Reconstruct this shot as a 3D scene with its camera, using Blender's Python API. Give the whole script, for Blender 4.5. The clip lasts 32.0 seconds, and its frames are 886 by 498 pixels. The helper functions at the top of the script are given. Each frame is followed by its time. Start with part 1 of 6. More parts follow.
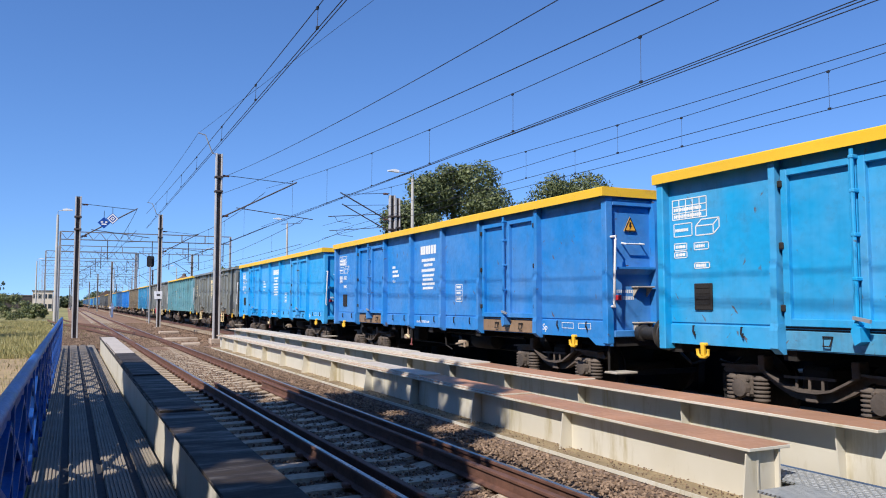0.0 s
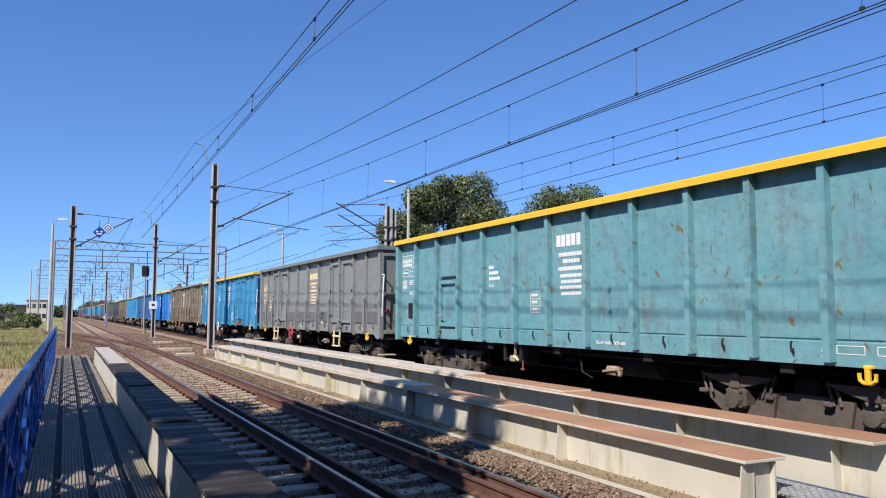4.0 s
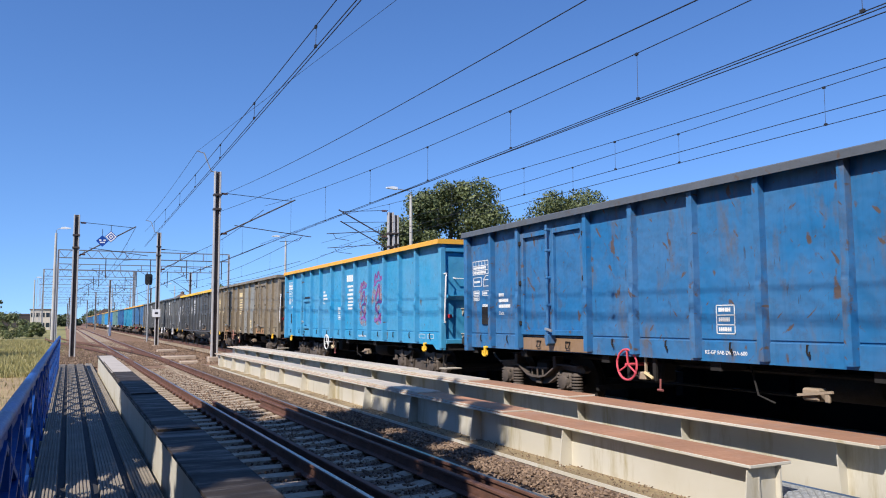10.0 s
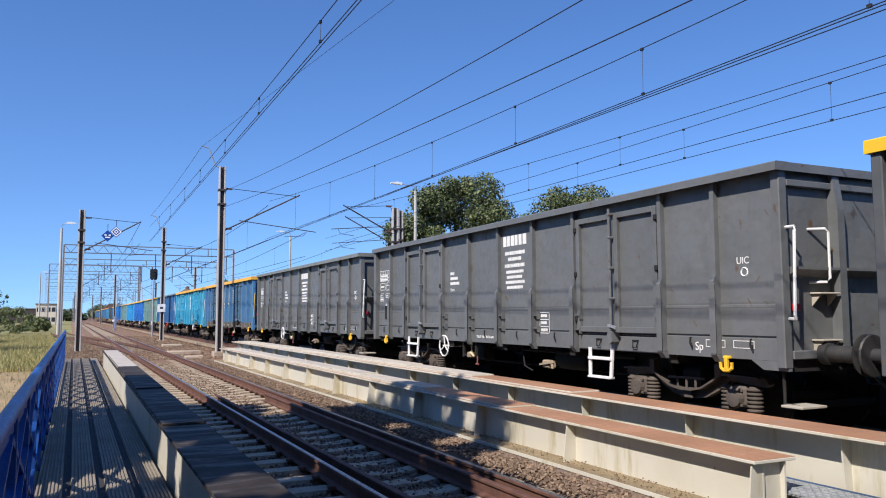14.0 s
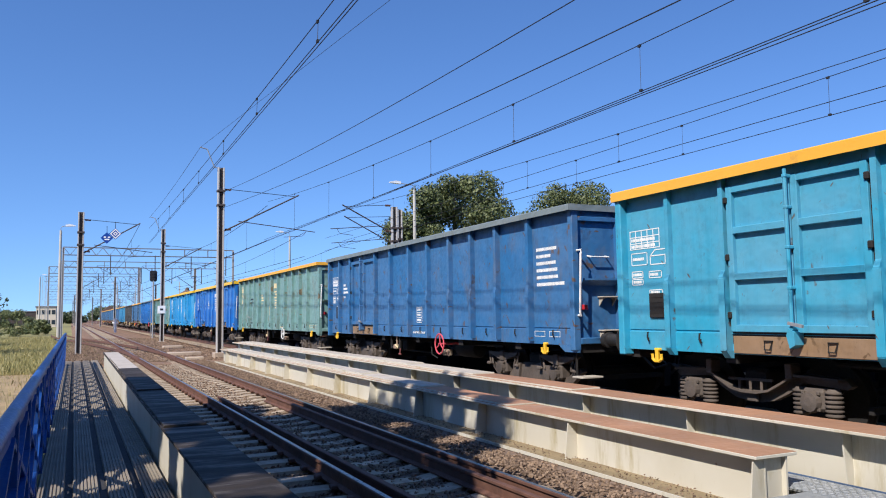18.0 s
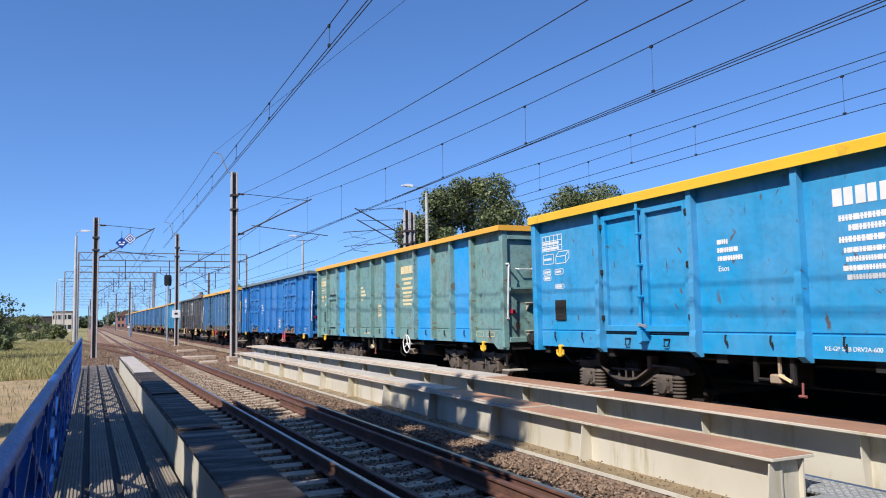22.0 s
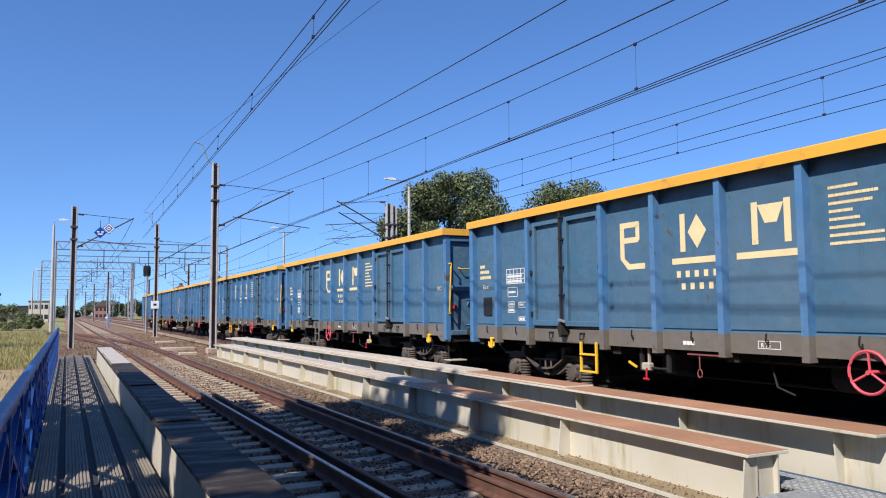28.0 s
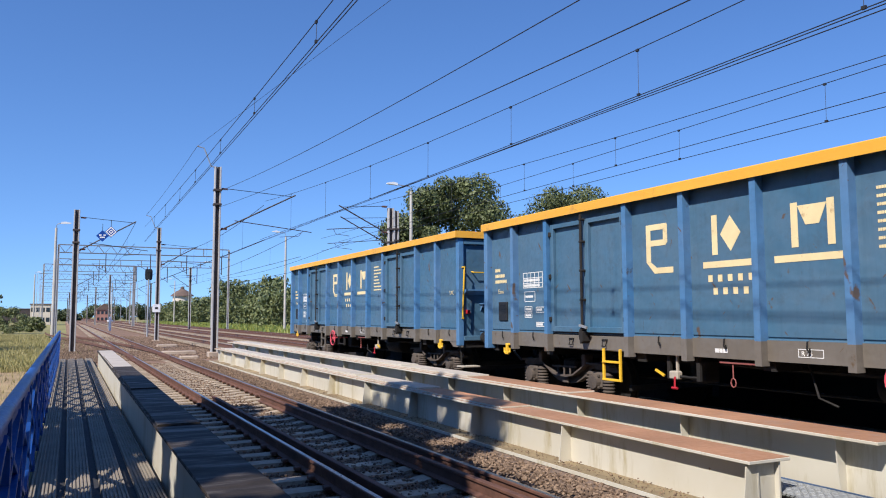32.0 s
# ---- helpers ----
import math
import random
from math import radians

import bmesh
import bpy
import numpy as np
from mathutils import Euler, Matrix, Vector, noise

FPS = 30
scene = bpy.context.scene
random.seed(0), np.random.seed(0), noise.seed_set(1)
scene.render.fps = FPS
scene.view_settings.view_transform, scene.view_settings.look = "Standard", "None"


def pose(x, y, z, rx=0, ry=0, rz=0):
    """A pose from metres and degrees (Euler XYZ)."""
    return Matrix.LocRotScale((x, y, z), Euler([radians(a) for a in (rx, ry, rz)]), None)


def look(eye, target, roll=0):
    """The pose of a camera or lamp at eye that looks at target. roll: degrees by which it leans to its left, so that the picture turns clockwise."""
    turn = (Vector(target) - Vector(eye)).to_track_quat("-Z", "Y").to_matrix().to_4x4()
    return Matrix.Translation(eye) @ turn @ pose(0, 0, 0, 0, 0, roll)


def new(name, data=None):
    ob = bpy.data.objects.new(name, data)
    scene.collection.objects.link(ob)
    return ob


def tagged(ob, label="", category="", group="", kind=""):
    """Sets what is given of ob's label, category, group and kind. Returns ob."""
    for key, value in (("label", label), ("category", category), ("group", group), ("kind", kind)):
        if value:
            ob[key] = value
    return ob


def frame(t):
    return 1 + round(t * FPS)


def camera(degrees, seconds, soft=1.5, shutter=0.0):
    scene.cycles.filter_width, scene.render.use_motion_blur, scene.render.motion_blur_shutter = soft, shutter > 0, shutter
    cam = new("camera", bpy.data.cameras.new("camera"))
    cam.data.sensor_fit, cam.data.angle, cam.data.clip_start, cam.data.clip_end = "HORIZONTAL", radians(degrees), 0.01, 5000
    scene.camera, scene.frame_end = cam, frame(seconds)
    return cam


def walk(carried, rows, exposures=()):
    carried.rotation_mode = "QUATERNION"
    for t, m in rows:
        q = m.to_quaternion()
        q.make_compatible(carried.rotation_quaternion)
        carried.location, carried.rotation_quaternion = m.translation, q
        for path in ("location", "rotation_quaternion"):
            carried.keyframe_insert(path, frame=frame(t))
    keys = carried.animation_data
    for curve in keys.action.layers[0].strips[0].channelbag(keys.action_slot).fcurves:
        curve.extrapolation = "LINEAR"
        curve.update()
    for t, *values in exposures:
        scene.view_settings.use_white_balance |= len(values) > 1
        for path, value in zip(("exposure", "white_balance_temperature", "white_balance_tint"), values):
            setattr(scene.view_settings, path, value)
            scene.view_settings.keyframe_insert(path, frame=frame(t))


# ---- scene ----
# The camera stands on the walkway; only its aim wanders. World: y runs along the tracks, x to the right, z = 0 is track 1's rail head.
EYE = Vector((0.0, 0.0, 1.723))
cam = camera(59.82, 32.0, soft=1.05, shutter=0.0)
CAMERA_TURNS = (
    (0, 25.990, 3.975, -0.125),
    (0.5, 25.879, 4.055, -0.224),
    (1, 25.873, 4.163, -0.188),
    (1.5, 26.018, 4.289, -0.146),
    (2, 26.177, 4.413, -0.157),
    (2.5, 26.213, 4.467, -0.075),
    (3, 26.295, 4.544, 0.022),
    (3.5, 26.359, 4.683, 0.113),
    (5.5, 26.055, 5.002, -0.213),
    (6, 26.151, 5.092, -0.266),
    (6.5, 26.210, 5.201, -0.309),
    (7, 26.234, 5.341, -0.351),
    (7.5, 26.200, 5.398, -0.344),
    (8, 26.180, 5.406, -0.213),
    (8.5, 26.203, 5.327, -0.198),
    (9, 26.265, 5.227, -0.297),
    (9.5, 26.230, 5.147, -0.405),
    (10, 26.106, 5.223, -0.374),
    (10.5, 25.734, 5.412, -0.297),
    (11, 25.554, 5.494, -0.383),
    (11.5, 25.633, 5.636, -0.574),
    (12, 25.873, 5.685, -0.582),
    (12.5, 25.892, 5.355, -0.446),
    (13, 25.920, 5.172, -0.401),
    (13.5, 25.866, 4.986, -0.327),
    (14, 25.773, 4.884, -0.263),
    (14.5, 25.741, 4.901, -0.309),
    (16.5, 26.040, 4.851, -0.734),
    (17, 25.947, 4.843, -0.716),
    (17.5, 25.833, 4.782, -0.792),
    (18, 25.812, 4.783, -0.851),
    (18.5, 25.897, 4.791, -0.975),
    (19, 25.853, 4.825, -0.928),
    (19.5, 25.815, 4.750, -1.061),
    (20, 25.636, 4.770, -1.129),
    (20.5, 25.530, 4.877, -1.107),
    (21, 25.275, 5.078, -1.131),
    (21.5, 25.013, 5.035, -1.233),
    (22, 24.879, 5.002, -1.162),
    (22.5, 24.788, 5.106, -1.024),
    (23, 24.784, 5.072, -0.850),
    (23.5, 24.700, 4.933, -0.626),
    (24, 24.717, 4.792, -0.596),
    (24.5, 25.258, 4.529, -0.656),
    (25, 25.976, 4.552, -0.672),
    (25.5, 26.285, 4.615, -0.492),
    (27.5, 25.880, 4.724, -0.414),
    (28, 26.224, 4.550, -0.503),
    (28.5, 26.253, 4.487, -0.524),
    (29, 26.125, 4.535, -0.492),
    (29.5, 26.111, 4.602, -0.469),
    (30, 26.164, 4.646, -0.515),
    (30.5, 26.186, 4.690, -0.546),
    (31, 26.093, 4.815, -0.423),
    (31.5, 26.046, 4.910, -0.293),
    (32, 26.099, 4.912, -0.228),
)


def aim(yaw, pitch, roll):
    a, b = radians(yaw), radians(pitch)
    ahead = Vector((math.sin(a) * math.cos(b), math.cos(a) * math.cos(b), math.sin(b)))
    return look(EYE, EYE + ahead * 10, roll)


walk(cam, [(t, aim(y, p, r)) for t, y, p, r in CAMERA_TURNS], exposures=((0, 0.0, 5200, 10), (32, 0.0, 5200, 10)))

# ---- light ----
SUN = Vector((-1.0, -0.6, 1.11)).normalized()
world = bpy.data.worlds.new("world")
scene.world = world
world.use_nodes = True
wn = world.node_tree
sky = wn.nodes.new("ShaderNodeTexSky")
sky.sky_type = "NISHITA"
sky.sun_disc = False
sky.sun_elevation = math.asin(SUN.z)
sky.sun_rotation = math.atan2(SUN.x, SUN.y) % (2 * math.pi)
sky.altitude, sky.air_density, sky.dust_density, sky.ozone_density = 100, 1.05, 0.05, 3.2
vivid = wn.nodes.new("ShaderNodeHueSaturation")
vivid.inputs["Saturation"].default_value, vivid.inputs["Value"].default_value = 1.06, 0.98
vivid.inputs["Hue"].default_value = 0.506
dome = wn.nodes.new("ShaderNodeTexCoord")
lifted = wn.nodes.new("ShaderNodeMapping")      # the thick haze at the very horizon stays below the skyline
lifted.inputs["Location"].default_value = (0.0, 0.0, 0.10)
wn.links.new(dome.outputs["Generated"], lifted.inputs[0])
wn.links.new(lifted.outputs[0], sky.inputs["Vector"])
wn.links.new(sky.outputs[0], vivid.inputs["Color"])
wn.links.new(vivid.outputs[0], wn.nodes["Background"].inputs[0])
wn.nodes["Background"].inputs[1].default_value = 0.145
sun = new("sun", bpy.data.lights.new("sun", "SUN"))
sun.data.energy, sun.data.angle, sun.data.color = 7.0, radians(0.55), (1.0, 0.80, 0.57)
sun.matrix_world = look(SUN * 50, (0, 0, 0))

# ---- materials ----


def mat(name, rough=0.6, metal=0.0):
    m = bpy.data.materials.new(name)
    m.use_nodes = True
    b = m.node_tree.nodes["Principled BSDF"]
    b.inputs["Roughness"].default_value, b.inputs["Metallic"].default_value = rough, metal
    return m, m.node_tree.nodes, m.node_tree.links, b


def mixed(n, l, fac, a, b, blend="MIX"):
    x = n.new("ShaderNodeMix")
    x.data_type, x.blend_type = "RGBA", blend
    for i, v in ((0, fac), (6, a), (7, b)):
        if hasattr(v, "links"):
            l.new(v, x.inputs[i])
        else:
            x.inputs[i].default_value = v if i == 0 else (*v, 1)[:4]
    return x.outputs[2]


def noise_of(n, l, scale, detail=4.0, rough=0.6, vec=None, stretch=None):
    t = n.new("ShaderNodeTexNoise")
    t.inputs["Scale"].default_value, t.inputs["Detail"].default_value, t.inputs["Roughness"].default_value = scale, detail, rough
    if vec is not None:
        if stretch:
            mp = n.new("ShaderNodeMapping")
            mp.inputs["Scale"].default_value = stretch
            l.new(vec, mp.inputs[0])
            vec = mp.outputs[0]
        l.new(vec, t.inputs["Vector"])
    return t.outputs[0]


def ramp(n, l, v, lo, hi, a=0.0, b=1.0):
    r = n.new("ShaderNodeMapRange")
    l.new(v, r.inputs[0])
    for i, x in enumerate((lo, hi, a, b)):
        r.inputs[i + 1].default_value = x
    return r.outputs[0]


def bumped(n, l, bsdf, height, strength, dist=0.01):
    bp = n.new("ShaderNodeBump")
    bp.inputs["Strength"].default_value, bp.inputs["Distance"].default_value = strength, dist
    l.new(height, bp.inputs["Height"])
    l.new(bp.outputs[0], bsdf.inputs["Normal"])


def coords(n, l, shift=True):
    """Object coordinates, shifted by the object's own random number."""
    c = n.new("ShaderNodeTexCoord").outputs["Object"]
    if not shift:
        return c
    o = n.new("ShaderNodeObjectInfo")
    v = n.new("ShaderNodeVectorMath")
    v.operation = "MULTIPLY_ADD"
    v.inputs[1].default_value = (1, 1, 1)
    s = n.new("ShaderNodeVectorMath")
    s.operation = "SCALE"
    s.inputs[0].default_value = (37.0, 91.0, 53.0)
    l.new(o.outputs["Random"], s.inputs["Scale"])
    l.new(c, v.inputs[0])
    l.new(s.outputs[0], v.inputs[2])
    return v.outputs[0]


def plain(name, col, rough=0.6, metal=0.0, vary=0.15, scale=6.0, bump=0.15, dirt=None, dirt_amount=0.5, shift=True):
    """A surface of one base colour with mottling at two scales, optional dirt patches and fine relief."""
    m, n, l, b = mat(name, rough, metal)
    v = coords(n, l, shift)
    big, small = noise_of(n, l, scale * 0.25, 3, 0.6, v), noise_of(n, l, scale * 4, 5, 0.7, v)
    dark = tuple(c * (1 - vary) for c in col)
    light = tuple(min(1, c * (1 + vary)) for c in col)
    c = mixed(n, l, ramp(n, l, big, 0.3, 0.7), dark, light)
    c = mixed(n, l, ramp(n, l, small, 0.35, 0.75, 0, 0.5), c, dark)
    if dirt:
        d = noise_of(n, l, scale * 0.6, 7, 0.75, v)
        c = mixed(n, l, ramp(n, l, d, 0.62 - 0.2 * dirt_amount, 0.75, 0, 0.9), c, dirt)
    l.new(c, b.inputs["Base Color"])
    l.new(ramp(n, l, small, 0.3, 0.7, max(0.05, rough - 0.12), min(1, rough + 0.12)), b.inputs["Roughness"])
    if bump:
        bumped(n, l, b, small, bump)
    return m


def turned(n, l, vec, angle, stretch):
    """Coordinates turned about the wagon's cross axis and stretched, for slanting scratches."""
    mp = n.new("ShaderNodeMapping")
    mp.inputs["Rotation"].default_value = (radians(angle), 0, 0)
    l.new(vec, mp.inputs[0])
    st = n.new("ShaderNodeMapping")
    st.inputs["Scale"].default_value = stretch
    l.new(mp.outputs[0], st.inputs[0])
    return st.outputs[0]


def paint(name, col, wear=0.35, rust=(0.110, 0.066, 0.030), rough=0.42, lift=1.22):
    """Weathered wagon paint: faded patches, run-down streaks, grime, crisp rust scars and scratches, dents."""
    m, n, l, b = mat(name, rough)
    v = coords(n, l)
    col = tuple(min(0.9, c * lift) for c in col)
    fade = noise_of(n, l, 0.9, 4, 0.65, v)
    streak = noise_of(n, l, 1.0, 5, 0.7, v, (1.0, 9.0, 0.5))
    grime = noise_of(n, l, 5.0, 8, 0.75, v)
    pale = tuple(min(1, 0.76 * c + 0.24 * (sum(col) / 3 + 0.10)) for c in col)
    deep = tuple(c * 0.72 for c in col)
    c = mixed(n, l, ramp(n, l, fade, 0.35, 0.7, 0, 0.75), col, pale)
    c = mixed(n, l, ramp(n, l, streak, 0.5, 0.8, 0, 0.25 + 0.45 * wear), c, deep)
    c = mixed(n, l, ramp(n, l, grime, 0.52, 0.74, 0, 0.08 + 0.42 * wear), c, (0.06, 0.05, 0.042))
    own = n.new("ShaderNodeObjectInfo").outputs["Random"]
    c = mixed(n, l, ramp(n, l, own, 0.0, 0.45, 0.22, 0.0), c, deep)
    c = mixed(n, l, ramp(n, l, own, 0.6, 1.0, 0.0, 0.30), c, pale)
    if wear > 0.6:
        smear = noise_of(n, l, 1.5, 7, 0.72, v, (1.0, 1.7, 0.6))
        c = mixed(n, l, ramp(n, l, smear, 0.53, 0.70, 0, min(0.75, 1.1 * (wear - 0.35))), c, (0.135, 0.10, 0.058))
    # scars: upright drops and slanting scratches with ragged edges, few and sharp
    rag = noise_of(n, l, 22.0, 4, 0.7, v)
    for angle, stretch, scale, cut in ((6, (1.0, 1.9, 1.0), 2.9, 0.765), (38, (1.0, 4.6, 1.2), 2.9, 0.775), (-44, (1.0, 5.0, 1.3), 3.1, 0.785)):
        q = turned(n, l, v, angle, stretch)
        h = noise_of(n, l, scale, 2, 0.45, q)
        mx = n.new("ShaderNodeMath")
        mx.operation = "MULTIPLY_ADD"
        l.new(rag, mx.inputs[0])
        mx.inputs[1].default_value = 0.16
        l.new(h, mx.inputs[2])
        k = cut + 0.055 - 0.06 * wear
        c = mixed(n, l, ramp(n, l, mx.outputs[0], k, k + 0.045, 0, 0.88), c, rust)
    drip = noise_of(n, l, 3.5, 6, 0.7, v, (1.0, 4.0, 0.7))
    c = mixed(n, l, ramp(n, l, drip, 0.68 - 0.05 * wear, 0.74 - 0.05 * wear, 0, 0.7), c, tuple(0.45 * q for q in rust))
    l.new(c, b.inputs["Base Color"])
    l.new(ramp(n, l, grime, 0.35, 0.75, rough - 0.1, rough + 0.3), b.inputs["Roughness"])
    dent = noise_of(n, l, 1.9, 3, 0.5, v)
    bumped(n, l, b, dent, 0.45 + 0.35 * wear, 0.07)
    return m


ballast_m = plain("ballast_stone", (0.20, 0.145, 0.105), 0.9, vary=0.45, scale=14, bump=0.9, dirt=(0.10, 0.06, 0.04), dirt_amount=0.6)
stone_m, n, l, b = mat("loose_stone", 0.9)
isl = n.new("ShaderNodeNewGeometry").outputs["Random Per Island"]
l.new(mixed(n, l, isl, (0.075, 0.048, 0.031), (0.30, 0.213, 0.14)), b.inputs["Base Color"])
soil_m = plain("trackside_soil", (0.25, 0.155, 0.092), 0.95, vary=0.5, scale=7, bump=1.0, dirt=(0.14, 0.095, 0.06), dirt_amount=0.8)
grass_ground_m = plain("dry_grass_ground", (0.26, 0.25, 0.08), 0.95, vary=0.35, scale=0.5, bump=0.6, dirt=(0.27, 0.2, 0.09), dirt_amount=0.9)
dirt_m = plain("dry_earth", (0.40, 0.29, 0.15), 0.95, vary=0.3, scale=1.5, bump=0.8, dirt=(0.16, 0.14, 0.06), dirt_amount=0.8)
rail_rust_m = plain("rusty_rail_steel", (0.15, 0.075, 0.05), 0.75, 0.2, vary=0.3, scale=12, bump=0.3, dirt=(0.07, 0.04, 0.03))
rail_top_m = plain("polished_rail_head", (0.42, 0.41, 0.40), 0.32, 0.9, vary=0.12, scale=8, bump=0.05)
sleeper_m = plain("weathered_concrete_sleeper", (0.45, 0.37, 0.265), 0.9, vary=0.28, scale=8, bump=0.4, dirt=(0.16, 0.11, 0.07), dirt_amount=0.75)
white_steel_m, n, l, b = mat("cream_white_steel_paint", 0.5)
v = coords(n, l)
c = mixed(n, l, ramp(n, l, noise_of(n, l, 0.7, 4, 0.6, v), 0.35, 0.7), (0.60, 0.575, 0.49), (0.52, 0.485, 0.385))
c = mixed(n, l, ramp(n, l, noise_of(n, l, 1.6, 6, 0.7, v, (1.0, 2.0, 0.35)), 0.53, 0.70, 0, 0.8), c, (0.34, 0.285, 0.13))
c = mixed(n, l, ramp(n, l, noise_of(n, l, 7.0, 7, 0.75, v), 0.66, 0.74, 0, 0.8), c, (0.26, 0.15, 0.07))
l.new(c, b.inputs["Base Color"])
bumped(n, l, b, noise_of(n, l, 3.0, 3, 0.5, v), 0.15, 0.02)
ledge_m = plain("rust_stained_ledge", (0.30, 0.235, 0.13), 0.75, vary=0.3, scale=3, bump=0.2, dirt=(0.10, 0.068, 0.035), dirt_amount=0.75)
flange_m = plain("primer_brown_flange", (0.40, 0.215, 0.118), 0.62, vary=0.22, scale=3, bump=0.1, dirt=(0.30, 0.24, 0.2), dirt_amount=0.4)
pale_flange_m = plain("chalky_and_sunlit_cream_flange", (0.50, 0.45, 0.38), 0.7, vary=0.15, scale=3, bump=0.1, dirt=(0.33, 0.26, 0.2), dirt_amount=0.4)
# near-black stands for tree shade, pale smears for sky sheen and wear
grey_flange_m, n, l, b = mat("worn_and_shaded_dark_steel", 0.5)
v = coords(n, l)
smear = noise_of(n, l, 1.3, 6, 0.7, v, (0.7, 3.0, 1.0))
c = mixed(n, l, ramp(n, l, noise_of(n, l, 3.0, 5, 0.7, v), 0.35, 0.7), (0.022, 0.018, 0.015), (0.046, 0.036, 0.028))
c = mixed(n, l, ramp(n, l, smear, 0.5, 0.68, 0, 0.8), c, (0.165, 0.145, 0.12))
l.new(c, b.inputs["Base Color"])
l.new(ramp(n, l, smear, 0.35, 0.65, 0.85, 0.55), b.inputs["Roughness"])
b.inputs["Specular IOR Level"].default_value = 0.25
bumped(n, l, b, noise_of(n, l, 9.0, 5, 0.7, v), 0.2, 0.01)
tread_m = plain("aluminium_tread_plank", (0.26, 0.225, 0.175), 0.75, 0.0, vary=0.18, scale=6, bump=0.12, dirt=(0.17, 0.16, 0.14))
chequer_m, n, l, b = mat("blue_grey_chequer_plate", 0.55, 0.2)
v = coords(n, l)
l.new(mixed(n, l, ramp(n, l, noise_of(n, l, 4.0, 5, 0.7, v), 0.3, 0.7), (0.22, 0.24, 0.26), (0.36, 0.37, 0.37)), b.inputs["Base Color"])
ribs = n.new("ShaderNodeTexWave")
ribs.bands_direction = "DIAGONAL"
ribs.inputs["Scale"].default_value, ribs.inputs["Distortion"].default_value = 14.0, 0.6
l.new(v, ribs.inputs["Vector"])
bumped(n, l, b, ribs.outputs["Fac"], 1.0, 0.02)
edging_m = plain("faded_blue_edging_paint", (0.07, 0.11, 0.20), 0.6, vary=0.3, scale=6)
gap_m = plain("dark_rubber_strip", (0.03, 0.03, 0.032), 0.8, vary=0.2)
blue_rail_m = plain("blue_railing_paint", (0.019, 0.072, 0.30), 0.42, vary=0.3, scale=8, bump=0.1, dirt=(0.085, 0.07, 0.062), dirt_amount=0.3)
dark_steel_m = plain("dark_weathered_steel", (0.075, 0.06, 0.055), 0.7, 0.3, vary=0.3, scale=10, bump=0.25)
galv_m = plain("galvanised_steel", (0.40, 0.41, 0.42), 0.5, 0.5, vary=0.12, scale=5, bump=0.08)
gantry_m = plain("grey_gantry_steel", (0.20, 0.205, 0.22), 0.6, 0.3, vary=0.15, scale=3, bump=0.1)
mast_m = plain("painted_mast_steel", (0.44, 0.43, 0.42), 0.6, 0.1, vary=0.15, scale=3, bump=0.12, dirt=(0.2, 0.14, 0.1), dirt_amount=0.2)
slab_m = plain("dusty_concrete_slab", (0.42, 0.34, 0.26), 0.95, vary=0.25, scale=3, bump=0.3, dirt=(0.2, 0.15, 0.1))
concrete_m = plain("pale_concrete", (0.46, 0.44, 0.40), 0.9, vary=0.15, scale=3, bump=0.25, dirt=(0.3, 0.27, 0.22))
wire_m = plain("dark_copper_wire", (0.03, 0.03, 0.035), 0.6, 0.3, vary=0.1)
insul_m = plain("brown_insulator", (0.10, 0.05, 0.035), 0.3, vary=0.1)
lamp_m = plain("white_lamp_housing", (0.75, 0.76, 0.78), 0.4, vary=0.05)
black_m = plain("matt_black_metal", (0.015, 0.015, 0.016), 0.55, vary=0.1)
sign_white_m = plain("white_sign_face", (0.8, 0.8, 0.8), 0.5, vary=0.04)
sign_blue_m = plain("blue_sign_face", (0.015, 0.06, 0.32), 0.4, vary=0.05)
bogie_m = plain("brown_black_bogie_iron", (0.115, 0.095, 0.08), 0.8, 0.15, vary=0.4, scale=9, bump=0.4, dirt=(0.14, 0.105, 0.08), dirt_amount=0.6)
buffer_m = plain("dark_grey_buffer_steel", (0.055, 0.055, 0.056), 0.55, 0.4, vary=0.35, scale=9, bump=0.25, dirt=(0.12, 0.1, 0.085), dirt_amount=0.4)
# wagon iron; on deck and girder behind the train the black stands for shade
under_m = plain("black_iron_and_shade", (0.022, 0.02, 0.019), 0.85, 0.2, vary=0.3, scale=9, bump=0.3)
yellow_m = plain("yellow_rim_paint", (0.80, 0.50, 0.010), 0.45, vary=0.07, scale=3, bump=0.1, dirt=(0.45, 0.25, 0.03), dirt_amount=0.15)
orange_m = plain("orange_yellow_rim_paint", (0.80, 0.42, 0.03), 0.45, vary=0.07, scale=3, bump=0.1, dirt=(0.4, 0.2, 0.05), dirt_amount=0.2)
step_plate_m = plain("dusty_and_sunlit_steel", (0.42, 0.38, 0.31), 0.8, vary=0.2, scale=9, bump=0.2)
plate_pale_m = plain("dusty_pale_plate", (0.34, 0.27, 0.19), 0.8, vary=0.25, scale=9, bump=0.2, dirt=(0.3, 0.06, 0.04), dirt_amount=0.4)
hook_m = plain("bright_yellow_hook", (0.76, 0.47, 0.015), 0.5, vary=0.06)
white_paint_m = plain("white_lettering", (0.78, 0.78, 0.76), 0.6, vary=0.08, scale=20)
cream_paint_m = plain("cream_lettering", (0.80, 0.66, 0.36), 0.6, vary=0.1, scale=12, dirt=(0.4, 0.22, 0.1), dirt_amount=0.12)
red_m = plain("red_enamel", (0.45, 0.02, 0.03), 0.45, vary=0.1)
dull_red_m = plain("dull_red_rod_paint", (0.26, 0.085, 0.075), 0.7, vary=0.25)
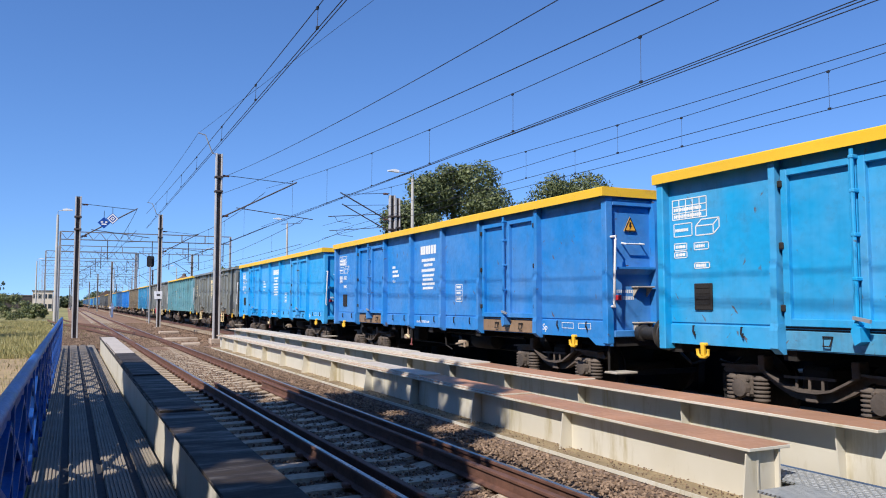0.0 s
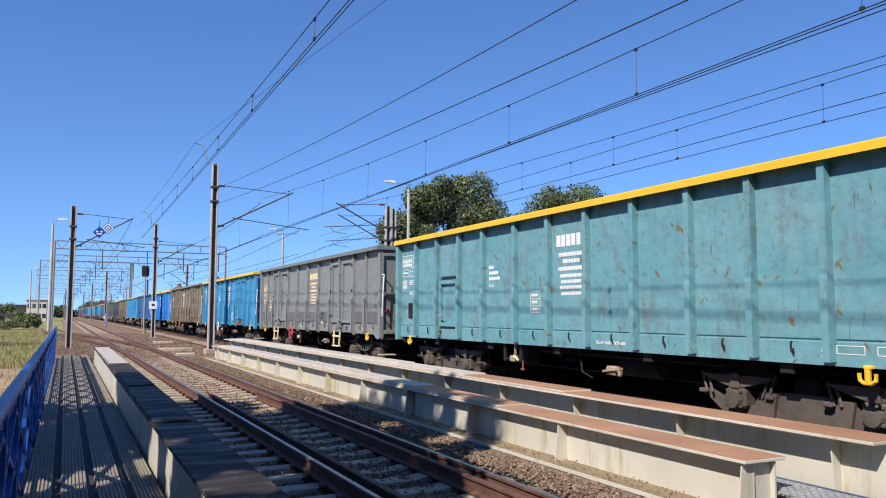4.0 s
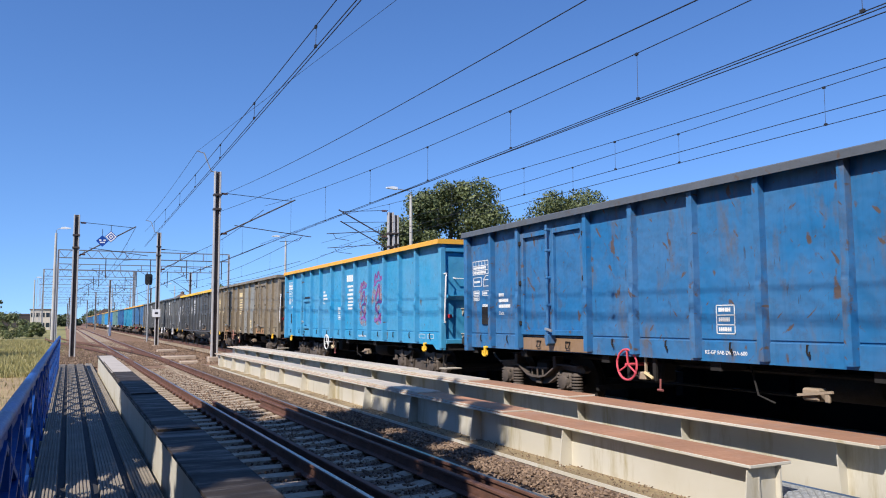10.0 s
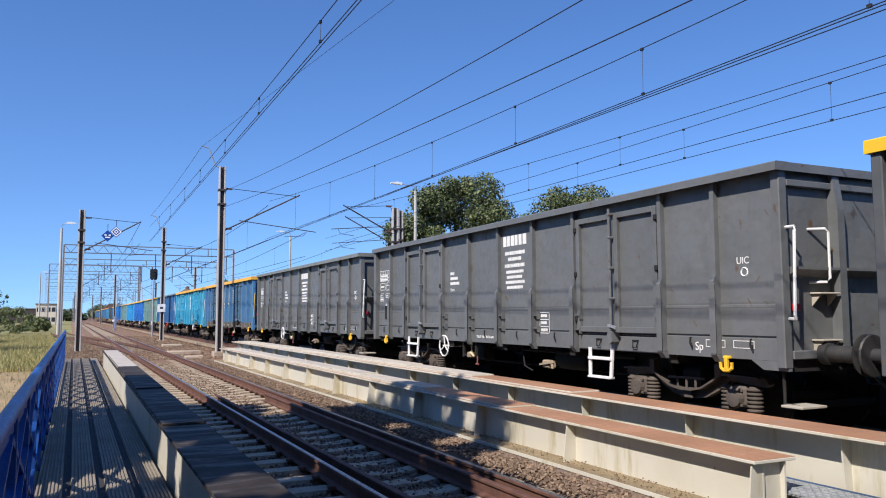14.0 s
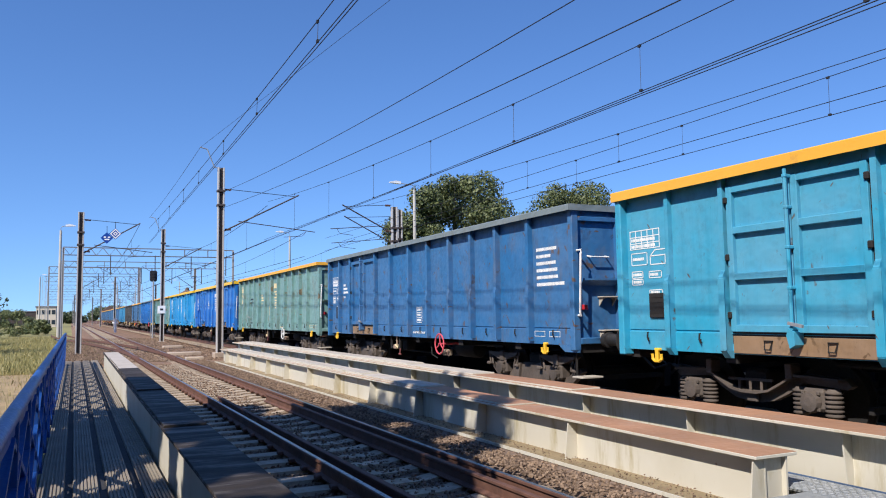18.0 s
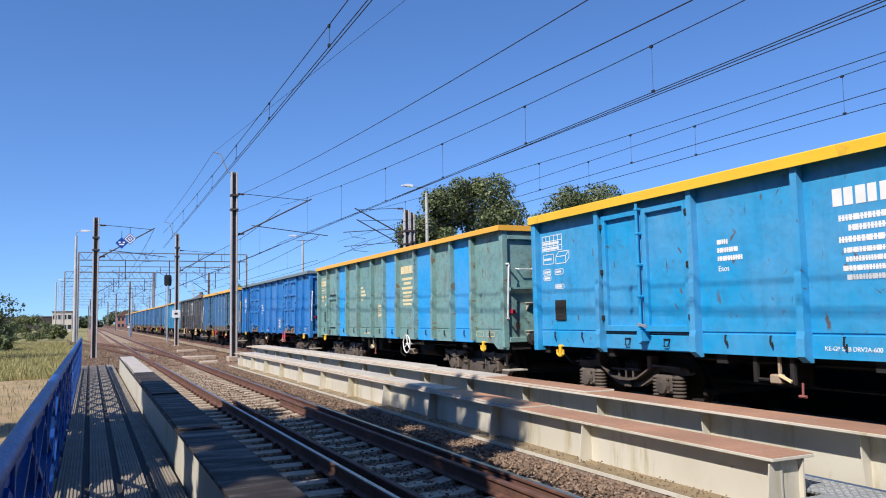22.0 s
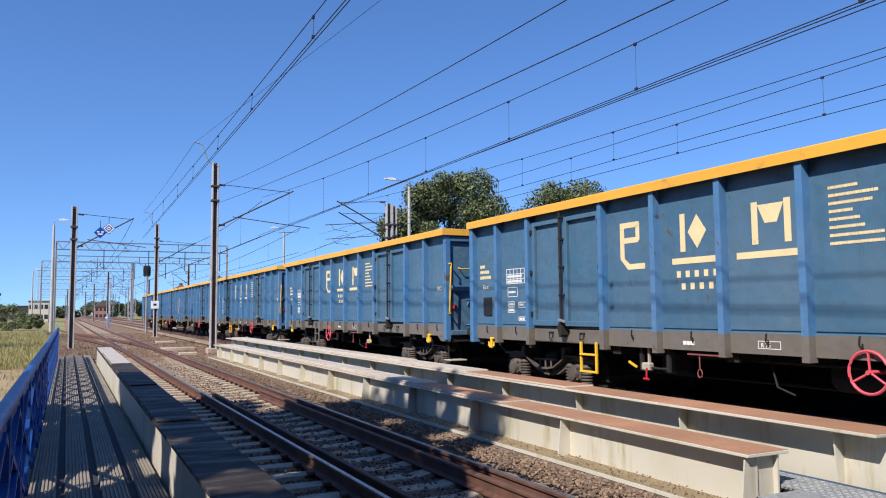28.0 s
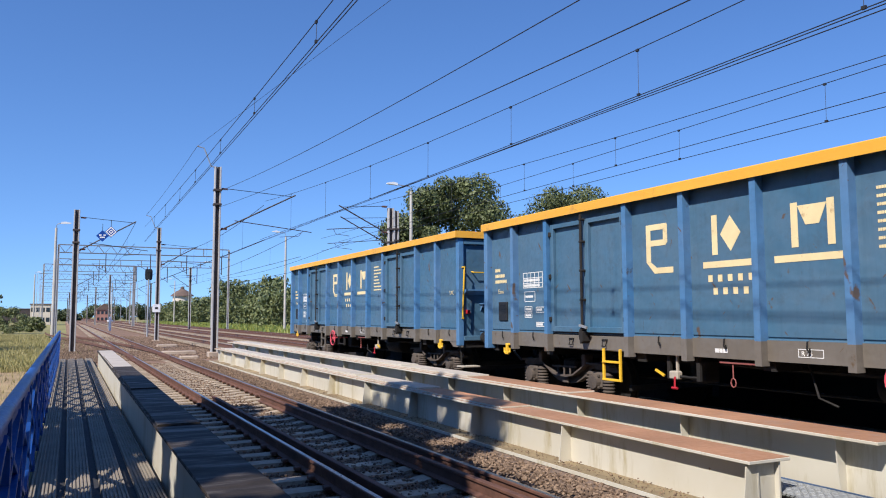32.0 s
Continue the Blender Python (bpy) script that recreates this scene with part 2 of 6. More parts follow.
pink_m = plain("pink_red_handwheel", (0.62, 0.09, 0.12), 0.5, vary=0.12)
purple_m = plain("purple_spray_paint", (0.12, 0.045, 0.22), 0.6, vary=0.3, scale=4)
lilac_m = plain("lilac_spray_paint", (0.24, 0.11, 0.36), 0.6, vary=0.45, scale=6)
magenta_m = plain("magenta_spray_paint", (0.20, 0.055, 0.24), 0.6, vary=0.3, scale=4)
chalk_m = plain("chalky_grey_spray_paint", (0.30, 0.30, 0.30), 0.7, vary=0.35, scale=5)
overspray_m, n, l, b = mat("pinkish_overspray", 0.6)
b.inputs["Base Color"].default_value = (0.42, 0.30, 0.33, 1)
v = coords(n, l)
cloud = noise_of(n, l, 3.2, 5, 0.6, v)
l.new(ramp(n, l, cloud, 0.46, 0.66, 0.0, 0.75), b.inputs["Alpha"])
bark_m = plain("bark", (0.13, 0.095, 0.07), 0.9, vary=0.3, scale=6, bump=0.8)
roof_m = plain("dark_roof_shingle", (0.13, 0.09, 0.07), 0.85, vary=0.2, scale=2)
plaster_m = plain("pale_plaster", (0.62, 0.55, 0.44), 0.9, vary=0.08, scale=1)
brick_m = plain("red_brick_far", (0.36, 0.19, 0.145), 0.9, vary=0.2, scale=2)
glass_m = plain("dark_window_glass", (0.03, 0.04, 0.05), 0.1, vary=0.1, bump=0)


def leaf_mat(name, a, c):
    m, n, l, b = mat(name, 0.55)
    isl = n.new("ShaderNodeNewGeometry").outputs["Random Per Island"]
    l.new(mixed(n, l, isl, a, c), b.inputs["Base Color"])
    return m


leaf_m = leaf_mat("oak_leaves", (0.030, 0.046, 0.014), (0.150, 0.170, 0.055))
# darker copy of bush_leaves, with shade put into the leaf colour
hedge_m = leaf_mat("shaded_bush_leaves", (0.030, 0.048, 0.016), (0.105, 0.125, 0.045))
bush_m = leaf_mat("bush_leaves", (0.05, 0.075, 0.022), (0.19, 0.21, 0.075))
grass_m = leaf_mat("grass_blades", (0.15, 0.155, 0.045), (0.40, 0.335, 0.13))
weed_m = leaf_mat("weed_leaves", (0.10, 0.17, 0.03), (0.30, 0.30, 0.05))

# ---- mesh helpers ----


class Geo:
    """Collects vertices and faces of one mesh."""

    def __init__(self):
        self.v, self.f = [], []

    def add(self, verts, faces):
        k = len(self.v)
        self.v.extend(tuple(p) for p in verts)
        self.f.extend(tuple(i + k for i in q) for q in faces)
        return self

    def box(self, x0, x1, y0, y1, z0, z1, c=0.0):
        """A box; c: width of the chamfer on all its edges."""
        if c <= 0:
            vs = [(x, y, z) for x in (x0, x1) for y in (y0, y1) for z in (z0, z1)]
            return self.add(vs, [(0, 1, 3, 2), (4, 6, 7, 5), (0, 4, 5, 1), (2, 3, 7, 6), (0, 2, 6, 4), (1, 5, 7, 3)])
        c = min(c, 0.45 * min(x1 - x0, y1 - y0, z1 - z0))
        vs, idx = [], {}
        lim = ((x0, x1), (y0, y1), (z0, z1))
        for s in range(8):
            bits = (s >> 2 & 1, s >> 1 & 1, s & 1)
            for ax in range(3):
                p = [lim[k][bits[k]] + (0 if k == ax else (c if bits[k] == 0 else -c)) for k in range(3)]
                idx[bits, ax] = len(vs)
                vs.append(p)
        fs = []
        for ax in range(3):
            o = [k for k in range(3) if k != ax]
            for s in (0, 1):
                q = []
                for a, d in ((0, 0), (1, 0), (1, 1), (0, 1)):
                    bits = [0, 0, 0]
                    bits[ax], bits[o[0]], bits[o[1]] = s, a, d
                    q.append(idx[tuple(bits), ax])
                fs.append(q)
            for a in (0, 1):
                for d in (0, 1):
                    b0, b1 = [0, 0, 0], [0, 0, 0]
                    b1[ax] = 1
                    for bb in (b0, b1):
                        bb[o[0]], bb[o[1]] = a, d
                    fs.append([idx[tuple(b0), o[0]], idx[tuple(b1), o[0]], idx[tuple(b1), o[1]], idx[tuple(b0), o[1]]])
        for s in range(8):
            bits = (s >> 2 & 1, s >> 1 & 1, s & 1)
            fs.append([idx[bits, 0], idx[bits, 1], idx[bits, 2]])
        return self.add(vs, fs)

    def prism(self, prof, axis, a0, a1):
        """A closed profile pushed along an axis. Profile: for x (y, z), for y (x, z), for z (x, y)."""
        k = len(prof)
        put = {"x": lambda a, p: (a, p[0], p[1]), "y": lambda a, p: (p[0], a, p[1]), "z": lambda a, p: (p[0], p[1], a)}[axis]
        vs = [put(a0, p) for p in prof] + [put(a1, p) for p in prof]
        fs = [(i, (i + 1) % k, k + (i + 1) % k, k + i) for i in range(k)] + [tuple(range(k))[::-1], tuple(range(k, 2 * k))]
        return self.add(vs, fs)

    def tube(self, pts, r, k=6, closed=False):
        pts = [Vector(p) for p in pts]
        m = len(pts)
        vs, fs = [], []
        for i, p in enumerate(pts):
            a = pts[i - 1] if i or closed else p
            b = pts[(i + 1) % m] if i + 1 < m or closed else p
            d = (b - a).normalized()
            u = d.cross(Vector((0, 0, 1)) if abs(d.z) < 0.9 else Vector((1, 0, 0))).normalized()
            w = d.cross(u)
            vs.extend(p + r * (math.cos(2 * math.pi * j / k) * u + math.sin(2 * math.pi * j / k) * w) for j in range(k))
        for i in range(m if closed else m - 1):
            j2 = (i + 1) % m
            fs.extend((i * k + j, i * k + (j + 1) % k, j2 * k + (j + 1) % k, j2 * k + j) for j in range(k))
        if not closed:
            fs += [tuple(range(k))[::-1], tuple(range((m - 1) * k, m * k))]
        return self.add(vs, fs)

    def lathe(self, prof, axis, c, k=16):
        """Rings of (radius, way along the axis) round the point c."""
        vs, fs, m = [], [], len(prof)
        for r, h in prof:
            for j in range(k):
                a = 2 * math.pi * j / k
                p = {"x": (h, r * math.cos(a), r * math.sin(a)), "y": (r * math.cos(a), h, r * math.sin(a)), "z": (r * math.cos(a), r * math.sin(a), h)}[axis]
                vs.append((p[0] + c[0], p[1] + c[1], p[2] + c[2]))
        for i in range(m - 1):
            fs.extend((i * k + j, i * k + (j + 1) % k, (i + 1) * k + (j + 1) % k, (i + 1) * k + j) for j in range(k))
        fs += [tuple(range(k))[::-1], tuple(range((m - 1) * k, m * k))]
        return self.add(vs, fs)

    def beam(self, a, b, w, h):
        """A square bar from a to b."""
        a, b = Vector(a), Vector(b)
        d = (b - a).normalized()
        u = d.cross(Vector((0, 0, 1)) if abs(d.z) < 0.95 else Vector((0, 1, 0))).normalized() * w / 2
        w2 = d.cross(u).normalized() * h / 2
        vs = [p + s * u + q * w2 for p in (a, b) for s, q in ((-1, -1), (1, -1), (1, 1), (-1, 1))]
        return self.add(vs, [(0, 1, 2, 3), (7, 6, 5, 4), (0, 4, 5, 1), (1, 5, 6, 2), (2, 6, 7, 3), (3, 7, 4, 0)])

    def mesh(self, name, smooth=False, fix=True):
        me = bpy.data.meshes.new(name)
        me.from_pydata(self.v, [], self.f)
        if fix:
            bm = bmesh.new()
            bm.from_mesh(me)
            bmesh.ops.recalc_face_normals(bm, faces=bm.faces)
            bm.to_mesh(me)
            bm.free()
        if smooth:
            me.polygons.foreach_set("use_smooth", [True] * len(me.polygons))
            me.set_sharp_from_angle(angle=radians(40))
        me.materials.append(None)
        return me


CACHE = {}


def shape(key, make, smooth=False):
    """The mesh of that key, made once."""
    if key not in CACHE:
        g = Geo()
        make(g)
        CACHE[key] = g.mesh(key if isinstance(key, str) else str(key[0]), smooth)
    return CACHE[key]


def part(name, geo, material, parent=None, label="", at=None, smooth=False):
    """One mesh object, of a Geo or of a shared mesh, under a thing or a part."""
    me = geo.mesh(name, smooth) if isinstance(geo, Geo) else geo
    ob = new(name, me)
    ob.material_slots[0].link = "OBJECT"
    ob.material_slots[0].material = material
    if parent is not None:
        ob.parent = parent
    if at is not None:
        ob.matrix_basis = at
    if label:
        ob["label"] = label
    return ob


def thing(name, label, category, at=None, group="", kind=""):
    ob = tagged(new(name), label, category, group, kind)
    if at is not None:
        ob.matrix_basis = at
    return ob


# ---- ground and tracks ----
RAIL2 = 0.20            # rail head of the train's track
X1, X2, X3, X4 = 3.49, 8.70, 13.1, 17.5

g = Geo()
g.add([(-1500, -300, -0.55), (1500, -300, -0.55), (1500, 3000, -0.55), (-1500, 3000, -0.55)], [(0, 1, 2, 3)])
tagged(part("ground", g, grass_ground_m), "dry yellow-green grassland beside the railway", "ground", kind="structure")
g = Geo()
g.add([(-9, 6, -0.53), (-1.0, 6, -0.53), (-0.6, 38, -0.53), (-14, 26, -0.53)], [(0, 1, 2, 3)])
tagged(part("dirt_patch", g, dirt_m), "bare dry earth with trampled grass beside the walkway", "ground", kind="structure")


def bed(name, xl, xr, y0, y1, top, label, m=None):
    g = Geo()
    g.prism([(xl - 1.2, -0.54), (xl, top), (xr, top), (xr + 1.2, -0.54)], "y", y0, y1)
    return tagged(part(name, g, m or ballast_m), label, "track bed", kind="structure")


g = Geo()
g.prism([(1.5, -0.54), (1.5, -0.22), (2.2, -0.24), (4.75, -0.24), (5.0, -0.15), (5.34, -0.095), (5.34, -0.54)], "y", -20, 34)
tagged(part("trackbed_near", g, ballast_m), "brown crushed-stone ballast round the near track", "track bed", kind="structure")
bed("trackbed_yard", 1.5, 20.2, 34, 900, -0.20, "wide brown ballast bed of the station tracks", soil_m)
# this bed and the deck below are black in place of the train's shade
bed("trackbed_far", 11.2, 20.2, -60, 34, -0.05, "bed under the tracks behind the train, coloured black for the shade", under_m)
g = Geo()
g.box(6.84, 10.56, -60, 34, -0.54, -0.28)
tagged(part("bridge_deck", g, under_m), "open steel deck under the train's track, coloured solid black for the shade", "bridge deck", kind="structure")

RAIL = [(-0.07, -0.17), (0.07, -0.17), (0.07, -0.155), (0.012, -0.135), (0.012, -0.045), (0.036, -0.03), (0.036, -0.006), (0.028, 0.0),
        (-0.028, 0.0), (-0.036, -0.006), (-0.036, -0.03), (-0.012, -0.045), (-0.012, -0.135), (-0.07, -0.155)]


def rail_run(g, x, z, y0, y1):
    g.prism([(x + a, z + b) for a, b in RAIL], "y", y0, y1)


def track(x, z, y0, y1, near, sleepers_to, label, guard=None):
    """A track: two rails with polished heads, and sleepers; those within near = (from, to) are parts, the others one mass."""
    tr = thing("railway_track", label, "railway track", kind="structure")
    for s in (-0.75, 0.75):
        g = Geo()
        rail_run(g, x + s, z, y0, y1)
        r = part("rail", g, rail_rust_m, tr)
        g = Geo()
        g.box(x + s - 0.024, x + s + 0.024, y0, y1, z, z + 0.002)
        part("rail_head", g, rail_top_m, r, "polished running surface")
    if guard:
        for s in (-0.52, 0.52):
            g = Geo()
            rail_run(g, x + s, z - 0.01, *guard)
            part("guard_rail", g, rail_rust_m, tr, "rusty guard rail inside the running rail")
    g, y = Geo(), y0
    me = shape("sleeper", lambda q: q.prism([(-1.3, -0.4), (1.3, -0.4), (1.3, -0.205), (1.24, -0.19), (0.45, -0.19), (0.3, -0.215), (-0.3, -0.215), (-0.45, -0.19), (-1.24, -0.19), (-1.3, -0.205)], "y", -0.13, 0.13))
    while y < sleepers_to:
        if near and near[0] <= y <= near[1]:
            part("sleeper", me, sleeper_m, tr, at=pose(x + random.uniform(-0.015, 0.015), y, z, 0, 0, random.uniform(-0.5, 0.5)))
        else:
            g.box(x - 1.3, x + 1.3, y - 0.13, y + 0.13, z - 0.3, z - 0.19)
        y += 0.6
    if g.v:
        tagged(part("distant_sleepers", g, sleeper_m, tr), kind="stuff")
    return tr


track(X1, 0.0, -19.7, 900, (2.5, 46), 200, "near railway track with rusty rails and concrete sleepers", guard=(-5, 17.5))
track(X2, RAIL2, -430, 900, None, 260, "railway track under the passing goods train")
track(X3, 0.12, -60, 900, None, 260, "dark railway track behind the goods train")
track(X4, 0.12, -60, 900, None, 260, "dark railway track beside the grass verge")
# fastening clips along the near rails
g = Geo()
y = 2.9
while y < 40:
    for s in (-0.75, 0.75):
        for d in (-0.1, 0.1):
            g.box(X1 + s + d - 0.035, X1 + s + d + 0.035, y - 0.06, y + 0.06, -0.18, -0.13, 0.01)
    y += 0.6
tagged(part("rail_fastenings", g, rail_rust_m), "rusty rail clips on the sleepers of the near track", "rail clip", kind="stuff")


def stones(name, label, x0, x1, y0, y1, z, count, size, seed, keep=None):
    """Loose ballast stones: squashed, turned octahedra in one mesh."""
    rs = np.random.RandomState(seed)
    base = np.array([(1, 0, 0), (-1, 0, 0), (0, 1, 0), (0, -1, 0), (0, 0, 1), (0, 0, -1)], float)
    faces = np.array([(0, 2, 4), (2, 1, 4), (1, 3, 4), (3, 0, 4), (2, 0, 5), (1, 2, 5), (3, 1, 5), (0, 3, 5)])
    c = np.stack([rs.uniform(x0, x1, count), y0 + (y1 - y0) * rs.uniform(0, 1, count) ** 1.5, z + rs.uniform(-0.01, 0.025, count)], 1)
    if keep is not None:
        c = c[[keep(*p) for p in c]]
    k = len(c)
    v = base[None] * rs.uniform(0.5, 1.0, (k, 6, 1)) * size * rs.uniform(0.5, 1.3, (k, 1, 1))
    q = rs.normal(size=(k, 3, 3))
    q, _ = np.linalg.qr(q)
    v = np.einsum("kij,kvj->kvi", q, v) * (1, 1, 0.8) + c[:, None]
    f = faces[None] + 6 * np.arange(k)[:, None, None]
    me = bpy.data.meshes.new(name)
    me.from_pydata(v.reshape(-1, 3).tolist(), [], f.reshape(-1, 3).tolist())
    me.materials.append(None)
    return tagged(part(name, me, stone_m), label, "ballast", kind="stuff")


stones("ballast_stones", "loose grey-brown crushed stone between the rails", 1.6, 4.8, 2.5, 36, -0.23, 24000, 0.034, 3)
stones("shoulder_stones", "loose brown crushed stone beside the white girder", 4.7, 5.3, 2.5, 34, -0.125, 11000, 0.034, 4)

stones("yard_stones", "coarse brown stones and gravel between the station tracks", -0.6, 7.6, 36, 80, -0.2, 16000, 0.05, 12)
stones("slope_stones", "loose gravel at the end of the walkway", -0.4, 1.6, 37.6, 52, -0.28, 5000, 0.05, 13)

stones("ledge_debris", "dark crumbs of earth and stone on the girder ledge", 5.31, 5.6, 5.2, 20, -0.055, 900, 0.014, 14)

# ---- bridge girders ----


def girder(label, xf, width, ztop, y0, y1, plates, stiff, side, top_m, depth, edge_m, ledge=0.08, inset_web=0.15, web_m=None, start=(0.03, 0.03), th_at=None, foot=0.15):
    """A plate girder: top flange of stacked plates, web, bottom ledge, stiffeners on the side that faces us."""
    th = thing("bridge_girder", label, "girder", th_at, group="bridge girders")
    g = Geo()
    g.box(xf, xf + width, y0, y1, ztop - 0.03, ztop, 0.004)
    fl = part("top_flange", g, edge_m, th)
    g = Geo()
    g.box(xf + 0.004, xf + width - 0.004, y0 + 0.004, y1 - 0.004, ztop, ztop + 0.004)
    part("flange_coating", g, top_m, fl, "rust-brown primer on the flange top")
    for k, (a, b2, coat, *level) in enumerate(plates):
        i = level[0] if level else k
        inset = 0.02 * (i + 1)
        g = Geo()
        g.box(xf + inset, xf + width - inset, a, b2, ztop + 0.004 + 0.024 * i, ztop + 0.028 + 0.024 * i, 0.004)
        cp = part("cover_plate", g, edge_m, th)
        g = Geo()
        g.box(xf + inset + 0.004, xf + width - inset - 0.004, a + 0.004, b2 - 0.004, ztop + 0.028 + 0.024 * i, ztop + 0.031 + 0.024 * i)
        part("plate_coating", g, coat, cp)
    g = Geo()
    xw = xf + inset_web
    for xx, dy in ((xw + 0.01, start[0]), (xf + width - 0.12, start[1])):
        g = Geo()
        g.box(xx - 0.01, xx + 0.01, y0 + dy, y1 - 0.02, ztop - depth, ztop - 0.03)
        part("web", g, web_m or white_steel_m, th)
    g = Geo()
    g.box(xw + 0.021, xf + width - 0.131, y0 + start[0] + 0.02, y0 + start[0] + 0.035, ztop - depth, ztop - 0.031)
    part("end_plate", g, web_m or white_steel_m, th)
    g = Geo()
    g.box(xf - ledge, xf + width + (0.06 if ledge > 0 else -0.1), y0, y1, ztop - depth - 0.03, ztop - depth, 0.004)
    part("bottom_flange", g, ledge_m, th, "brown-stained lower flange")
    # pale strip that paints the lit edge line along the near white girder's ledge
    if ledge > 0.1:
        g = Geo()
        g.box(xf - ledge - 0.008, xf - ledge + 0.012, y0, y1, ztop - depth - 0.034, ztop - depth + 0.004)
        part("flange_edge", g, edge_m, th, "pale strip for the lit edge of the lower flange")
    for y in stiff:
        g = Geo()
        prof = [(xw, ztop - depth), (xw - foot, ztop - depth), (xw - 0.13, ztop - 0.06), (xw - 0.10, ztop - 0.03), (xw, ztop - 0.03)]
        g.prism(prof, "y", y - 0.008, y + 0.008)
        part("stiffener", g, web_m or white_steel_m, th)
    return th


# dark plates stand for the shaded length, pale ones past y = 21 for sun
girder("grey steel plate girder beside the walkway", 0.965, 0.53, 0.42, -8.0, 32.6, [(9.8, 21.0, grey_flange_m, 0), (14.6, 21.0, grey_flange_m, 1), (21.003, 31.8, pale_flange_m, 0), (21.003, 27.0, pale_flange_m, 1)], [], -1, grey_flange_m, 0.62, grey_flange_m, 0.0, 0.05, start=(0.3, 0.1), th_at=pose(-0.02, 0, 0, 0, 0, -0.37))
girder("white-painted plate girder with rust-brown top flange beside the near track", 5.48, 0.52, 0.42, 5.05, 32.2, [(9.4, 31.6, flange_m), (12.3, 31.0, pale_flange_m), (15.5, 30.2, pale_flange_m)], [5.11] + [7.95 + 2.3 * i for i in range(11)], -1, flange_m, 0.48, white_steel_m, 0.19, start=(0.05, 0.02), foot=0.18)
girder("white-painted plate girder with rust-brown top flange beside the train's track", 6.30, 0.52, 0.62, 4.4, 34.0, [(9.0, 33.4, flange_m), (12.0, 32.8, pale_flange_m), (15.0, 32.0, pale_flange_m)], [4.9 + 2.0 * i for i in range(15)], -1, flange_m, 0.62, white_steel_m, -0.05, 0.24, foot=0.08)
# unseen girder, raised and coloured black so the view under the train stays dark
girder("unseen plate girder beyond the train's track, coloured black for the shade", 10.58, 0.52, 0.94, -12.0, 34.0, [], [4.9 + 2.0 * i for i in range(15)], -1, under_m, 0.9, under_m, 0.08, 0.15, under_m)
# tread plate between the two white girders
g = Geo()
g.box(5.92, 6.44, -3, 33, 0.08, 0.10)
g.box(6.0, 6.06, -3, 33, -0.3, 0.08)
g.box(5.4, 5.92, -3, 4.9, 0.08, 0.10)
for i in range(11):
    for j in range(130):
        a, c = 5.95 + 0.045 * i, 3.4 + 0.045 * j
        d = 0.011 if (i + j) % 2 else -0.011
        g.add([(a - 0.012, c - d - 0.003, 0.1), (a - 0.012, c - d + 0.003, 0.1), (a + 0.012, c + d + 0.003, 0.1), (a + 0.012, c + d - 0.003, 0.1), (a - 0.008, c - d * 0.7, 0.105), (a + 0.008, c + d * 0.7, 0.105)], [(0, 3, 5, 4), (1, 4, 5, 2), (0, 4, 1), (2, 5, 3)])
tagged(part("tread_plate", g, chequer_m), "blue-grey chequered steel plate between the bridge girders", "floor plate", kind="structure")
g = Geo()
g.box(6.425, 6.44, -3, 33, 0.101, 0.113)
tagged(part("plate_edging", g, edging_m), "narrow blue-painted edging along the chequered plate", "trim", kind="structure")

# ---- walkway ----
WALK = -0.10
WX0, WX1 = -0.285, 0.995
walkway = thing("walkway", "ribbed grey metal plank walkway along the bridge", "walkway", pose(-0.03, 0, 0, 0, 0, -0.25), kind="structure")
g = Geo()
g.box(WX0 - 0.02, WX1 + 0.02, -9, 37.5, WALK - 0.10, WALK - 0.045)
part("walkway_bed", g, gap_m, walkway, "dark bearers under the planks")
count, gapw = 4, 0.08
pw = (WX1 - WX0 - (count - 1) * gapw) / count


def plank_geo(q, w=pw, run=1.5):
    n_rib = 7
    prof = [(0, -0.04)]
    for i in range(n_rib):
        a = w * i / n_rib
        d = w / n_rib
        prof += [(a + 0.1 * d, -0.016), (a + 0.25 * d, 0.0), (a + 0.7 * d, 0.0), (a + 0.85 * d, -0.016)]
    prof += [(w, -0.04)]
    q.prism(prof, "y", 0.003, run - 0.003)


for i in range(count):
    for j in range(31):
        part("plank", shape("plank", plank_geo), tread_m, walkway, at=pose(WX0 + i * (pw + gapw), -9 + 1.5 * j, WALK + random.uniform(-0.002, 0.002)))

# railing, set a little askew to the track
railing = thing("bridge_railing", "blue-painted steel lattice railing along the walkway", "railing", pose(-0.345, 0, WALK, 0, 0, -0.30))
R0, R1, RH = -8.1, 35.0, 1.22
g = Geo()
g.tube([(0, R0, RH), (0, R1, RH)], 0.05, 12)
part("handrail", g, blue_rail_m, railing, smooth=True)
for z in (0.12, 1.10):
    g = Geo()
    g.box(-0.008, 0.008, R0, R1, z - 0.025, z + 0.025)
    part("rail_bar", g, blue_rail_m, railing)
y = R0
me = shape("railing_post", lambda q: q.box(-0.03, 0.03, -0.03, 0.03, 0.0, RH, 0.004))
while y <= R1:
    part("post", me, blue_rail_m, railing, at=pose(0, y, 0))
    y += 1.55
for d in (1, -1):
    g = Geo()
    g.beam((0, 0, 0.14), (0, d * 3.0, 1.08), 0.052, 0.044)
    CACHE["lat", d] = g.mesh("lattice_bar")
    y = R0 + 0.1 + (0 if d > 0 else 3.0)
    while y < R1 - 0.2:
        part("lattice_bar", CACHE["lat", d], blue_rail_m, railing, at=pose(0.004 * d, y, 0))
        y += 1.5

# ---- the goods train ----
PANEL, POST, RIM = -1.42, -1.54, -1.575
HALF = 6.42
LETTERS = {}


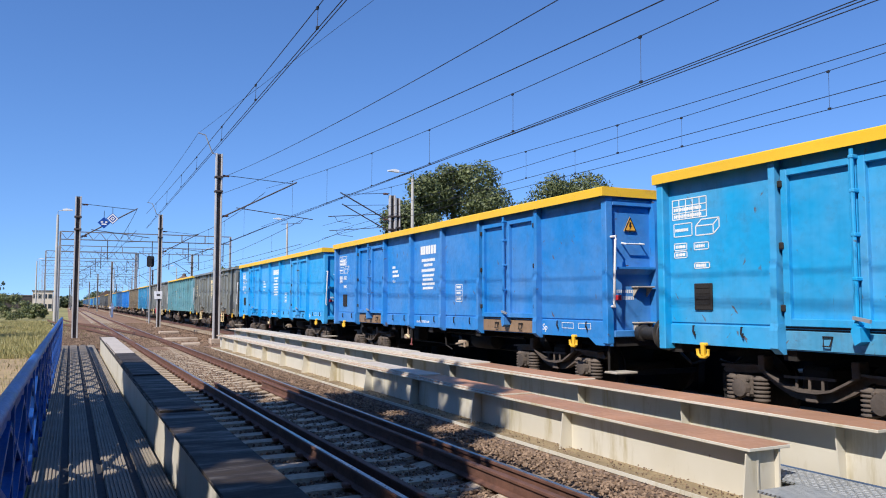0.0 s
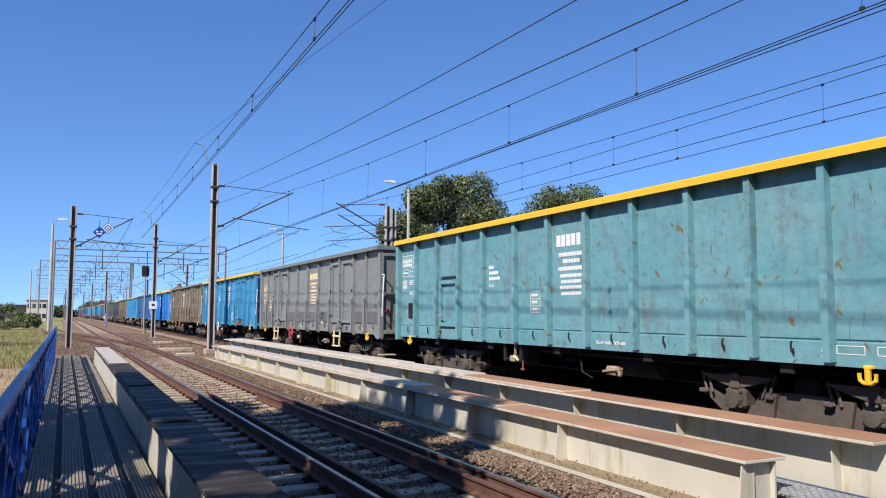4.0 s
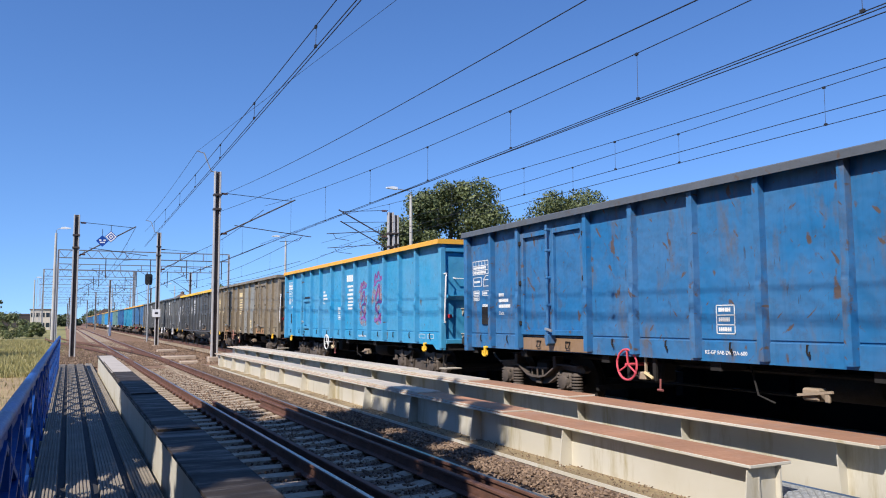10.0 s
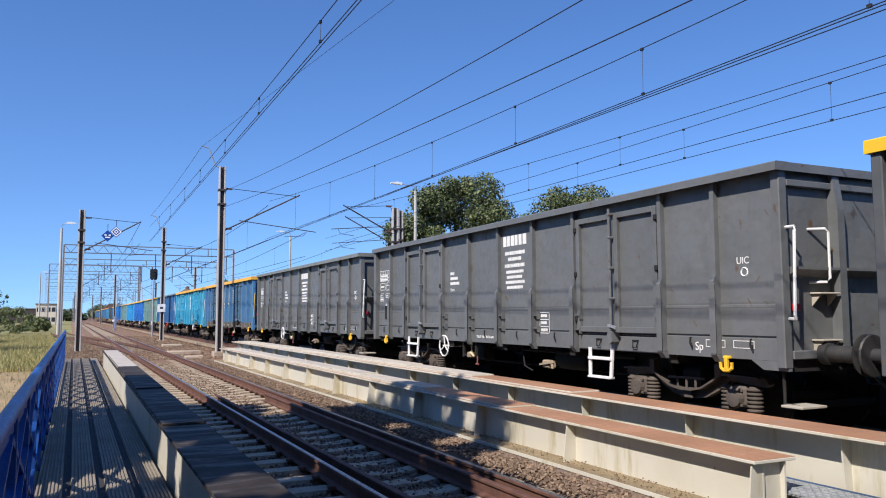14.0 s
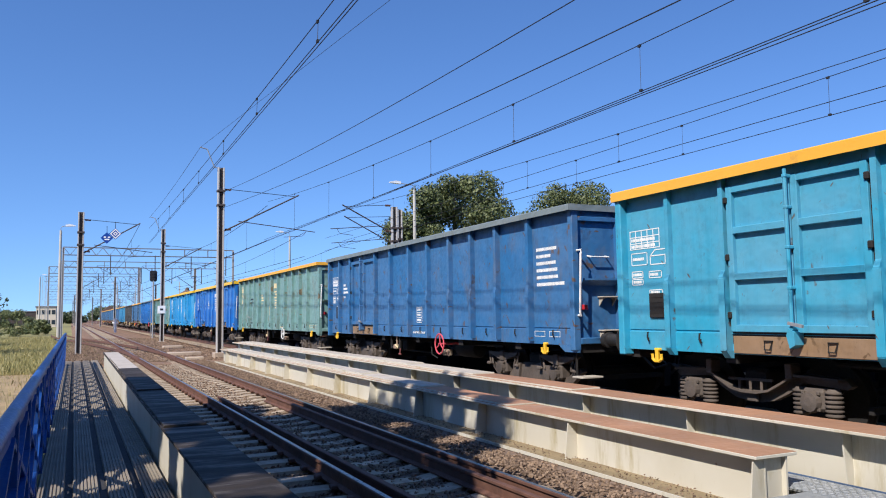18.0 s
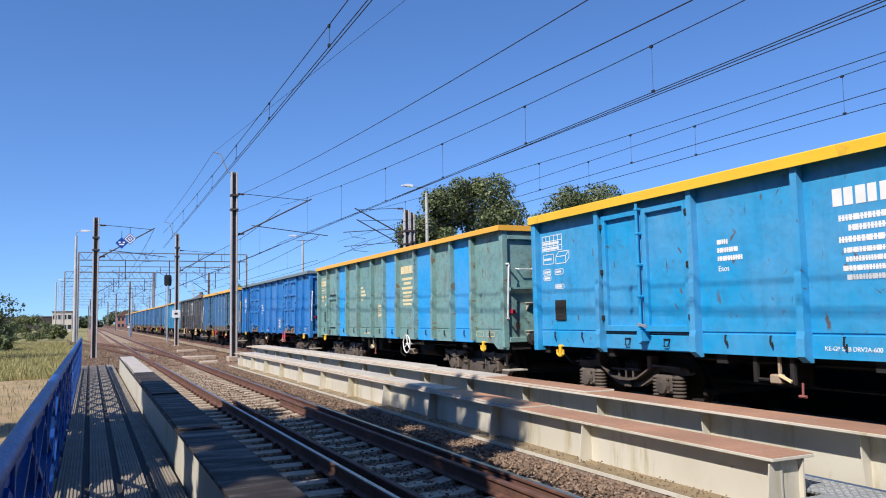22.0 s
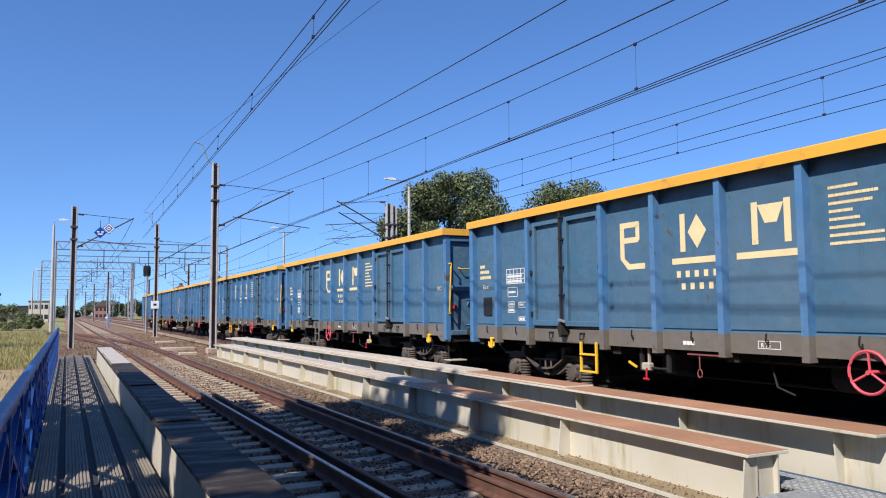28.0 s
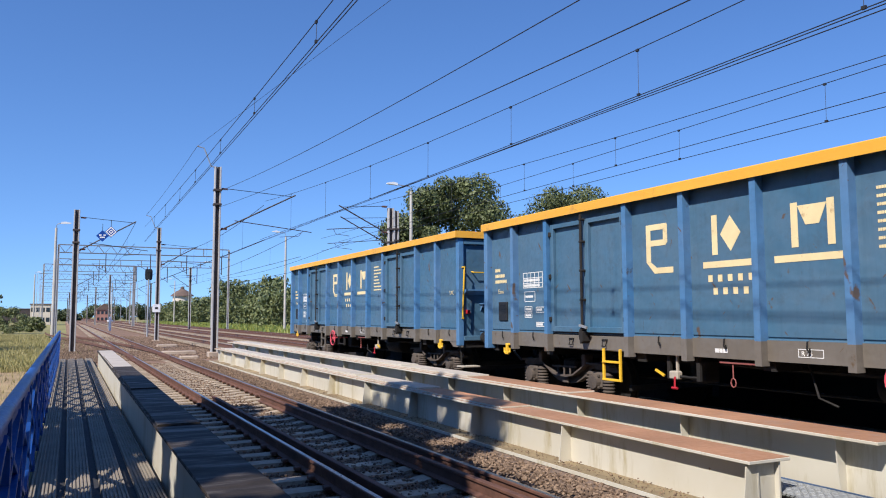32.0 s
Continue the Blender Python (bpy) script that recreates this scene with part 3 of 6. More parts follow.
def text_mesh(words, size):
    """Lettering as a thin mesh that reads on the side facing -x."""
    if (words, size) not in LETTERS:
        cu = bpy.data.curves.new("lettering", "FONT")
        cu.body, cu.size, cu.extrude = words, size, 0.002
        ob = bpy.data.objects.new("lettering", cu)
        scene.collection.objects.link(ob)
        bpy.context.view_layer.update()
        me = bpy.data.meshes.new_from_object(ob.evaluated_get(bpy.context.evaluated_depsgraph_get()))
        bpy.data.objects.remove(ob)
        me.transform(Matrix(((0, 0, -1, 0), (-1, 0, 0, 0), (0, 1, 0, 0), (0, 0, 0, 1))))
        me.materials.clear()
        me.materials.append(None)
        LETTERS[words, size] = me
    return LETTERS[words, size]


def bars(q, y, z, lines, x=0.0):
    """Plain bars for writing: rows of (drop, height, list of widths), each one notched strip from y towards -y."""
    for drop, h, widths in lines:
        top, low = z - drop, z - drop - h
        up, down, a = [], [], y
        for i, w in enumerate(widths):
            up += [(a, top), (a - w, top)]
            down += [(a, low), (a - w, low)]
            a -= w
            if i + 1 < len(widths):
                up += [(a, low + 0.6 * h), (a - 0.2 * h, low + 0.6 * h)]
                down += [(a, low + 0.4 * h), (a - 0.2 * h, low + 0.4 * h)]
                a -= 0.2 * h
        q.prism(up + down[::-1], "x", x - 0.003, x)
    return q


def dashes(seed, total, h):
    rs = random.Random(seed)
    out = []
    while sum(out) + 0.25 * h * len(out) < total:
        out.append(rs.choice((0.38, 0.5, 0.62, 0.44, 1.1)) * h)
    return out


def writing(kind, parent, ink, y, z):
    """The owner's block or the wagon's number: each line a part."""
    x = PANEL - 0.001
    if kind == "small":
        rows = [(0, 0.085 * i, 0.032, dashes(50 + i, w, 0.04)) for i, w in enumerate((0.36, 0.62, 0.55, 0.3, 0.4, 0.42, 0.66, 0.66))]
    elif kind == "owner":
        rows = [(-0.138 * i, 0.0, 0.19, [(0.115, 0.105, 0.115, 0.10, 0.10, 0.12)[i]]) for i in range(6)]
        for i, w in enumerate((0.70, 0.48, 0.72, 0.62, 0.58, 0.66, 0.58)):
            h = 0.065 if i < 3 else 0.055
            rows.append((-(0.82 - w) / 2, (0.29, 0.40, 0.52, 0.64, 0.735, 0.83, 0.925)[i], h, dashes(i, w, h)))
    elif kind == "address":
        rows = [(0, 0.12 * i, 0.055, dashes(20 + i, w, 0.055)) for i, w in enumerate((0.66, 0.44, 0.62, 0.66, 0.66, 0.86))]
    else:
        rows = [(0, 0.105 * i, 0.06, dashes(10 + i, w, 0.06)) for i, w in enumerate((0.2, 0.34, 0.42))]
    for i, (dy, drop, h, ws) in enumerate(rows):
        part("lettering", shape((kind, i), lambda q: bars(q, dy, 0, [(drop, h, ws)])), ink, parent, at=pose(x, y, z))


def load_table(q):
    """The ruled load table: outline with rows of small marks."""
    w, h = 0.62, 0.26
    for z in (0, 0.09, 0.18, 0.26):
        q.box(-0.003, 0, -w, 0, -z - 0.012, -z)
    for i in range(6):
        a = -i * (w - 0.012) / 5
        q.box(-0.0031, 0, a - 0.012, a, -h, 0)
    bars(q, -0.03, -0.115, [(0, 0.045, dashes(3, 0.5, 0.045)), (0.09, 0.045, dashes(4, 0.5, 0.045))])


def small_marks(q):
    """Stacked inspection marks: small frames with dashes."""
    for y, z, w, h in ((0, 0, 0.34, 0.18), (0, -0.26, 0.24, 0.10), (0.36, -0.27, 0.26, 0.10), (0, -0.37, 0.24, 0.09), (0.36, -0.53, 0.27, 0.08)):
        for a, b2, c, d in ((0, w, 0, 0.012), (0, w, h - 0.012, h), (0, 0.012, 0, h), (w - 0.012, w, 0, h)):
            q.box(-0.003, 0, -y - b2, -y - a, z - d, z - c)
        bars(q, -y - 0.03, z - h / 2 + 0.02, [(0, 0.04, dashes(int(z * 100), w - 0.09, 0.04))])


def tare_frame(q):
    w, h = 0.30, 0.36
    for a, b2, c, d in ((0, w, 0, 0.012), (0, w, h - 0.012, h), (0, 0.012, 0, h), (w - 0.012, w, 0, h), (0, w, 0.12, 0.132), (0, w, 0.24, 0.252)):
        q.box(-0.003, 0, -b2, -a, -d, -c)
    for i in range(3):
        bars(q, -0.04, -0.035 - 0.12 * i, [(0, 0.05, dashes(i + 30, 0.2, 0.05))])


def cargo_icon(q):
    """Line drawing of an open box."""
    for a, b2 in (((0, 0), (0.3, 0)), ((0.3, 0), (0.3, 0.12)), ((0.3, 0.12), (0, 0.12)), ((0, 0.12), (0, 0)), ((0, 0.12), (0.1, 0.2)), ((0.1, 0.2), (0.4, 0.2)), ((0.4, 0.2), (0.3, 0.12)), ((0.4, 0.2), (0.4, 0.08)), ((0.4, 0.08), (0.3, 0))):
        q.beam((-0.0015, -a[0], a[1]), (-0.0015, -b2[0], b2[1]), 0.003, 0.014)


def emblem_ring(q):
    """First shape of the big cream emblem: a square ring on a foot with a cut corner."""
    q.prism([(0.0, 0.0), (0.0, -0.52), (-0.09, -0.52), (-0.09, 0.0)], "x", -0.003, 0)
    q.prism([(-0.091, 0.0), (-0.091, -0.08), (-0.36, -0.08), (-0.42, -0.02), (-0.40, 0.0)], "x", -0.003, 0)
    q.prism([(-0.091, -0.22), (-0.091, -0.30), (-0.38, -0.30), (-0.42, -0.26), (-0.42, -0.22)], "x", -0.003, 0)
    q.prism([(-0.34, -0.081), (-0.34, -0.219), (-0.42, -0.219), (-0.42, -0.025)], "x", -0.003, 0)
    q.prism([(0.0, -0.521), (-0.09, -0.521), (-0.20, -0.60), (-0.52, -0.60), (-0.52, -0.68), (-0.16, -0.68)], "x", -0.003, 0)


def emblem_arrow(q):
    q.prism([(0.0, 0.0), (0.0, -0.50), (-0.09, -0.50), (-0.09, 0.0)], "x", -0.003, 0)
    q.prism([(-0.14, -0.25), (-0.30, -0.03), (-0.46, -0.25), (-0.30, -0.47)], "x", -0.003, 0)
    q.prism([(0.16, -0.58), (0.16, -0.66), (-0.78, -0.66), (-0.78, -0.58)], "x", -0.003, 0)


def emblem_gate(q):
    for a in (0.0, -0.46):
        q.prism([(a, 0.0), (a, -0.50), (a - 0.09, -0.50), (a - 0.09, 0.0)], "x", -0.003, 0)
    q.prism([(-0.0901, -0.04), (-0.4599, -0.04), (-0.36, -0.26), (-0.19, -0.26)], "x", -0.003, 0)
    q.prism([(0.24, -0.58), (0.24, -0.66), (-0.68, -0.66), (-0.68, -0.58)], "x", -0.003, 0)


def wall_panel(w, low, seam=False):
    """A pressed side panel of that width: flat sheet with a folded lower sill edge; with a seam the lower plate stands a little proud."""
    def make(q):
        prof = [(PANEL - 0.01, low), (PANEL - 0.01, 1.226), (PANEL - 0.002, 1.232), (PANEL + 0.016, 1.236), (PANEL + 0.016, 1.252), (PANEL - (0.006 if seam else 0), 1.262)]
        if seam:
            prof += [(PANEL - 0.008, 1.585), (PANEL - 0.012, 1.60), (PANEL - 0.012, 1.625), (PANEL + 0.004, 1.632)]
        q.prism(prof + [(PANEL, 1.66), (PANEL, 3.236), (PANEL + 0.03, 3.236), (PANEL + 0.03, low)], "y", -w / 2, w / 2)
    return shape(("wall_panel", w, low, seam), make)


def post_mesh(kind):
    def make(q):
        if kind == "R":
            q.prism([(PANEL + 0.01, 0.93), (POST, 0.93), (POST, 3.236), (PANEL + 0.01, 3.236)], "y", -0.046, 0.046)
        elif kind == "C":
            # slim above, deeper below the middle, with a foot
            q.prism([(PANEL + 0.01, 1.02), (POST, 1.02), (POST, 1.92), (POST + 0.045, 2.0), (POST + 0.045, 3.236), (PANEL + 0.01, 3.236)], "y", -0.034, 0.034)
            q.box(POST - 0.004, POST + 0.008, -0.048, 0.048, 1.03, 1.9, 0.003)
            q.prism([(PANEL, 0.93), (PANEL - 0.05, 0.93), (POST, 1.018), (PANEL, 1.018)], "y", -0.05, 0.05)
        else:
            q.prism([(PANEL + 0.01, 1.02), (POST, 1.02), (POST, 1.9), (POST + 0.02, 2.0), (POST + 0.02, 3.236), (PANEL + 0.01, 3.236)], "y", -0.045, 0.045)
            if kind == "B":
                q.prism([(PANEL, 0.93), (PANEL - 0.05, 0.93), (POST - 0.02, 1.0), (POST - 0.02, 1.2), (POST, 1.28), (PANEL, 1.28)], "y", -0.056, 0.056)
    return shape(("post", kind), make)


def door_leaf(w, style):
    """One leaf of a side door: frame with a recessed field, or three of them."""
    def make(q):
        z0, z1, x0 = 1.25, 2.22 if style == "hatch" else 3.02, PANEL - 0.012
        q.box(PANEL - 0.004, PANEL + 0.02, -w / 2, w / 2, z0, z1)
        f = 0.085
        q.box(x0 - 0.052, PANEL - 0.002, -w / 2, -w / 2 + f, z0, z1, 0.006)
        q.box(x0 - 0.052, PANEL - 0.002, w / 2 - f, w / 2, z0, z1, 0.006)
        cuts = (z0, z1 - f) if style != "ribbed" else (z0, z0 + 0.62, z0 + 1.18, z1 - f)
        for z in cuts:
            q.box(x0 - 0.050, PANEL - 0.002, -w / 2 + f, w / 2 - f, z, z + f, 0.006)
    return shape(("door_leaf", w, style), make)


def lock_bar(q):
    q.tube([(POST - 0.01, 0, 1.1), (POST - 0.01, 0, 3.08)], 0.022, 8)
    for z in (1.3, 1.75, 2.2, 2.65, 3.0):
        q.box(POST - 0.035, PANEL, -0.028, 0.028, z - 0.02, z + 0.02, 0.008)
    q.prism([(0.03, 1.30), (0.06, 1.22), (0.02, 1.08), (-0.05, 1.12), (-0.045, 1.26)], "x", POST - 0.04, PANEL)


def latch_handle(q):
    q.beam((POST - 0.045, 0.02, 1.36), (POST - 0.05, -0.17, 1.325), 0.03, 0.035)


def hinge(q):
    q.box(PANEL - 0.03, PANEL, -0.012, 0.012, 1.3, 3.0)
    for z in (1.45, 2.15, 2.85):
        q.box(POST + 0.03, PANEL, -0.028, 0.028, z - 0.04, z + 0.04, 0.01)


def lashing_hook(q):
    q.tube([(PANEL - 0.005, 0, 0.10), (PANEL - 0.03, 0, 0.10), (PANEL - 0.03, 0.01, 0.02), (PANEL - 0.02, 0.0, -0.01), (PANEL - 0.045, -0.035, -0.02), (PANEL - 0.05, -0.04, 0.03)], 0.010, 5)


def rope_hook(q):
    """The yellow towing hook under the corner."""
    q.box(-1.49, -1.44, -0.028, 0.028, 0.84, 1.0, 0.01)
    q.tube([(-1.47, -0.09, 0.93), (-1.47, -0.085, 0.86), (-1.47, -0.04, 0.83), (-1.47, 0.04, 0.83), (-1.47, 0.085, 0.86), (-1.47, 0.09, 0.93)], 0.022, 7)
    q.box(-1.48, -1.42, -0.05, 0.05, 0.97, 1.01, 0.01)


def rim_mesh(q, low=3.11):
    """The top rim: a thin folded channel, open below, round the open top."""
    e = HALF + 0.06
    prof = [(RIM, low), (RIM, 3.235), (RIM + 0.02, 3.25), (RIM + 0.20, 3.25), (RIM + 0.20, 3.242), (RIM + 0.022, 3.242), (RIM + 0.01, 3.232), (RIM + 0.01, low)]
    q.prism(prof, "y", -e, e)
    q.prism([(-x, z) for x, z in prof], "y", -e, e)
    for s in (-1, 1):
        q.box(RIM + 0.011, -RIM - 0.011, *sorted((s * (e - 0.01), s * e)), low + 0.001, 3.2415)
        q.box(RIM + 0.2, -RIM - 0.2, *sorted((s * (e - 0.2), s * (e - 0.011))), 3.2425, 3.2495)


def slim_rim(q):
    rim_mesh(q, 3.145)


def end_wall(q):
    y = -HALF + 0.04
    q.box(PANEL + 0.03, -PANEL - 0.03, y, y + 0.03, 1.0, 3.236)
    q.box(PANEL + 0.06, -PANEL - 0.06, y - 0.07, y, 1.0, 1.10, 0.01)
    q.box(PANEL + 0.06, -PANEL - 0.06, y - 0.06, y, 2.98, 3.06, 0.01)


def end_post(q):
    y = -HALF + 0.04
    q.prism([(y, 1.0), (y - 0.13, 1.0), (y - 0.13, 2.75), (y - 0.06, 3.236), (y, 3.236)], "x", -0.06, 0.06)


def corner_post(q):
    q.box(POST + 0.05, PANEL + 0.06, -HALF - 0.02, -HALF + 0.1, 0.90, 3.236, 0.012)


def step_shelf(q):
    y = -HALF + 0.04
    for a, b in ((-1.34, -0.62), (-0.48, 0.48), (0.62, 1.34)):
        q.prism([(y, 1.94), (y - 0.14, 2.02), (y - 0.14, 2.05), (y, 2.05)], "x", a, b)


def end_steps(q):
    """Two small treads on the end wall."""
    y = -HALF + 0.04
    for z in (1.74, 1.20):
        q.box(-0.98, -0.64, y - 0.15, y, z, z + 0.022, 0.006)
        for x in (-0.94, -0.68):
            q.prism([(y, z - 0.14), (y - 0.13, z - 0.001), (y, z - 0.001)], "x", x - 0.008, x + 0.008)


def end_rail(q):
    """Upright grab rail on the end wall."""
    y = -HALF + 0.04
    q.tube([(-0.98, y, 2.5), (-0.84, y - 0.13, 2.5), (-0.80, y - 0.14, 2.46), (-0.80, y - 0.14, 1.92), (-0.84, y - 0.13, 1.88), (-0.98, y, 1.88)], 0.016, 7)


def corner_foot(q):
    """The deeper lower corner of the side with a slanting edge."""
    q.prism([(-HALF - 0.015, 0.979), (-HALF - 0.015, 0.87), (-HALF + 0.34, 0.87), (-HALF + 0.52, 0.979)], "x", PANEL - 0.008, PANEL + 0.04)


def foothold(q):
    """A small bracket beside a side post."""
    q.prism([(PANEL, -0.05), (PANEL - 0.09, 0), (PANEL - 0.09, 0.014), (PANEL, 0.014)], "y", -0.17, -0.05)
    q.box(PANEL - 0.085, PANEL, -0.174, -0.164, -0.06, 0.05)


def picture_plate(q):
    q.box(PANEL - 0.008, PANEL, -0.24, 0.24, 1.36, 1.66, 0.004)


def plate_drawing(q):
    q.prism([(-0.19, 1.42), (0.0, 1.42), (0.02, 1.47), (-0.19, 1.56)], "x", PANEL - 0.0105, PANEL - 0.0085)
    for z in (-0.225, 0.21):
        q.box(PANEL - 0.0105, PANEL - 0.0085, z, z + 0.015, 1.375, 1.645)
    for z in (1.375, 1.63):
        q.box(PANEL - 0.0105, PANEL - 0.0085, -0.209, 0.209, z, z + 0.015)


def grab_rail(q):
    y = -HALF - 0.02
    q.tube([(-1.40, y, 2.50), (-1.40, y - 0.12, 2.50), (-1.42, y - 0.13, 2.45), (-1.46, y - 0.13, 1.50), (-1.44, y - 0.12, 1.46), (-1.40, y, 1.46)], 0.019, 7)


def hand_grip(q):
    y = -HALF + 0.04
    q.tube([(-1.15, y, 2.42), (-1.15, y - 0.1, 2.40), (-0.8, y - 0.1, 2.40), (-0.8, y, 2.42)], 0.014, 6)


def buffer_body(q):
    q.lathe([(0.05, -6.45), (0.125, -6.45), (0.125, -6.55), (0.095, -6.56), (0.095, -6.86), (0.08, -6.865), (0.08, -6.96), (0.05, -6.965)], "y", (-0.875, 0, 1.06), 16)


def buffer_head(q):
    q.lathe([(0.06, -6.96), (0.225, -6.965), (0.235, -6.985), (0.2, -7.0), (0.05, -7.01)], "y", (-0.875, 0, 1.06), 20)


def foot_step(q):
    q.tube([(-1.36, -6.3, 1.05), (-1.36, -6.3, 0.5), (-1.36, -6.62, 0.48)], 0.02, 6)


def foot_plate(q):
    q.box(-1.5, -1.1, -6.64, -6.36, 0.472, 0.502, 0.006)


def drawhook(q):
    q.tube([(0, -6.4, 1.06), (0, -6.75, 1.06), (0, -6.85, 1.02), (0, -6.86, 0.95)], 0.045, 8)
    q.tube([(0.03, -6.8, 1.0), (0.03, -6.92, 0.8), (-0.03, -7.02, 0.8), (-0.03, -7.02, 1.0)], 0.025, 6)


def hose(q):
    q.tube([(-0.35, -6.45, 1.0), (-0.35, -6.62, 0.96), (-0.33, -6.72, 0.75), (-0.25, -6.85, 0.6), (-0.1, -6.98, 0.66)], 0.022, 6)


def side_frame(q):
    """Bogie side frame: a swept lower chord between two axle boxes."""
    top = [(-1.34, 0.66), (-1.26, 0.74), (-0.66, 0.76), (-0.50, 0.66), (-0.30, 0.555), (-0.12, 0.52), (0.12, 0.52), (0.30, 0.555), (0.50, 0.66), (0.66, 0.76), (1.26, 0.74), (1.34, 0.66)]
    low = [(1.28, 0.62), (0.72, 0.66), (0.52, 0.52), (0.30, 0.415), (0.1, 0.38), (-0.1, 0.38), (-0.30, 0.415), (-0.52, 0.52), (-0.72, 0.66), (-1.28, 0.62)]
    q.prism(top + low, "x", -1.04, -0.94)
    # flange along the upper edge
    rim = [(y, z) for y, z in top[1:-1]]
    q.prism(rim + [(y, z - 0.03) for y, z in rim[::-1]], "x", -1.15, -1.041)
    for y in (-0.62, 0.62):
        q.box(-1.17, -1.0, y - 0.05, y + 0.05, 0.70, 0.88, 0.012)
    for y in (-0.17, 0.0, 0.17):
        q.tube([(-1.10, y, 0.66), (-1.10, y, 0.50)], 0.018, 6)
    q.beam((-1.10, -0.34, 0.66), (-1.10, 0.34, 0.65), 0.03, 0.03)
    q.box(-1.09, -1.041, -0.08, 0.08, 0.38, 0.49, 0.012)


def cast_frame(q):
    """Plate bogie side: a low trough with sloping ends, leaf springs over the boxes and slanting links."""
    q.prism([(-1.55, 0.52), (-1.15, 0.24), (1.15, 0.24), (1.55, 0.52), (1.42, 0.58), (1.12, 0.40), (0.72, 0.40), (0.62, 0.58), (0.2, 0.60), (-0.2, 0.60), (-0.62, 0.58), (-0.72, 0.40), (-1.12, 0.40), (-1.42, 0.58)], "x", -1.05, -0.95)
    for y in (-0.5, 0.5):
        q.prism([(y - 0.1, 0.28), (y + 0.1, 0.28), (y + 0.06, 0.58), (y - 0.16, 0.58)], "x", -1.10, -1.051)
    for y in (-0.92, 0.92):
        q.prism([(y - 0.55, 0.76), (y + 0.55, 0.76), (y + 0.5, 0.72), (y + 0.12, 0.62), (y - 0.12, 0.62), (y - 0.5, 0.72)], "x", -1.14, -1.02)
        q.box(-1.17, -1.0, y - 0.07, y + 0.07, 0.60, 0.79, 0.01)
        for e in (-0.53, 0.53):
            for d in (-0.04, 0.05):
                q.tube([(-1.1, y + e + d, 0.78), (-1.12, y + e + d + 0.09 * (1 if e < 0 else -1), 0.52)], 0.018, 6)
            q.box(-1.15, -1.06, y + e - 0.02, y + e + 0.09, 0.50, 0.56, 0.015)


def axle_box(q):
    q.box(-1.16, -0.93, -0.15, 0.15, 0.36, 0.62, 0.04)
    q.lathe([(0.05, -1.23), (0.11, -1.22), (0.125, -1.165), (0.125, -1.155)], "x", (0, 0, 0.47), 14)
    for y in (-0.1, 0.1):
        for z in (0.39, 0.57):
            q.box(-1.19, -1.16, y - 0.02, y + 0.02, z - 0.02, z + 0.02, 0.006)


def coil_spring(q):
    prof = [(0.06, 0.30)]
    for i in range(6):
        z = 0.31 + i * 0.05
        prof += [(0.075, z), (0.10, z + 0.013), (0.10, z + 0.027), (0.075, z + 0.04)]
    q.lathe(prof + [(0.06, 0.62)], "z", (-1.06, 0, 0), 12)


def wheelset(q):
    for s in (-1, 1):
        q.lathe([(0.15, s * 0.68), (0.38, s * 0.69), (0.46, s * 0.685), (0.485, s * 0.68), (0.485, s * 0.715), (0.46, s * 0.72), (0.455, s * 0.81), (0.38, s * 0.81), (0.15, s * 0.78)], "x", (0, 0, 0.46), 24)
    q.lathe([(0.08, -1.0), (0.085, 1.0)], "x", (0, 0, 0.46), 10)


def bolster(q):
    q.box(-1.0, 1.0, -0.2, 0.2, 0.45, 0.78, 0.04)
    q.box(-0.6, 0.6, -0.95, -0.85, 0.4, 0.55)
    q.box(-0.6, 0.6, 0.85, 0.95, 0.4, 0.55)


def bogie_brake(q):
    y = 1.45
    q.box(-0.9, 0.9, y - 0.03, y + 0.03, 0.36, 0.44)
    q.prism([(y - 0.05, 0.2), (y + 0.05, 0.2), (y + 0.08, 0.6), (y - 0.08, 0.6)], "x", -0.86, -0.72)


def centre_sill(q):
    for x in (-0.3, 0.3):
        q.box(x - 0.08, x + 0.08, -6.35, 6.35, 0.78, 1.08)
    for y in (-6.3, -4.5, -2.2, 0, 2.2, 4.5, 6.3):
        q.box(-1.36, 1.36, y - 0.09, y + 0.09, 0.86, 1.08)


def side_sill(q):
    q.prism([(-1.42, 0.98), (-1.42, 1.10), (-1.36, 1.10), (-1.36, 0.98)], "y", -6.4, 6.4)


def brake_tank(q):
    q.lathe([(0.05, -0.48), (0.17, -0.44), (0.19, -0.38), (0.19, 0.38), (0.17, 0.44), (0.05, 0.48)], "y", (-0.7, 0, 0.74), 16)


def brake_valve(q):
    q.box(-1.1, -0.85, -0.16, 0.16, 0.62, 0.92, 0.03)
    q.box(-1.36, -1.32, -0.3, -0.24, 0.66, 1.0)
    q.box(-1.36, -1.32, 0.24, 0.3, 0.66, 1.0)
    q.tube([(-1.34, -0.27, 0.7), (-1.34, 0.27, 0.7)], 0.02, 6)


def brake_rods(q):
    q.tube([(-0.5, -4.4, 0.55), (-0.5, 4.4, 0.55)], 0.022, 6)
    q.tube([(-0.9, -3.2, 0.85), (-0.9, 3.4, 0.88)], 0.03, 6)
    q.tube([(-1.2, -0.4, 0.95), (-1.25, -0.55, 0.6), (-1.2, -0.75, 0.52)], 0.015, 5)


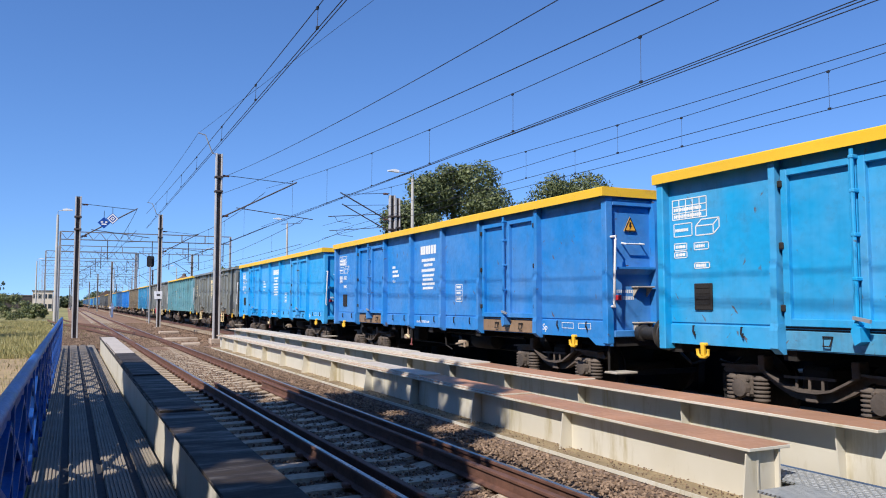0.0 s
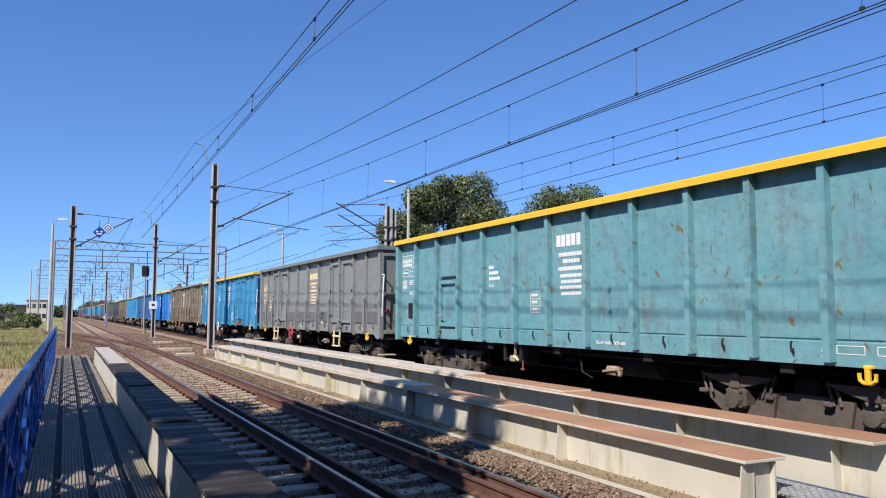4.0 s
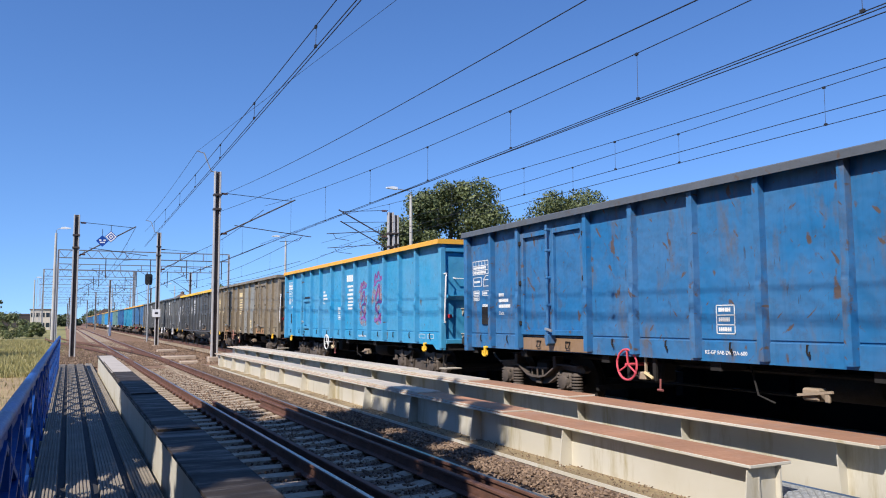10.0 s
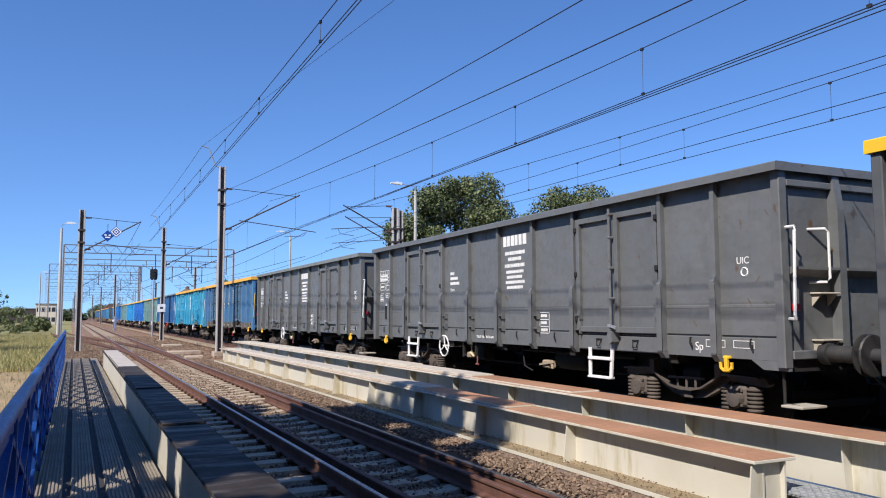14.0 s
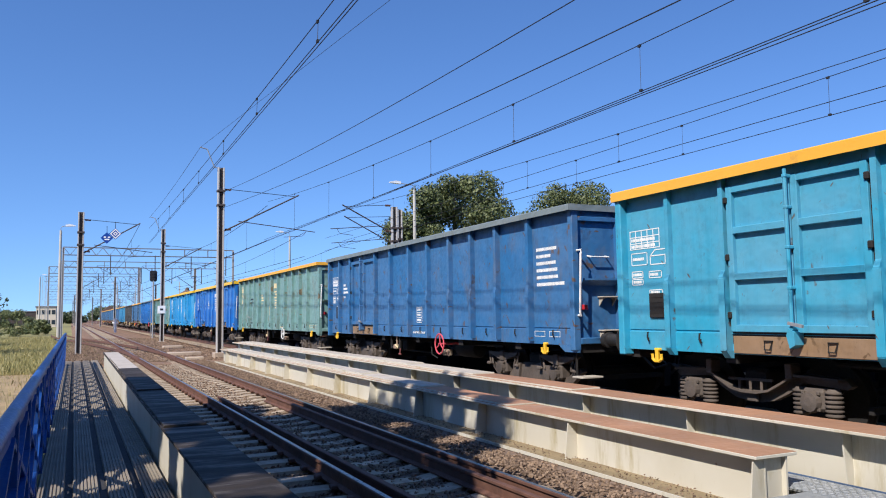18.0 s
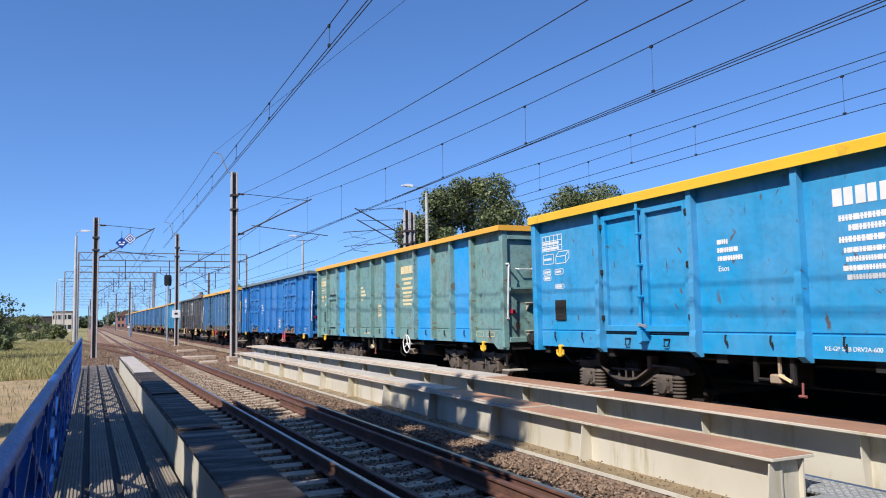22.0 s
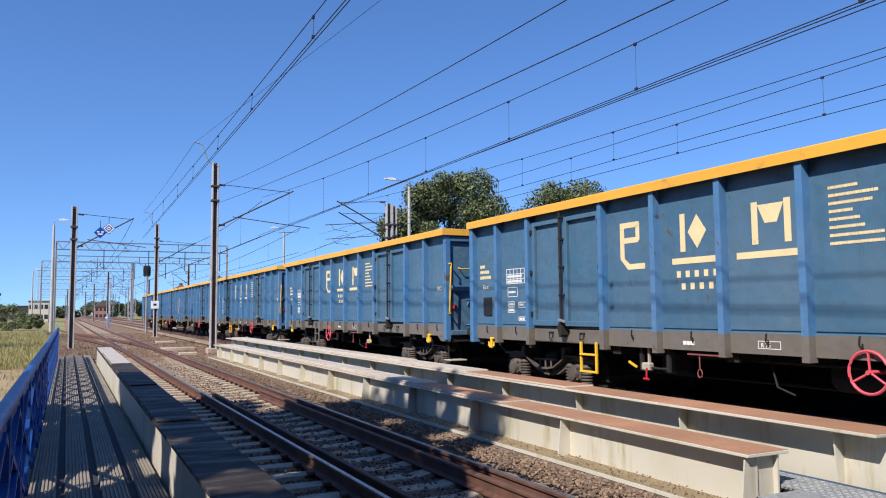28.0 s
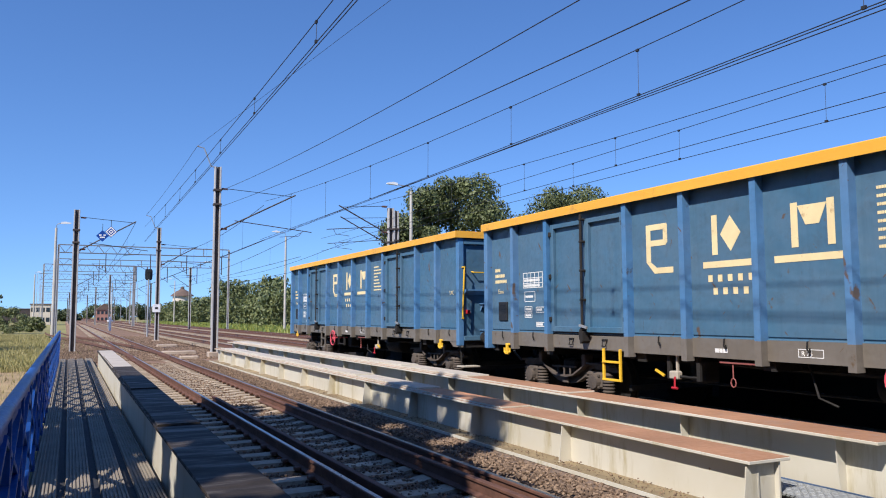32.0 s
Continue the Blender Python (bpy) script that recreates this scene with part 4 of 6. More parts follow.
def handwheel(q):
    r = 0.215
    q.tube([(-1.48, r * math.cos(a * math.pi / 12), 0.865 + r * math.sin(a * math.pi / 12)) for a in range(24)], 0.017, 6, closed=True)
    for a in (90, 210, 330):
        q.tube([(-1.46, 0, 0.865), (-1.48, r * math.cos(radians(a)), 0.865 + r * math.sin(radians(a)))], 0.014, 5)
    q.tube([(-1.50, 0, 0.865), (-1.0, 0, 0.865)], 0.025, 6)


def ladder(q):
    for y in (-0.19, 0.19):
        q.box(-1.50, -1.46, y - 0.018, y + 0.018, 0.55, 1.02, 0.006)
    for z in (0.57, 0.83):
        q.box(-1.52, -1.44, -0.19, 0.19, z - 0.015, z + 0.015, 0.005)


def sill_ring(q):
    q.tube([(PANEL - 0.03, -0.055, 0.03), (PANEL - 0.035, 0.055, 0.03), (PANEL - 0.05, 0.045, -0.07), (PANEL - 0.05, -0.035, -0.07)], 0.011, 5, closed=True)


def brake_pull(q):
    q.box(-1.40, -1.36, -0.28, 0.28, 0.915, 0.945, 0.006)
    q.tube([(-1.38, 0.08, 0.92), (-1.38, 0.08, 0.74)], 0.009, 5)
    q.tube([(-1.38, 0.08 + 0.04 * math.cos(a * 0.7854), 0.69 + 0.055 * math.sin(a * 0.7854)) for a in range(8)], 0.009, 5, closed=True)


def valve_box(q):
    q.box(-1.40, -1.30, -0.08, 0.08, 0.66, 0.77, 0.015)
    q.box(-1.36, -1.33, -0.05, -0.02, 0.76, 1.0)


def valve_handle(q):
    q.tube([(-1.41, 0, 0.70), (-1.42, 0, 0.54)], 0.014, 6)
    q.tube([(-1.42, -0.05, 0.55), (-1.42, 0.05, 0.55)], 0.018, 6)


def valve_lever(q):
    q.beam((-1.41, -0.08, 0.70), (-1.41, 0.09, 0.77), 0.025, 0.03)


def air_box(q):
    q.box(-1.30, -1.14, -0.11, 0.11, 0.60, 0.74, 0.02)
    q.beam((-1.32, -0.3, 0.72), (-1.32, 0.14, 0.66), 0.03, 0.03)
    q.box(-1.33, -1.29, -0.26, -0.2, 0.60, 0.70, 0.01)


def u_step(q):
    for s in (-1, 1):
        q.beam((-1.48, s * 0.27, 1.02), (-1.50, s * 0.25, 0.58), 0.03, 0.05)
    q.box(-1.55, -1.44, -0.265, 0.265, 0.565, 0.60, 0.008)
    q.box(-1.53, -1.45, -0.275, 0.275, 0.84, 0.885, 0.006)


def label_box(q):
    q.box(PANEL - 0.03, PANEL, -0.15, 0.15, 1.42, 1.76, 0.008)
    for z in (1.5, 1.57, 1.64, 1.71):
        q.box(PANEL - 0.036, PANEL - 0.03, -0.12, 0.12, z - 0.012, z + 0.012)


def lamp_bracket(q):
    q.box(-1.30, -1.22, -HALF - 0.03, -HALF + 0.04, 1.55, 1.63, 0.006)


def end_line(q, w, seed):
    a = -0.98
    for d in dashes(70 + seed, w, 0.05):
        q.box(a, a + d, -HALF + 0.037, -HALF + 0.0395, 1.86, 1.91)
        a += d + 0.014


def sill_frame(q):
    for z in (-0.045, 0.04):
        q.box(-0.002, 0.0, -0.16, 0.16, z, z + 0.008)
    for y in (-0.16, 0.152):
        q.box(-0.002, 0.0, y, y + 0.008, -0.037, 0.04)


def warning_plate(q):
    q.prism([(-0.12, 0), (0.12, 0), (0.0, 0.22)], "y", -6.395, -6.385)


def bolt_mark(q):
    q.prism([(-0.01, 0.14), (0.025, 0.14), (0.008, 0.09), (0.03, 0.09), (-0.015, 0.02), (0.0, 0.07), (-0.022, 0.07)], "y", -6.3995, -6.3955)
    for a, b in (((-0.11, 0.008), (0.11, 0.008)), ((0.11, 0.008), (0.0, 0.21)), ((0.0, 0.21), (-0.11, 0.008))):
        q.beam((a[0], -6.3975, a[1]), (b[0], -6.3975, b[1]), 0.004, 0.014)


SPRAY = (((0.27, 0.42), (0.20, 0.66), (0.12, 0.48), (0.0, 0.70), (-0.08, 0.52), (-0.24, 0.50)), ((0.30, 0.33), (0.10, 0.46), (-0.12, 0.44), (-0.26, 0.56)),
         ((0.20, 0.02), (0.08, 0.22), (-0.04, 0.40), (-0.06, 0.20), (-0.05, 0.0)), ((-0.20, -0.06), (0.06, -0.05), (0.22, -0.16), (0.10, -0.28), (-0.06, -0.36), (-0.14, -0.54)),
         ((0.24, -0.52), (0.04, -0.46), (-0.20, -0.56)), ((-0.02, -0.46), (-0.14, -0.36), (-0.26, -0.30)), ((-0.34, 0.16), (-0.30, -0.02), (-0.36, -0.20), (-0.28, -0.26)), ((-0.22, -0.30), (-0.40, -0.22), (-0.26, -0.40), (-0.42, -0.36), (-0.38, -0.56)))
SCRIBBLE = (((0.46, 0.30), (0.28, 0.42), (0.34, 0.16), (0.22, 0.02), (0.44, 0.0)), ((0.16, 0.26), (0.06, 0.06), (0.02, 0.30)), ((-0.10, 0.02), (-0.16, 0.34), (-0.24, 0.06), (-0.30, 0.36)), ((-0.36, -0.1), (-0.42, 0.66), (-0.62, 0.50), (-0.98, 0.30)), ((-0.50, 0.62), (-0.50, 0.02), (-0.56, -0.12)), ((-0.62, -0.1), (-0.76, 0.12)))


def spray_stroke(q, pts, wide, deep):
    """One bent spray-paint stroke: a ribbon with rounded ends along a few points."""
    pts = [Vector(p) for p in pts]
    for _ in range(2):
        fine = [pts[0]]
        for p, r in zip(pts, pts[1:]):
            fine += [p * 0.75 + r * 0.25, p * 0.25 + r * 0.75]
        pts = fine + [pts[-1]]
    for i, (p, r) in enumerate(zip(pts, pts[1:])):
        d = (r - p).normalized() * wide * (0.8 + 0.3 * math.sin(i * 0.7))
        s = Vector((-d.y, d.x))
        e = d * 0.5
        prof = [p - s - e * 0.2, p - s * 0.6 - e, p + s * 0.6 - e, p + s - e * 0.2, r + s + e * 0.2, r + s * 0.6 + e, r - s * 0.6 + e, r - s + e * 0.2]
        q.prism([tuple(c) for c in prof], "x", -deep - 0.00006 * i, 0)


STANDARD = {"B": ([-4.55, -2.5, -0.83, 0.83, 2.5, 4.55], [3.5, -3.5], 0.95),
            "R": ([-5.42, -4.35, -2.32, -1.18, 0.0, 1.18, 2.32, 4.35, 5.42], [3.33, -3.33], 0.95),
            "C": ([-5.42, -4.45, -2.42, -1.2, 0.0, 1.2, 2.42, 4.45, 5.42], [3.43, -3.43], 0.95),
            "D": ([-5.12, -3.97, -2.96, -1.97, -0.86, 0.2, 1.38, 2.45, 4.45, 5.42], [3.45], 0.95),
            "G": ([-5.14, -4.15, -3.16, -2.08, -0.98, 0.05, 1.1, 2.26, 3.26, 4.27, 5.36], [3.76], 0.85),
            "H": ([-5.14, -4.15, -3.16, -2.08, -0.90, 0.08, 1.02, 2.24, 3.28, 4.27, 5.36], [4.8], 0.85)}
STOCK = []


def place_bogie(wagon, y, cast, material):
    bg = part("bogie", shape("bolster", bolster), under_m, wagon, at=pose(0, y, 0))
    for turn in (0, 180):
        part("side_frame", shape("cast_frame" if cast else "side_frame", cast_frame if cast else side_frame), material, bg, at=pose(0, 0, 0, 0, 0, turn))
    for dy in (-0.92, 0.92):
        part("wheelset", shape("wheelset", wheelset, True), under_m, bg, at=pose(0, dy, 0))
        part("axle_box", shape("axle_box", axle_box), material, bg, at=pose(0, dy, 0))
        part("axle_box", shape("axle_box", axle_box), material, bg, at=pose(0, dy, 0, 0, 0, 180))
        if not cast:
            for e in (-0.21, 0.21):
                part("coil_spring", shape("coil_spring", coil_spring, True), material, bg, at=pose(0, dy + e, 0))
    for turn in (0, 180):
        part("brake_gear", shape("bogie_brake", bogie_brake), under_m, bg, at=pose(0, 0, 0, 0, 0, turn))


def goods_wagon(label, kind, body, rim, sill=None, posts=None, ay=None, door="plain", cast=False, emblem=False, wheel=None, rails=None, extra=None, fields=None, steps=True, tint=None, address=True, number=2.12, owner_z=2.80, number_z=2.42, table_z=None):
    """An open goods wagon with all its parts. fields: other paints for some bays; wheel: the handwheel's paint and place."""
    wg = thing("goods_wagon", label, "railway wagon", group="wagons of the goods train")
    sill, posts, ink = sill or body, posts or body, tint or white_paint_m
    at_posts, doors, leaf = STANDARD[kind]
    edges = [-HALF] + at_posts + [HALF]
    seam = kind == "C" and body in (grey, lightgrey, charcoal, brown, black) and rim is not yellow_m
    for side in (0, 180):
        m = pose(0, 0, 0, 0, 0, side)
        for i, (a, b2) in enumerate(zip(edges, edges[1:])):
            mid, w = (a + b2) / 2, round(b2 - a, 3)
            has_door = any(a < d < b2 for d in doors)
            low = 1.22 if has_door else 0.98
            paint_of = (fields or {}).get(i, body)
            part("wall_panel", wall_panel(w, low, seam), paint_of, wg, at=m @ pose(0, mid, 0))
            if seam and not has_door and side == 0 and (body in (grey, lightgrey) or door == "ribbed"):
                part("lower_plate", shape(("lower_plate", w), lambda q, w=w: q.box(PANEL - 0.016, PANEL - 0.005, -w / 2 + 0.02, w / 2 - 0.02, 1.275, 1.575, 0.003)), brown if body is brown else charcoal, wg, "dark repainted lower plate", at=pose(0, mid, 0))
            if has_door:
                g_key = ("door_sill", w)
                part("door_sill", shape(g_key, lambda q, w=w: q.box(PANEL - 0.018, PANEL + 0.03, -w / 2 + 0.06, w / 2 - 0.06, 0.99, 1.20, 0.006)), sill if sill is not body else extra or sill, wg, at=m @ pose(0, mid, 0))
                if side == 0:
                    for e in (-0.42, 0.42):
                        part("sill_ring", shape("sill_ring", sill_ring), under_m, wg, at=pose(0, mid + e, 1.12))
                    # black strip drawn for the shadow line between sill and door
                    part("sill_gap", shape(("sill_gap", w), lambda q, w=w: q.box(PANEL - 0.008, PANEL + 0.02, -w / 2 + 0.05, w / 2 - 0.05, 1.202, 1.249)), black_m, wg, "black strip for the shadowed gap under the door", at=pose(0, mid, 0))
                    for d in ((-1, 1) if kind not in "GH" else (0,)):
                        lw = round(min((w - 0.16) / 2, 0.93), 3) if kind not in "GH" else round(w - 0.16, 3)
                        lf = part("door_leaf", door_leaf(lw, door if kind not in "GH" else "hatch"), paint_of, wg, at=pose(0, mid + d * (lw / 2 + 0.008), 0))
                        if kind in "GH":
                            part("door_slot", shape("door_slot", lambda q: q.box(PANEL - 0.03, PANEL - 0.001, -0.36, 0.36, 2.25, 2.30)), black_m, lf, "dark gap over the hatch")
                            part("door_slot", shape("side_slot", lambda q: q.box(PANEL - 0.02, PANEL - 0.001, lw / 2 - 0.02, lw / 2 + 0.025, 1.25, 2.25)), black_m, lf, "dark gap beside the hatch")
                            part("latch_handle", shape("latch_handle", latch_handle), galv_m, lf, at=pose(0.02, 0.25, 0.14))
                            continue
                        part("hinge", shape("hinge", hinge), under_m, lf, at=pose(0, d * lw / 2 if d else lw / 2, 0))
                    if kind not in "GH":
                        lb = part("lock_bar", shape("lock_bar", lock_bar), under_m if emblem else posts, wg, "door lock bar with brackets", at=pose(0, mid, 0))
                        part("latch_handle", shape("latch_handle", latch_handle), galv_m, lb)
        for y in at_posts:
            part("post", post_mesh(kind), posts, wg, at=m @ pose(0, y, 0))
            if seam and body is not brown and abs(y) < 3 and side == 0:
                for z in (1.28, 1.50):
                    part("foothold", shape("foothold", foothold), posts, wg, at=pose(0, y, z))
            if kind == "R":
                part("post_foot", shape("post_foot", lambda q: q.box(POST - 0.003, PANEL + 0.005, -0.049, 0.049, 0.925, 1.21)), sill, wg, at=m @ pose(0, y, 0))
        if sill is not body:
            for i, (a, b2) in enumerate(zip(edges, edges[1:])):
                w = round(b2 - a, 3)
                if any(a < d < b2 for d in doors):
                    continue
                part("sill_strip", shape(("sill_strip", w), lambda q, w=w: q.box(PANEL - 0.018, PANEL - 0.011, -w / 2, w / 2, 0.981, 1.222)), sill, wg, at=m @ pose(0, (a + b2) / 2, 0))
        part("side_sill", shape("side_sill", side_sill), sill, wg, at=m)
        # ends
        part("end_wall", shape("end_wall", end_wall), body, wg, at=m)
        for x in (-0.55, 0.55):
            part("end_post", shape("end_post", end_post), posts, wg, at=m @ pose(x, 0, 0))
        for mirror in (0, 1):
            mm = m @ (Matrix.Identity(4) if not mirror else pose(-2 * (-0.875), 0, 0))
            bf = part("buffer", shape("buffer_body", buffer_body, True), buffer_m, wg, at=mm)
            part("buffer_head", shape("buffer_head", buffer_head, True), buffer_m, bf)
        part("corner_post", shape("corner_post", corner_post), posts, wg, at=m)
        part("corner_post", shape("corner_post_far", lambda q: q.box(-PANEL - 0.06, -POST, -HALF - 0.02, -HALF + 0.1, 0.90, 3.236, 0.012)), posts, wg, at=m)
        part("step_shelf", shape("step_shelf", step_shelf), posts, wg, at=m)
        part("grab_rail", shape("grab_rail", grab_rail, True), rails or white_paint_m, wg, "bent grab rail at the corner", at=m)
        if kind == "C":
            part("end_rail", shape("end_rail", end_rail, True), rails or white_paint_m, wg, "upright rail on the end wall", at=m)
        else:
            part("hand_grip", shape("hand_grip", hand_grip, True), rails or white_paint_m, wg, at=m)
        fs = part("foot_step", shape("foot_step", foot_step), under_m, wg, at=m)
        # treads here and on the end wall are pale to stand for sunlit tops
        part("step_plate", shape("foot_plate", foot_plate), step_plate_m, fs, "tread coloured pale for the sun on its top")
        part("end_step", shape("end_steps", end_steps), posts if emblem else step_plate_m, wg, "small treads on the end wall", at=m)
        part("corner_foot", shape("corner_foot", corner_foot), sill, wg, at=m)
        part("drawhook", shape("drawhook", drawhook, True), under_m, wg, at=m)
        part("brake_hose", shape("hose", hose, True), black_m, wg, at=m)
        place_bogie(wg, 4.47 if side else -4.47, cast, bogie_m)
    part("top_rim", shape("slim_rim", slim_rim) if rim not in (yellow_m, orange_m) or kind in "GH" or body is petrol else shape("rim", rim_mesh), rim, wg, "folded steel rim round the open top")
    part("floor", shape("wagon_floor", lambda q: q.box(-1.39, 1.39, -6.37, 6.37, 1.09, 1.15)), under_m, wg)
    part("underframe", shape("centre_sill", centre_sill), under_m, wg)
    part("brake_tank", shape("brake_tank", brake_tank, True), under_m, wg, at=pose(0, -1.4, 0))
    part("brake_valve", shape("brake_valve", brake_valve), under_m, wg, at=pose(0, 1.4, 0))
    if not emblem:
        part("brake_box", shape("air_box", air_box), plate_pale_m, wg, "pale brake box with a slanting lever", at=pose(0, -1.3, 0))
    if not emblem:
        part("valve_box", shape("valve_box", valve_box), plate_pale_m, wg, "pale brake valve box", at=pose(0, 1.35, 0))
        part("valve_handle", shape("valve_handle", valve_handle), dull_red_m, wg, "dull red brake release handle", at=pose(0, 0.95, 0))
        part("valve_lever", shape("valve_lever", valve_lever), cream_paint_m, wg, "pale changeover lever", at=pose(0, 1.18, 0))
    part("brake_rod", shape("brake_rods", brake_rods), under_m, wg)
    for y in (-5.55, 5.72):
        part("rope_hook", shape("rope_hook", rope_hook), hook_m, wg, "yellow rope hook", at=pose(0, y, 0.0))
    for i, (a, b2) in enumerate(zip(edges, edges[1:])):
        if not any(a < d < b2 for d in doors):
            for f in ((0.3, 0.72) if b2 - a > 1.4 else (0.5,)):
                part("lashing_hook", shape("lashing_hook", lashing_hook), under_m, wg, at=pose(0, a + f * (b2 - a), 1.12))
    part("label_holder", shape("label_box", label_box), under_m if not emblem else black_m, wg, "slatted label holder", at=pose(0, 5.72 if not emblem else 5.9, 0.0))
    part("tail_bracket", shape("lamp_bracket", lamp_bracket), red_m, wg, "small red lamp bracket", at=pose(0, 0, 0))
    if kind == "B":
        part("warning_sign", shape("warning_plate", warning_plate), orange_m, wg, "orange warning triangle on the end wall", at=pose(-1.0, -0.01, 2.60))
        part("warning_mark", shape("bolt_mark", bolt_mark), black_m, wg, "black bolt on the warning triangle", at=pose(-1.0, -0.01, 2.60))
    if wheel:
        part("handwheel", shape("handwheel", handwheel, True), wheel[0], wg, "spoked brake handwheel", at=pose(0, wheel[1], 0))
    if steps and emblem:
        part("ladder", shape("ladder", ladder), steps if steps is not True else sill, wg, "short step ladder", at=pose(0, 2.72, 0))
    elif steps:
        for y in ((3.95,) if steps is rust_sill else (3.95, -3.1)):
            part("step", shape("u_step", u_step), steps, wg, "wide bent step under the door", at=pose(0, y, 0))
    # lettering
    x = PANEL - 0.001
    mark = wg
    if emblem:
        part("lettering", shape("emblem_ring", emblem_ring), cream_paint_m, mark, "large cream emblem, first shape", at=pose(x, 1.98, 2.76))
        part("lettering", shape("emblem_arrow", emblem_arrow), cream_paint_m, mark, "large cream emblem, second shape", at=pose(x, 0.76, 2.76))
        part("lettering", shape("emblem_gate", emblem_gate), cream_paint_m, mark, "large cream emblem, third shape", at=pose(x, -0.42, 2.76))
        for z, ws in ((2.01, 5), (1.85, 4)):
            for i in range(ws):
                part("lettering", shape("emblem_block", lambda q: q.box(-0.003, 0, -0.07, 0, -0.085, 0)), cream_paint_m, mark, "small cream block", at=pose(x, 0.84 - 0.08 * (5 - ws) - 0.16 * i, z))
        writing("small", mark, cream_paint_m, -1.45, 2.80)
        part("lettering", text_mesh("Eaos", 0.11), cream_paint_m, mark, at=pose(x, 6.1, 1.92))
        writing("number", mark, cream_paint_m, 6.2, 2.38)
        part("lettering", shape("table", load_table), white_paint_m, mark, at=pose(x, 5.22, 2.26))
        part("lettering", shape("marks", small_marks), white_paint_m, mark, at=pose(x, 5.18, 1.93))
        part("lettering", text_mesh("UIC", 0.12), cream_paint_m, mark, at=pose(x, -5.9, 1.95))
        part("lettering", shape("sill_frame", sill_frame), white_paint_m, mark, "white frame on the sill", at=pose(PANEL - 0.019, -0.62, 1.09))
        part("lettering", text_mesh("R 75", 0.075), white_paint_m, mark, at=pose(PANEL - 0.020, -0.5, 1.062))
        part("lettering", shape("sill_line", lambda q: bars(q, 0, 0, [(0, 0.05, [0.06, 0.05, 0.07])])), white_paint_m, mark, at=pose(PANEL - 0.019, 0.75, 1.10))
        e = -1 if wheel[1] > 0 else 1
        part("brake_pull", shape("brake_pull", brake_pull), dull_red_m, wg, "pink pull rod with a ring", at=pose(0, 0.45 * e, 0))
        part("valve_box", shape("valve_box", valve_box), step_plate_m, wg, "pale brake valve box", at=pose(0, 1.55 * e, 0))
        part("valve_handle", shape("valve_handle", valve_handle), red_m, wg, "red brake release handle", at=pose(0, 1.50 * e, 0))
        part("valve_lever", shape("valve_lever", valve_lever), hook_m, wg, "yellow changeover lever", at=pose(0, 1.78 * e, 0))
    else:
        y0 = ay if ay is not None else {"B": 0.42, "C": -0.12, "D": -0.12, "G": -0.12, "H": -1.05}[kind]
        if address:
            writing("owner", mark, ink, y0, owner_z)
        writing("number", mark, ink, number, number_z)
        part("lettering", text_mesh("Eaos", 0.10), ink, mark, at=pose(x, number, number_z - 0.40))
        tz = table_z or (2.66 if kind in "CD" else 2.88)
        part("lettering", shape("table", load_table), ink, mark, "white load table", at=pose(x, 6.26, tz))
        part("lettering", shape("marks", small_marks), ink, mark, at=pose(x, 6.24, tz - 0.32))
        part("lettering", shape("cargo_icon", cargo_icon), ink, mark, at=pose(x, 5.84, tz - 0.50))
        part("lettering", shape("tare", tare_frame), ink, mark, at=pose(x - 0.012 if kind == "C" else x, 0.68 if kind in "GH" else -0.1 if kind == "D" else -1.35, 1.56 if kind == "C" else 1.68 if kind == "D" else 1.90))
        if body in (charcoal, black):
            part("lettering", text_mesh("UIC", 0.12), ink, mark, at=pose(x, -5.72, 2.12))
            part("lettering", shape("ring_mark", lambda q: q.tube([(0, -0.05 * math.cos(a * 0.5236), 0.05 * math.sin(a * 0.5236)) for a in range(12)], 0.011, 4, closed=True)), ink, mark, "small ring mark", at=pose(x, -5.84, 2.02))
        part("lettering", text_mesh("Sp", 0.15), ink, mark, at=pose(x - 0.011, -4.62 if kind == "B" else -5.0, 1.06))
        for y in (-5.35, -5.8):
            part("lettering", shape("sill_frame", sill_frame), ink, mark, "framed inscription on the sill", at=pose(x - 0.011, y, 1.15))
    if kind == "B":
        for i, w in enumerate((0.34, 0.30)):
            part("lettering", shape(("end_line", i), lambda q: end_line(q, w, i)), ink, mark, at=pose(-0.28, 0, -0.20 - 0.10 * i))
    if kind != "R":
        part("lettering", text_mesh("KE-GP SAB DRV2A-600", 0.068), ink, mark, at=pose(x - 0.011, {"B": 0.62, "C": 0.94, "D": 0.1, "G": -1.15, "H": 1.85}[kind], 1.07))
    STOCK.append(wg)
    return wg


cyan = paint("cyan_wagon_paint", (0.030, 0.275, 0.56), 0.35)
cyan2 = paint("bright_cyan_wagon_paint", (0.03, 0.285, 0.62), 0.2)
blue = paint("blue_wagon_paint", (0.022, 0.175, 0.50), 0.35)
steelblue = paint("steel_blue_wagon_paint", (0.019, 0.145, 0.41), 0.4)
tealblue = paint("teal_blue_wagon_paint", (0.03, 0.255, 0.52), 0.5)
inkgrey = paint("dark_blue_grey_wagon_paint", (0.085, 0.095, 0.11), 0.6)
ashgrey = paint("pale_ash_grey_wagon_paint", (0.215, 0.215, 0.19), 0.8)
royal = paint("royal_blue_wagon_paint", (0.020, 0.145, 0.46), 0.35)
midblue = paint("mid_blue_wagon_paint", (0.028, 0.117, 0.285), 0.8)
darkblue = paint("dark_blue_wagon_paint", (0.023, 0.128, 0.315), 1.0)
aqua = paint("dusty_aqua_wagon_paint", (0.045, 0.25, 0.455), 0.35)
turquoise = paint("turquoise_wagon_paint", (0.045, 0.27, 0.42), 0.45)
